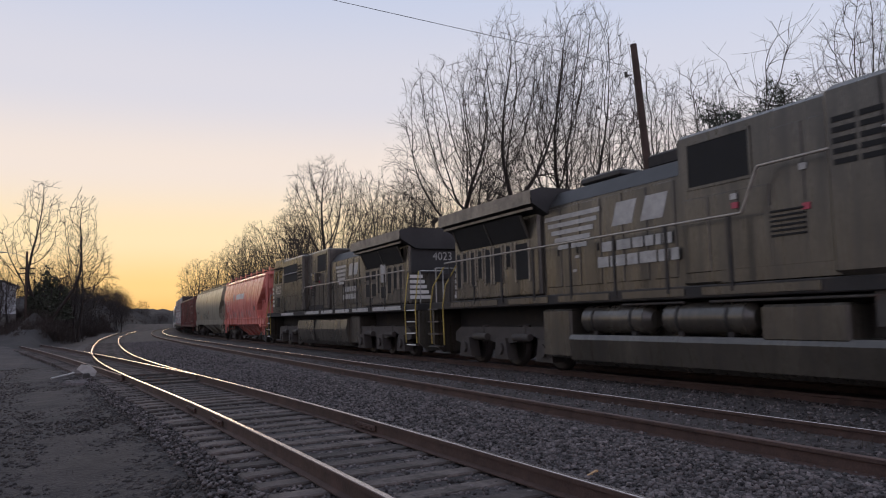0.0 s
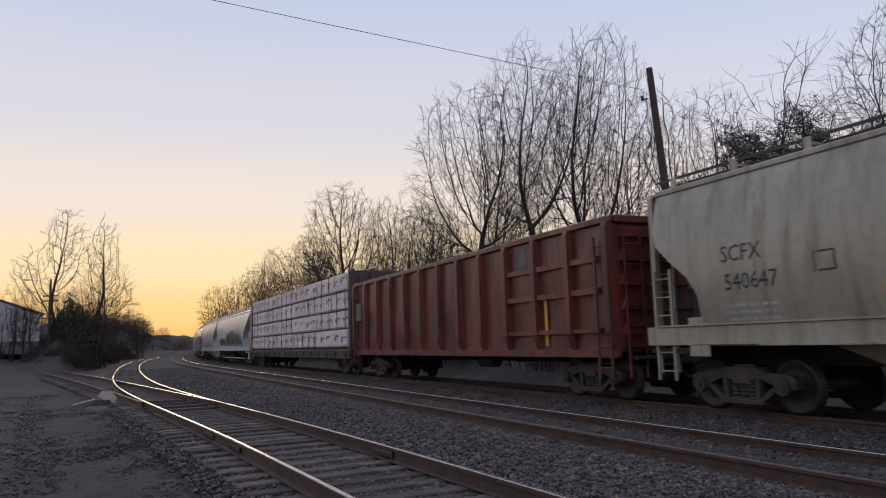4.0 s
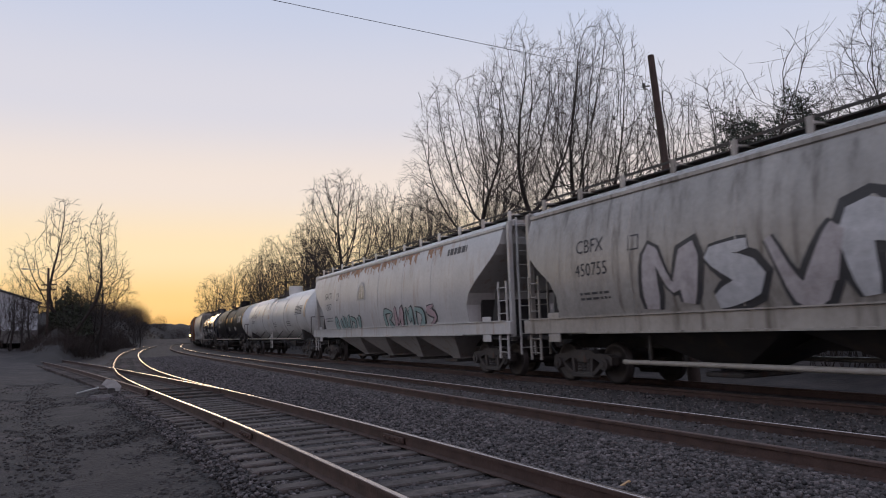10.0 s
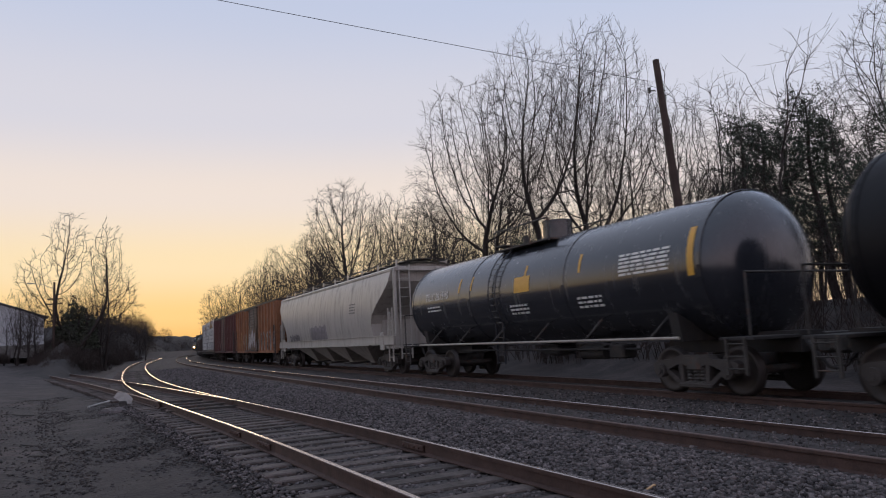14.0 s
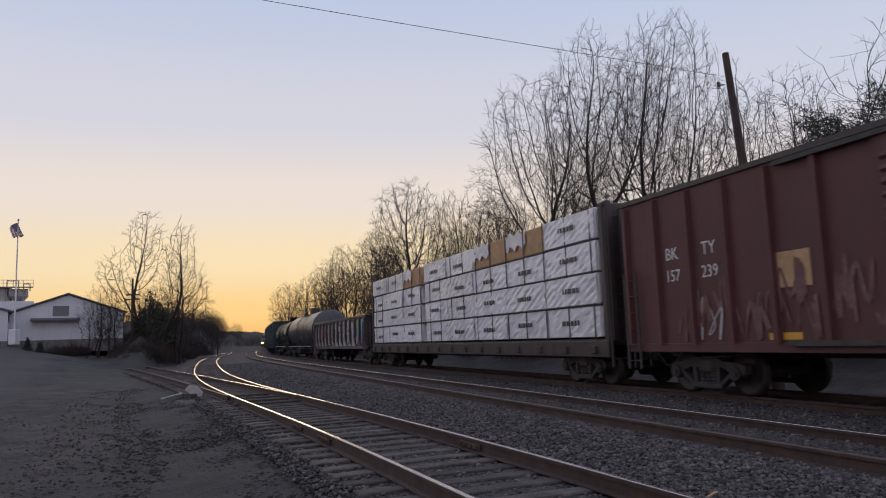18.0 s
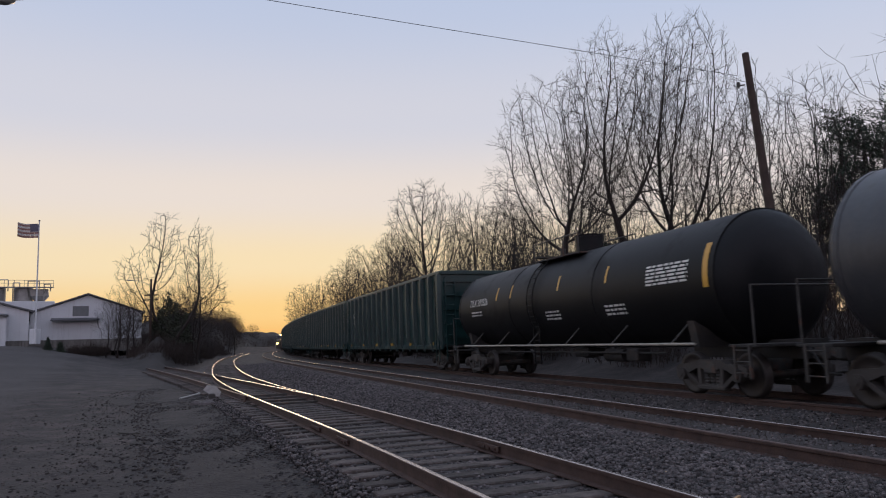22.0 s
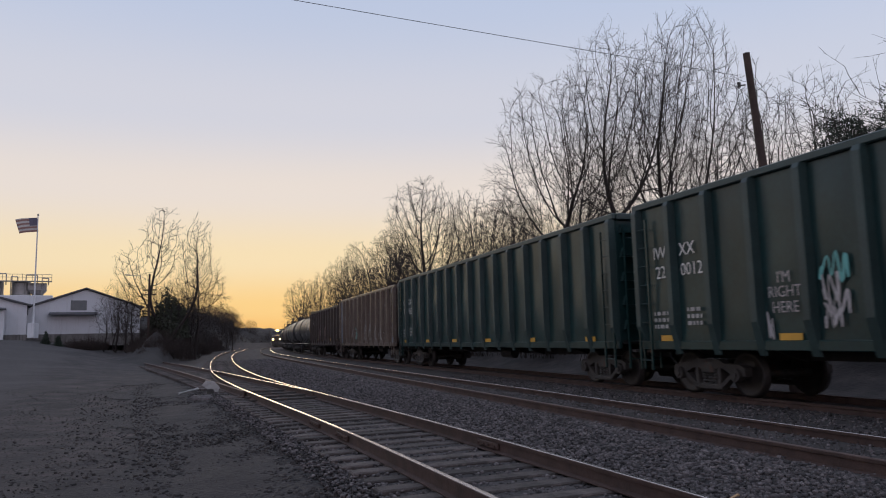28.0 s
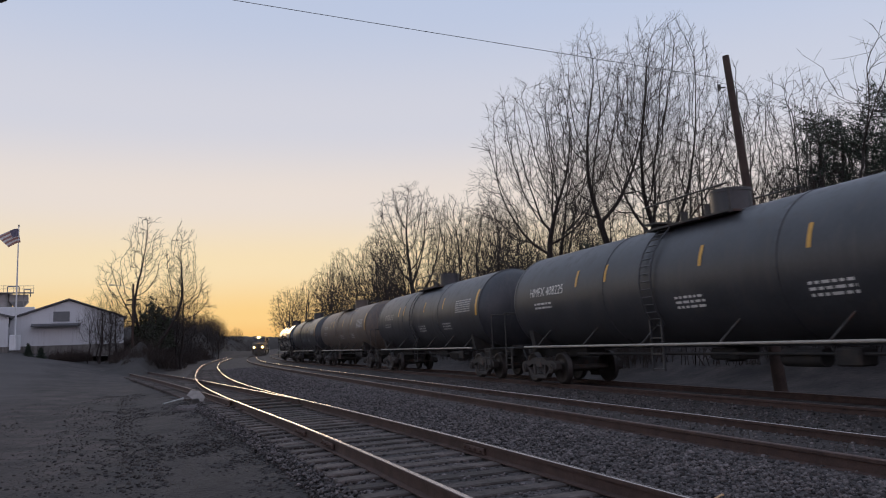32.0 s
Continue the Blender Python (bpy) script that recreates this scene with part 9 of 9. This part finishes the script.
# ---- flag in rigid strips, each swinging a little on the one before ----
FLAG = []
flag = thing("flag", "weathered striped flag flying from the pole", "flag", at=pose(-46.05, 62.95, 13.6, 0, 0, 36))
for i in range(6):
    s = Shape()
    s.box(-0.36, 0, -0.012, 0.012, -1.35, 0)
    me = shared(s, "flag_panel", M["flagwhite"])
    ob = part("flag_panel", me, None, flag)
    for k in range(4):
        part("stripe", Shape().box(-0.36, 0, -0.016, 0.016, -1.35 + k * 0.36, -1.17 + k * 0.36) if not (i < 2 and k > 1) else Shape().box(-0.36, 0, -0.016, 0.016, -0.75 + (k - 2) * 0.38, -0.37 + (k - 2) * 0.37), M["flagblue"] if i < 2 and k > 1 else M["flagred"], ob)
    FLAG.append(ob)


# black cinders spilt along the yard track
rows = []
for s_ in np.arange(1.5, 46, 0.5):
    p, h = YARD1.at(s_), YARD1.yaw(s_)
    e = 3.3 + 0.5 * math.sin(s_ * 0.7) + 0.3 * math.sin(s_ * 2.3 + 1) + 0.2 * math.sin(s_ * 5.1) + 0.03 * s_
    row = []
    for off in np.linspace(1.5, e, 7):
        x, y = p[0] - math.sin(h) * off, p[1] + math.cos(h) * off
        k = (off - 1.5) / (e - 1.5)
        row.append((x, y, -0.25 - 0.107 * min(1, k * 1.5) + 0.016 * math.sin(s_ * 3 + off * 5) * (1 - k)))
    rows.append(row)
tagged(part("cinder_strip", Shape().grid(rows), M["cinder"]), "black cinders and mud beside the yard track", "ground", kind="structure")

# ---- unseen dark hillside, added at the viewer's back to darken the train's sides ----
hill = Shape()
rows = []
rg = random.Random(5)
for k, (d, h) in enumerate(((22, -0.5), (28, 0.9), (36, 1.7), (48, 2.4), (66, 2.8), (90, -0.5))):
    row = []
    for i in range(61):
        a = radians(-205 + 190 * i / 60)          # from the left round the back to the right
        end = min(1.0, i / 6, (60 - i) / 6)
        q = d * (1 + 0.12 * math.sin(i * 0.7 + k)) + (1 - end) * 14
        row.append((q * math.cos(a), q * math.sin(a) - 4, -0.4 + (h + 0.4) * end * (1 + 0.22 * math.sin(i * 1.9 + k * 1.3) + rg.uniform(-0.1, 0.1)) if h > 0 else -0.6))
    rows.append(row)
tagged(part("wooded_hillside", hill.grid(rows), M["brush"]), "unseen dark hillside added behind the yard to cut light", "hillside", kind="structure")
# ---- movement ----
def travelled(t):
    q = t / 10
    return 151.86 * q + 9.5075 * q**2 - 3.836 * q**3 + 0.4719 * q**4


def on_track(line, s, length, flip=False):
    b = length / 2 - 2.2
    a, c = line.at(s - b), line.at(s + b)
    yaw = math.degrees(math.atan2(a[1] - c[1], a[0] - c[0])) + (180 if flip else 0)
    return pose((a[0] + c[0]) / 2, (a[1] + c[1]) / 2, 0, 0, 0, yaw)


SLOW = spline([0, 6, 12, 18, 24, 28, 30, 32], [232, 226, 220, 214, 207, 201, 194, 181])


def motions():
    for car, s, length, flip in TRAIN:
        walk(car, [(float(t), on_track(MAIN3, s + 0.62 - travelled(t), length, flip)) for t in range(0, 33)])
    walk(loco_c, [(float(t), on_track(MAIN2, float(SLOW(t)) + 10.7, 22.0)) for t in range(0, 33, 2)])
    flag_rows = [[] for _ in FLAG]
    for t in range(0, 33):
        m = Matrix.Identity(4)
        for i, rows in enumerate(flag_rows):
            swing = 28 * math.sin(t * 1.9 - i * 0.9) + 12 * math.sin(t * 3.1 + i * 0.5)
            sag = 5 + 6 * math.sin(t * 0.8) + (9 if 12 < t < 21 else 0)
            m = m @ (pose(-0.36, 0, 0) if i else pose(0, 0, 0)) @ pose(0, 0, 0, 0, -sag if i else -sag - 4, swing if i else swing * 0.4)
            rows.append((float(t), m.copy()))
    for ob, rows in zip(FLAG, flag_rows):
        walk(ob, rows)


motions()
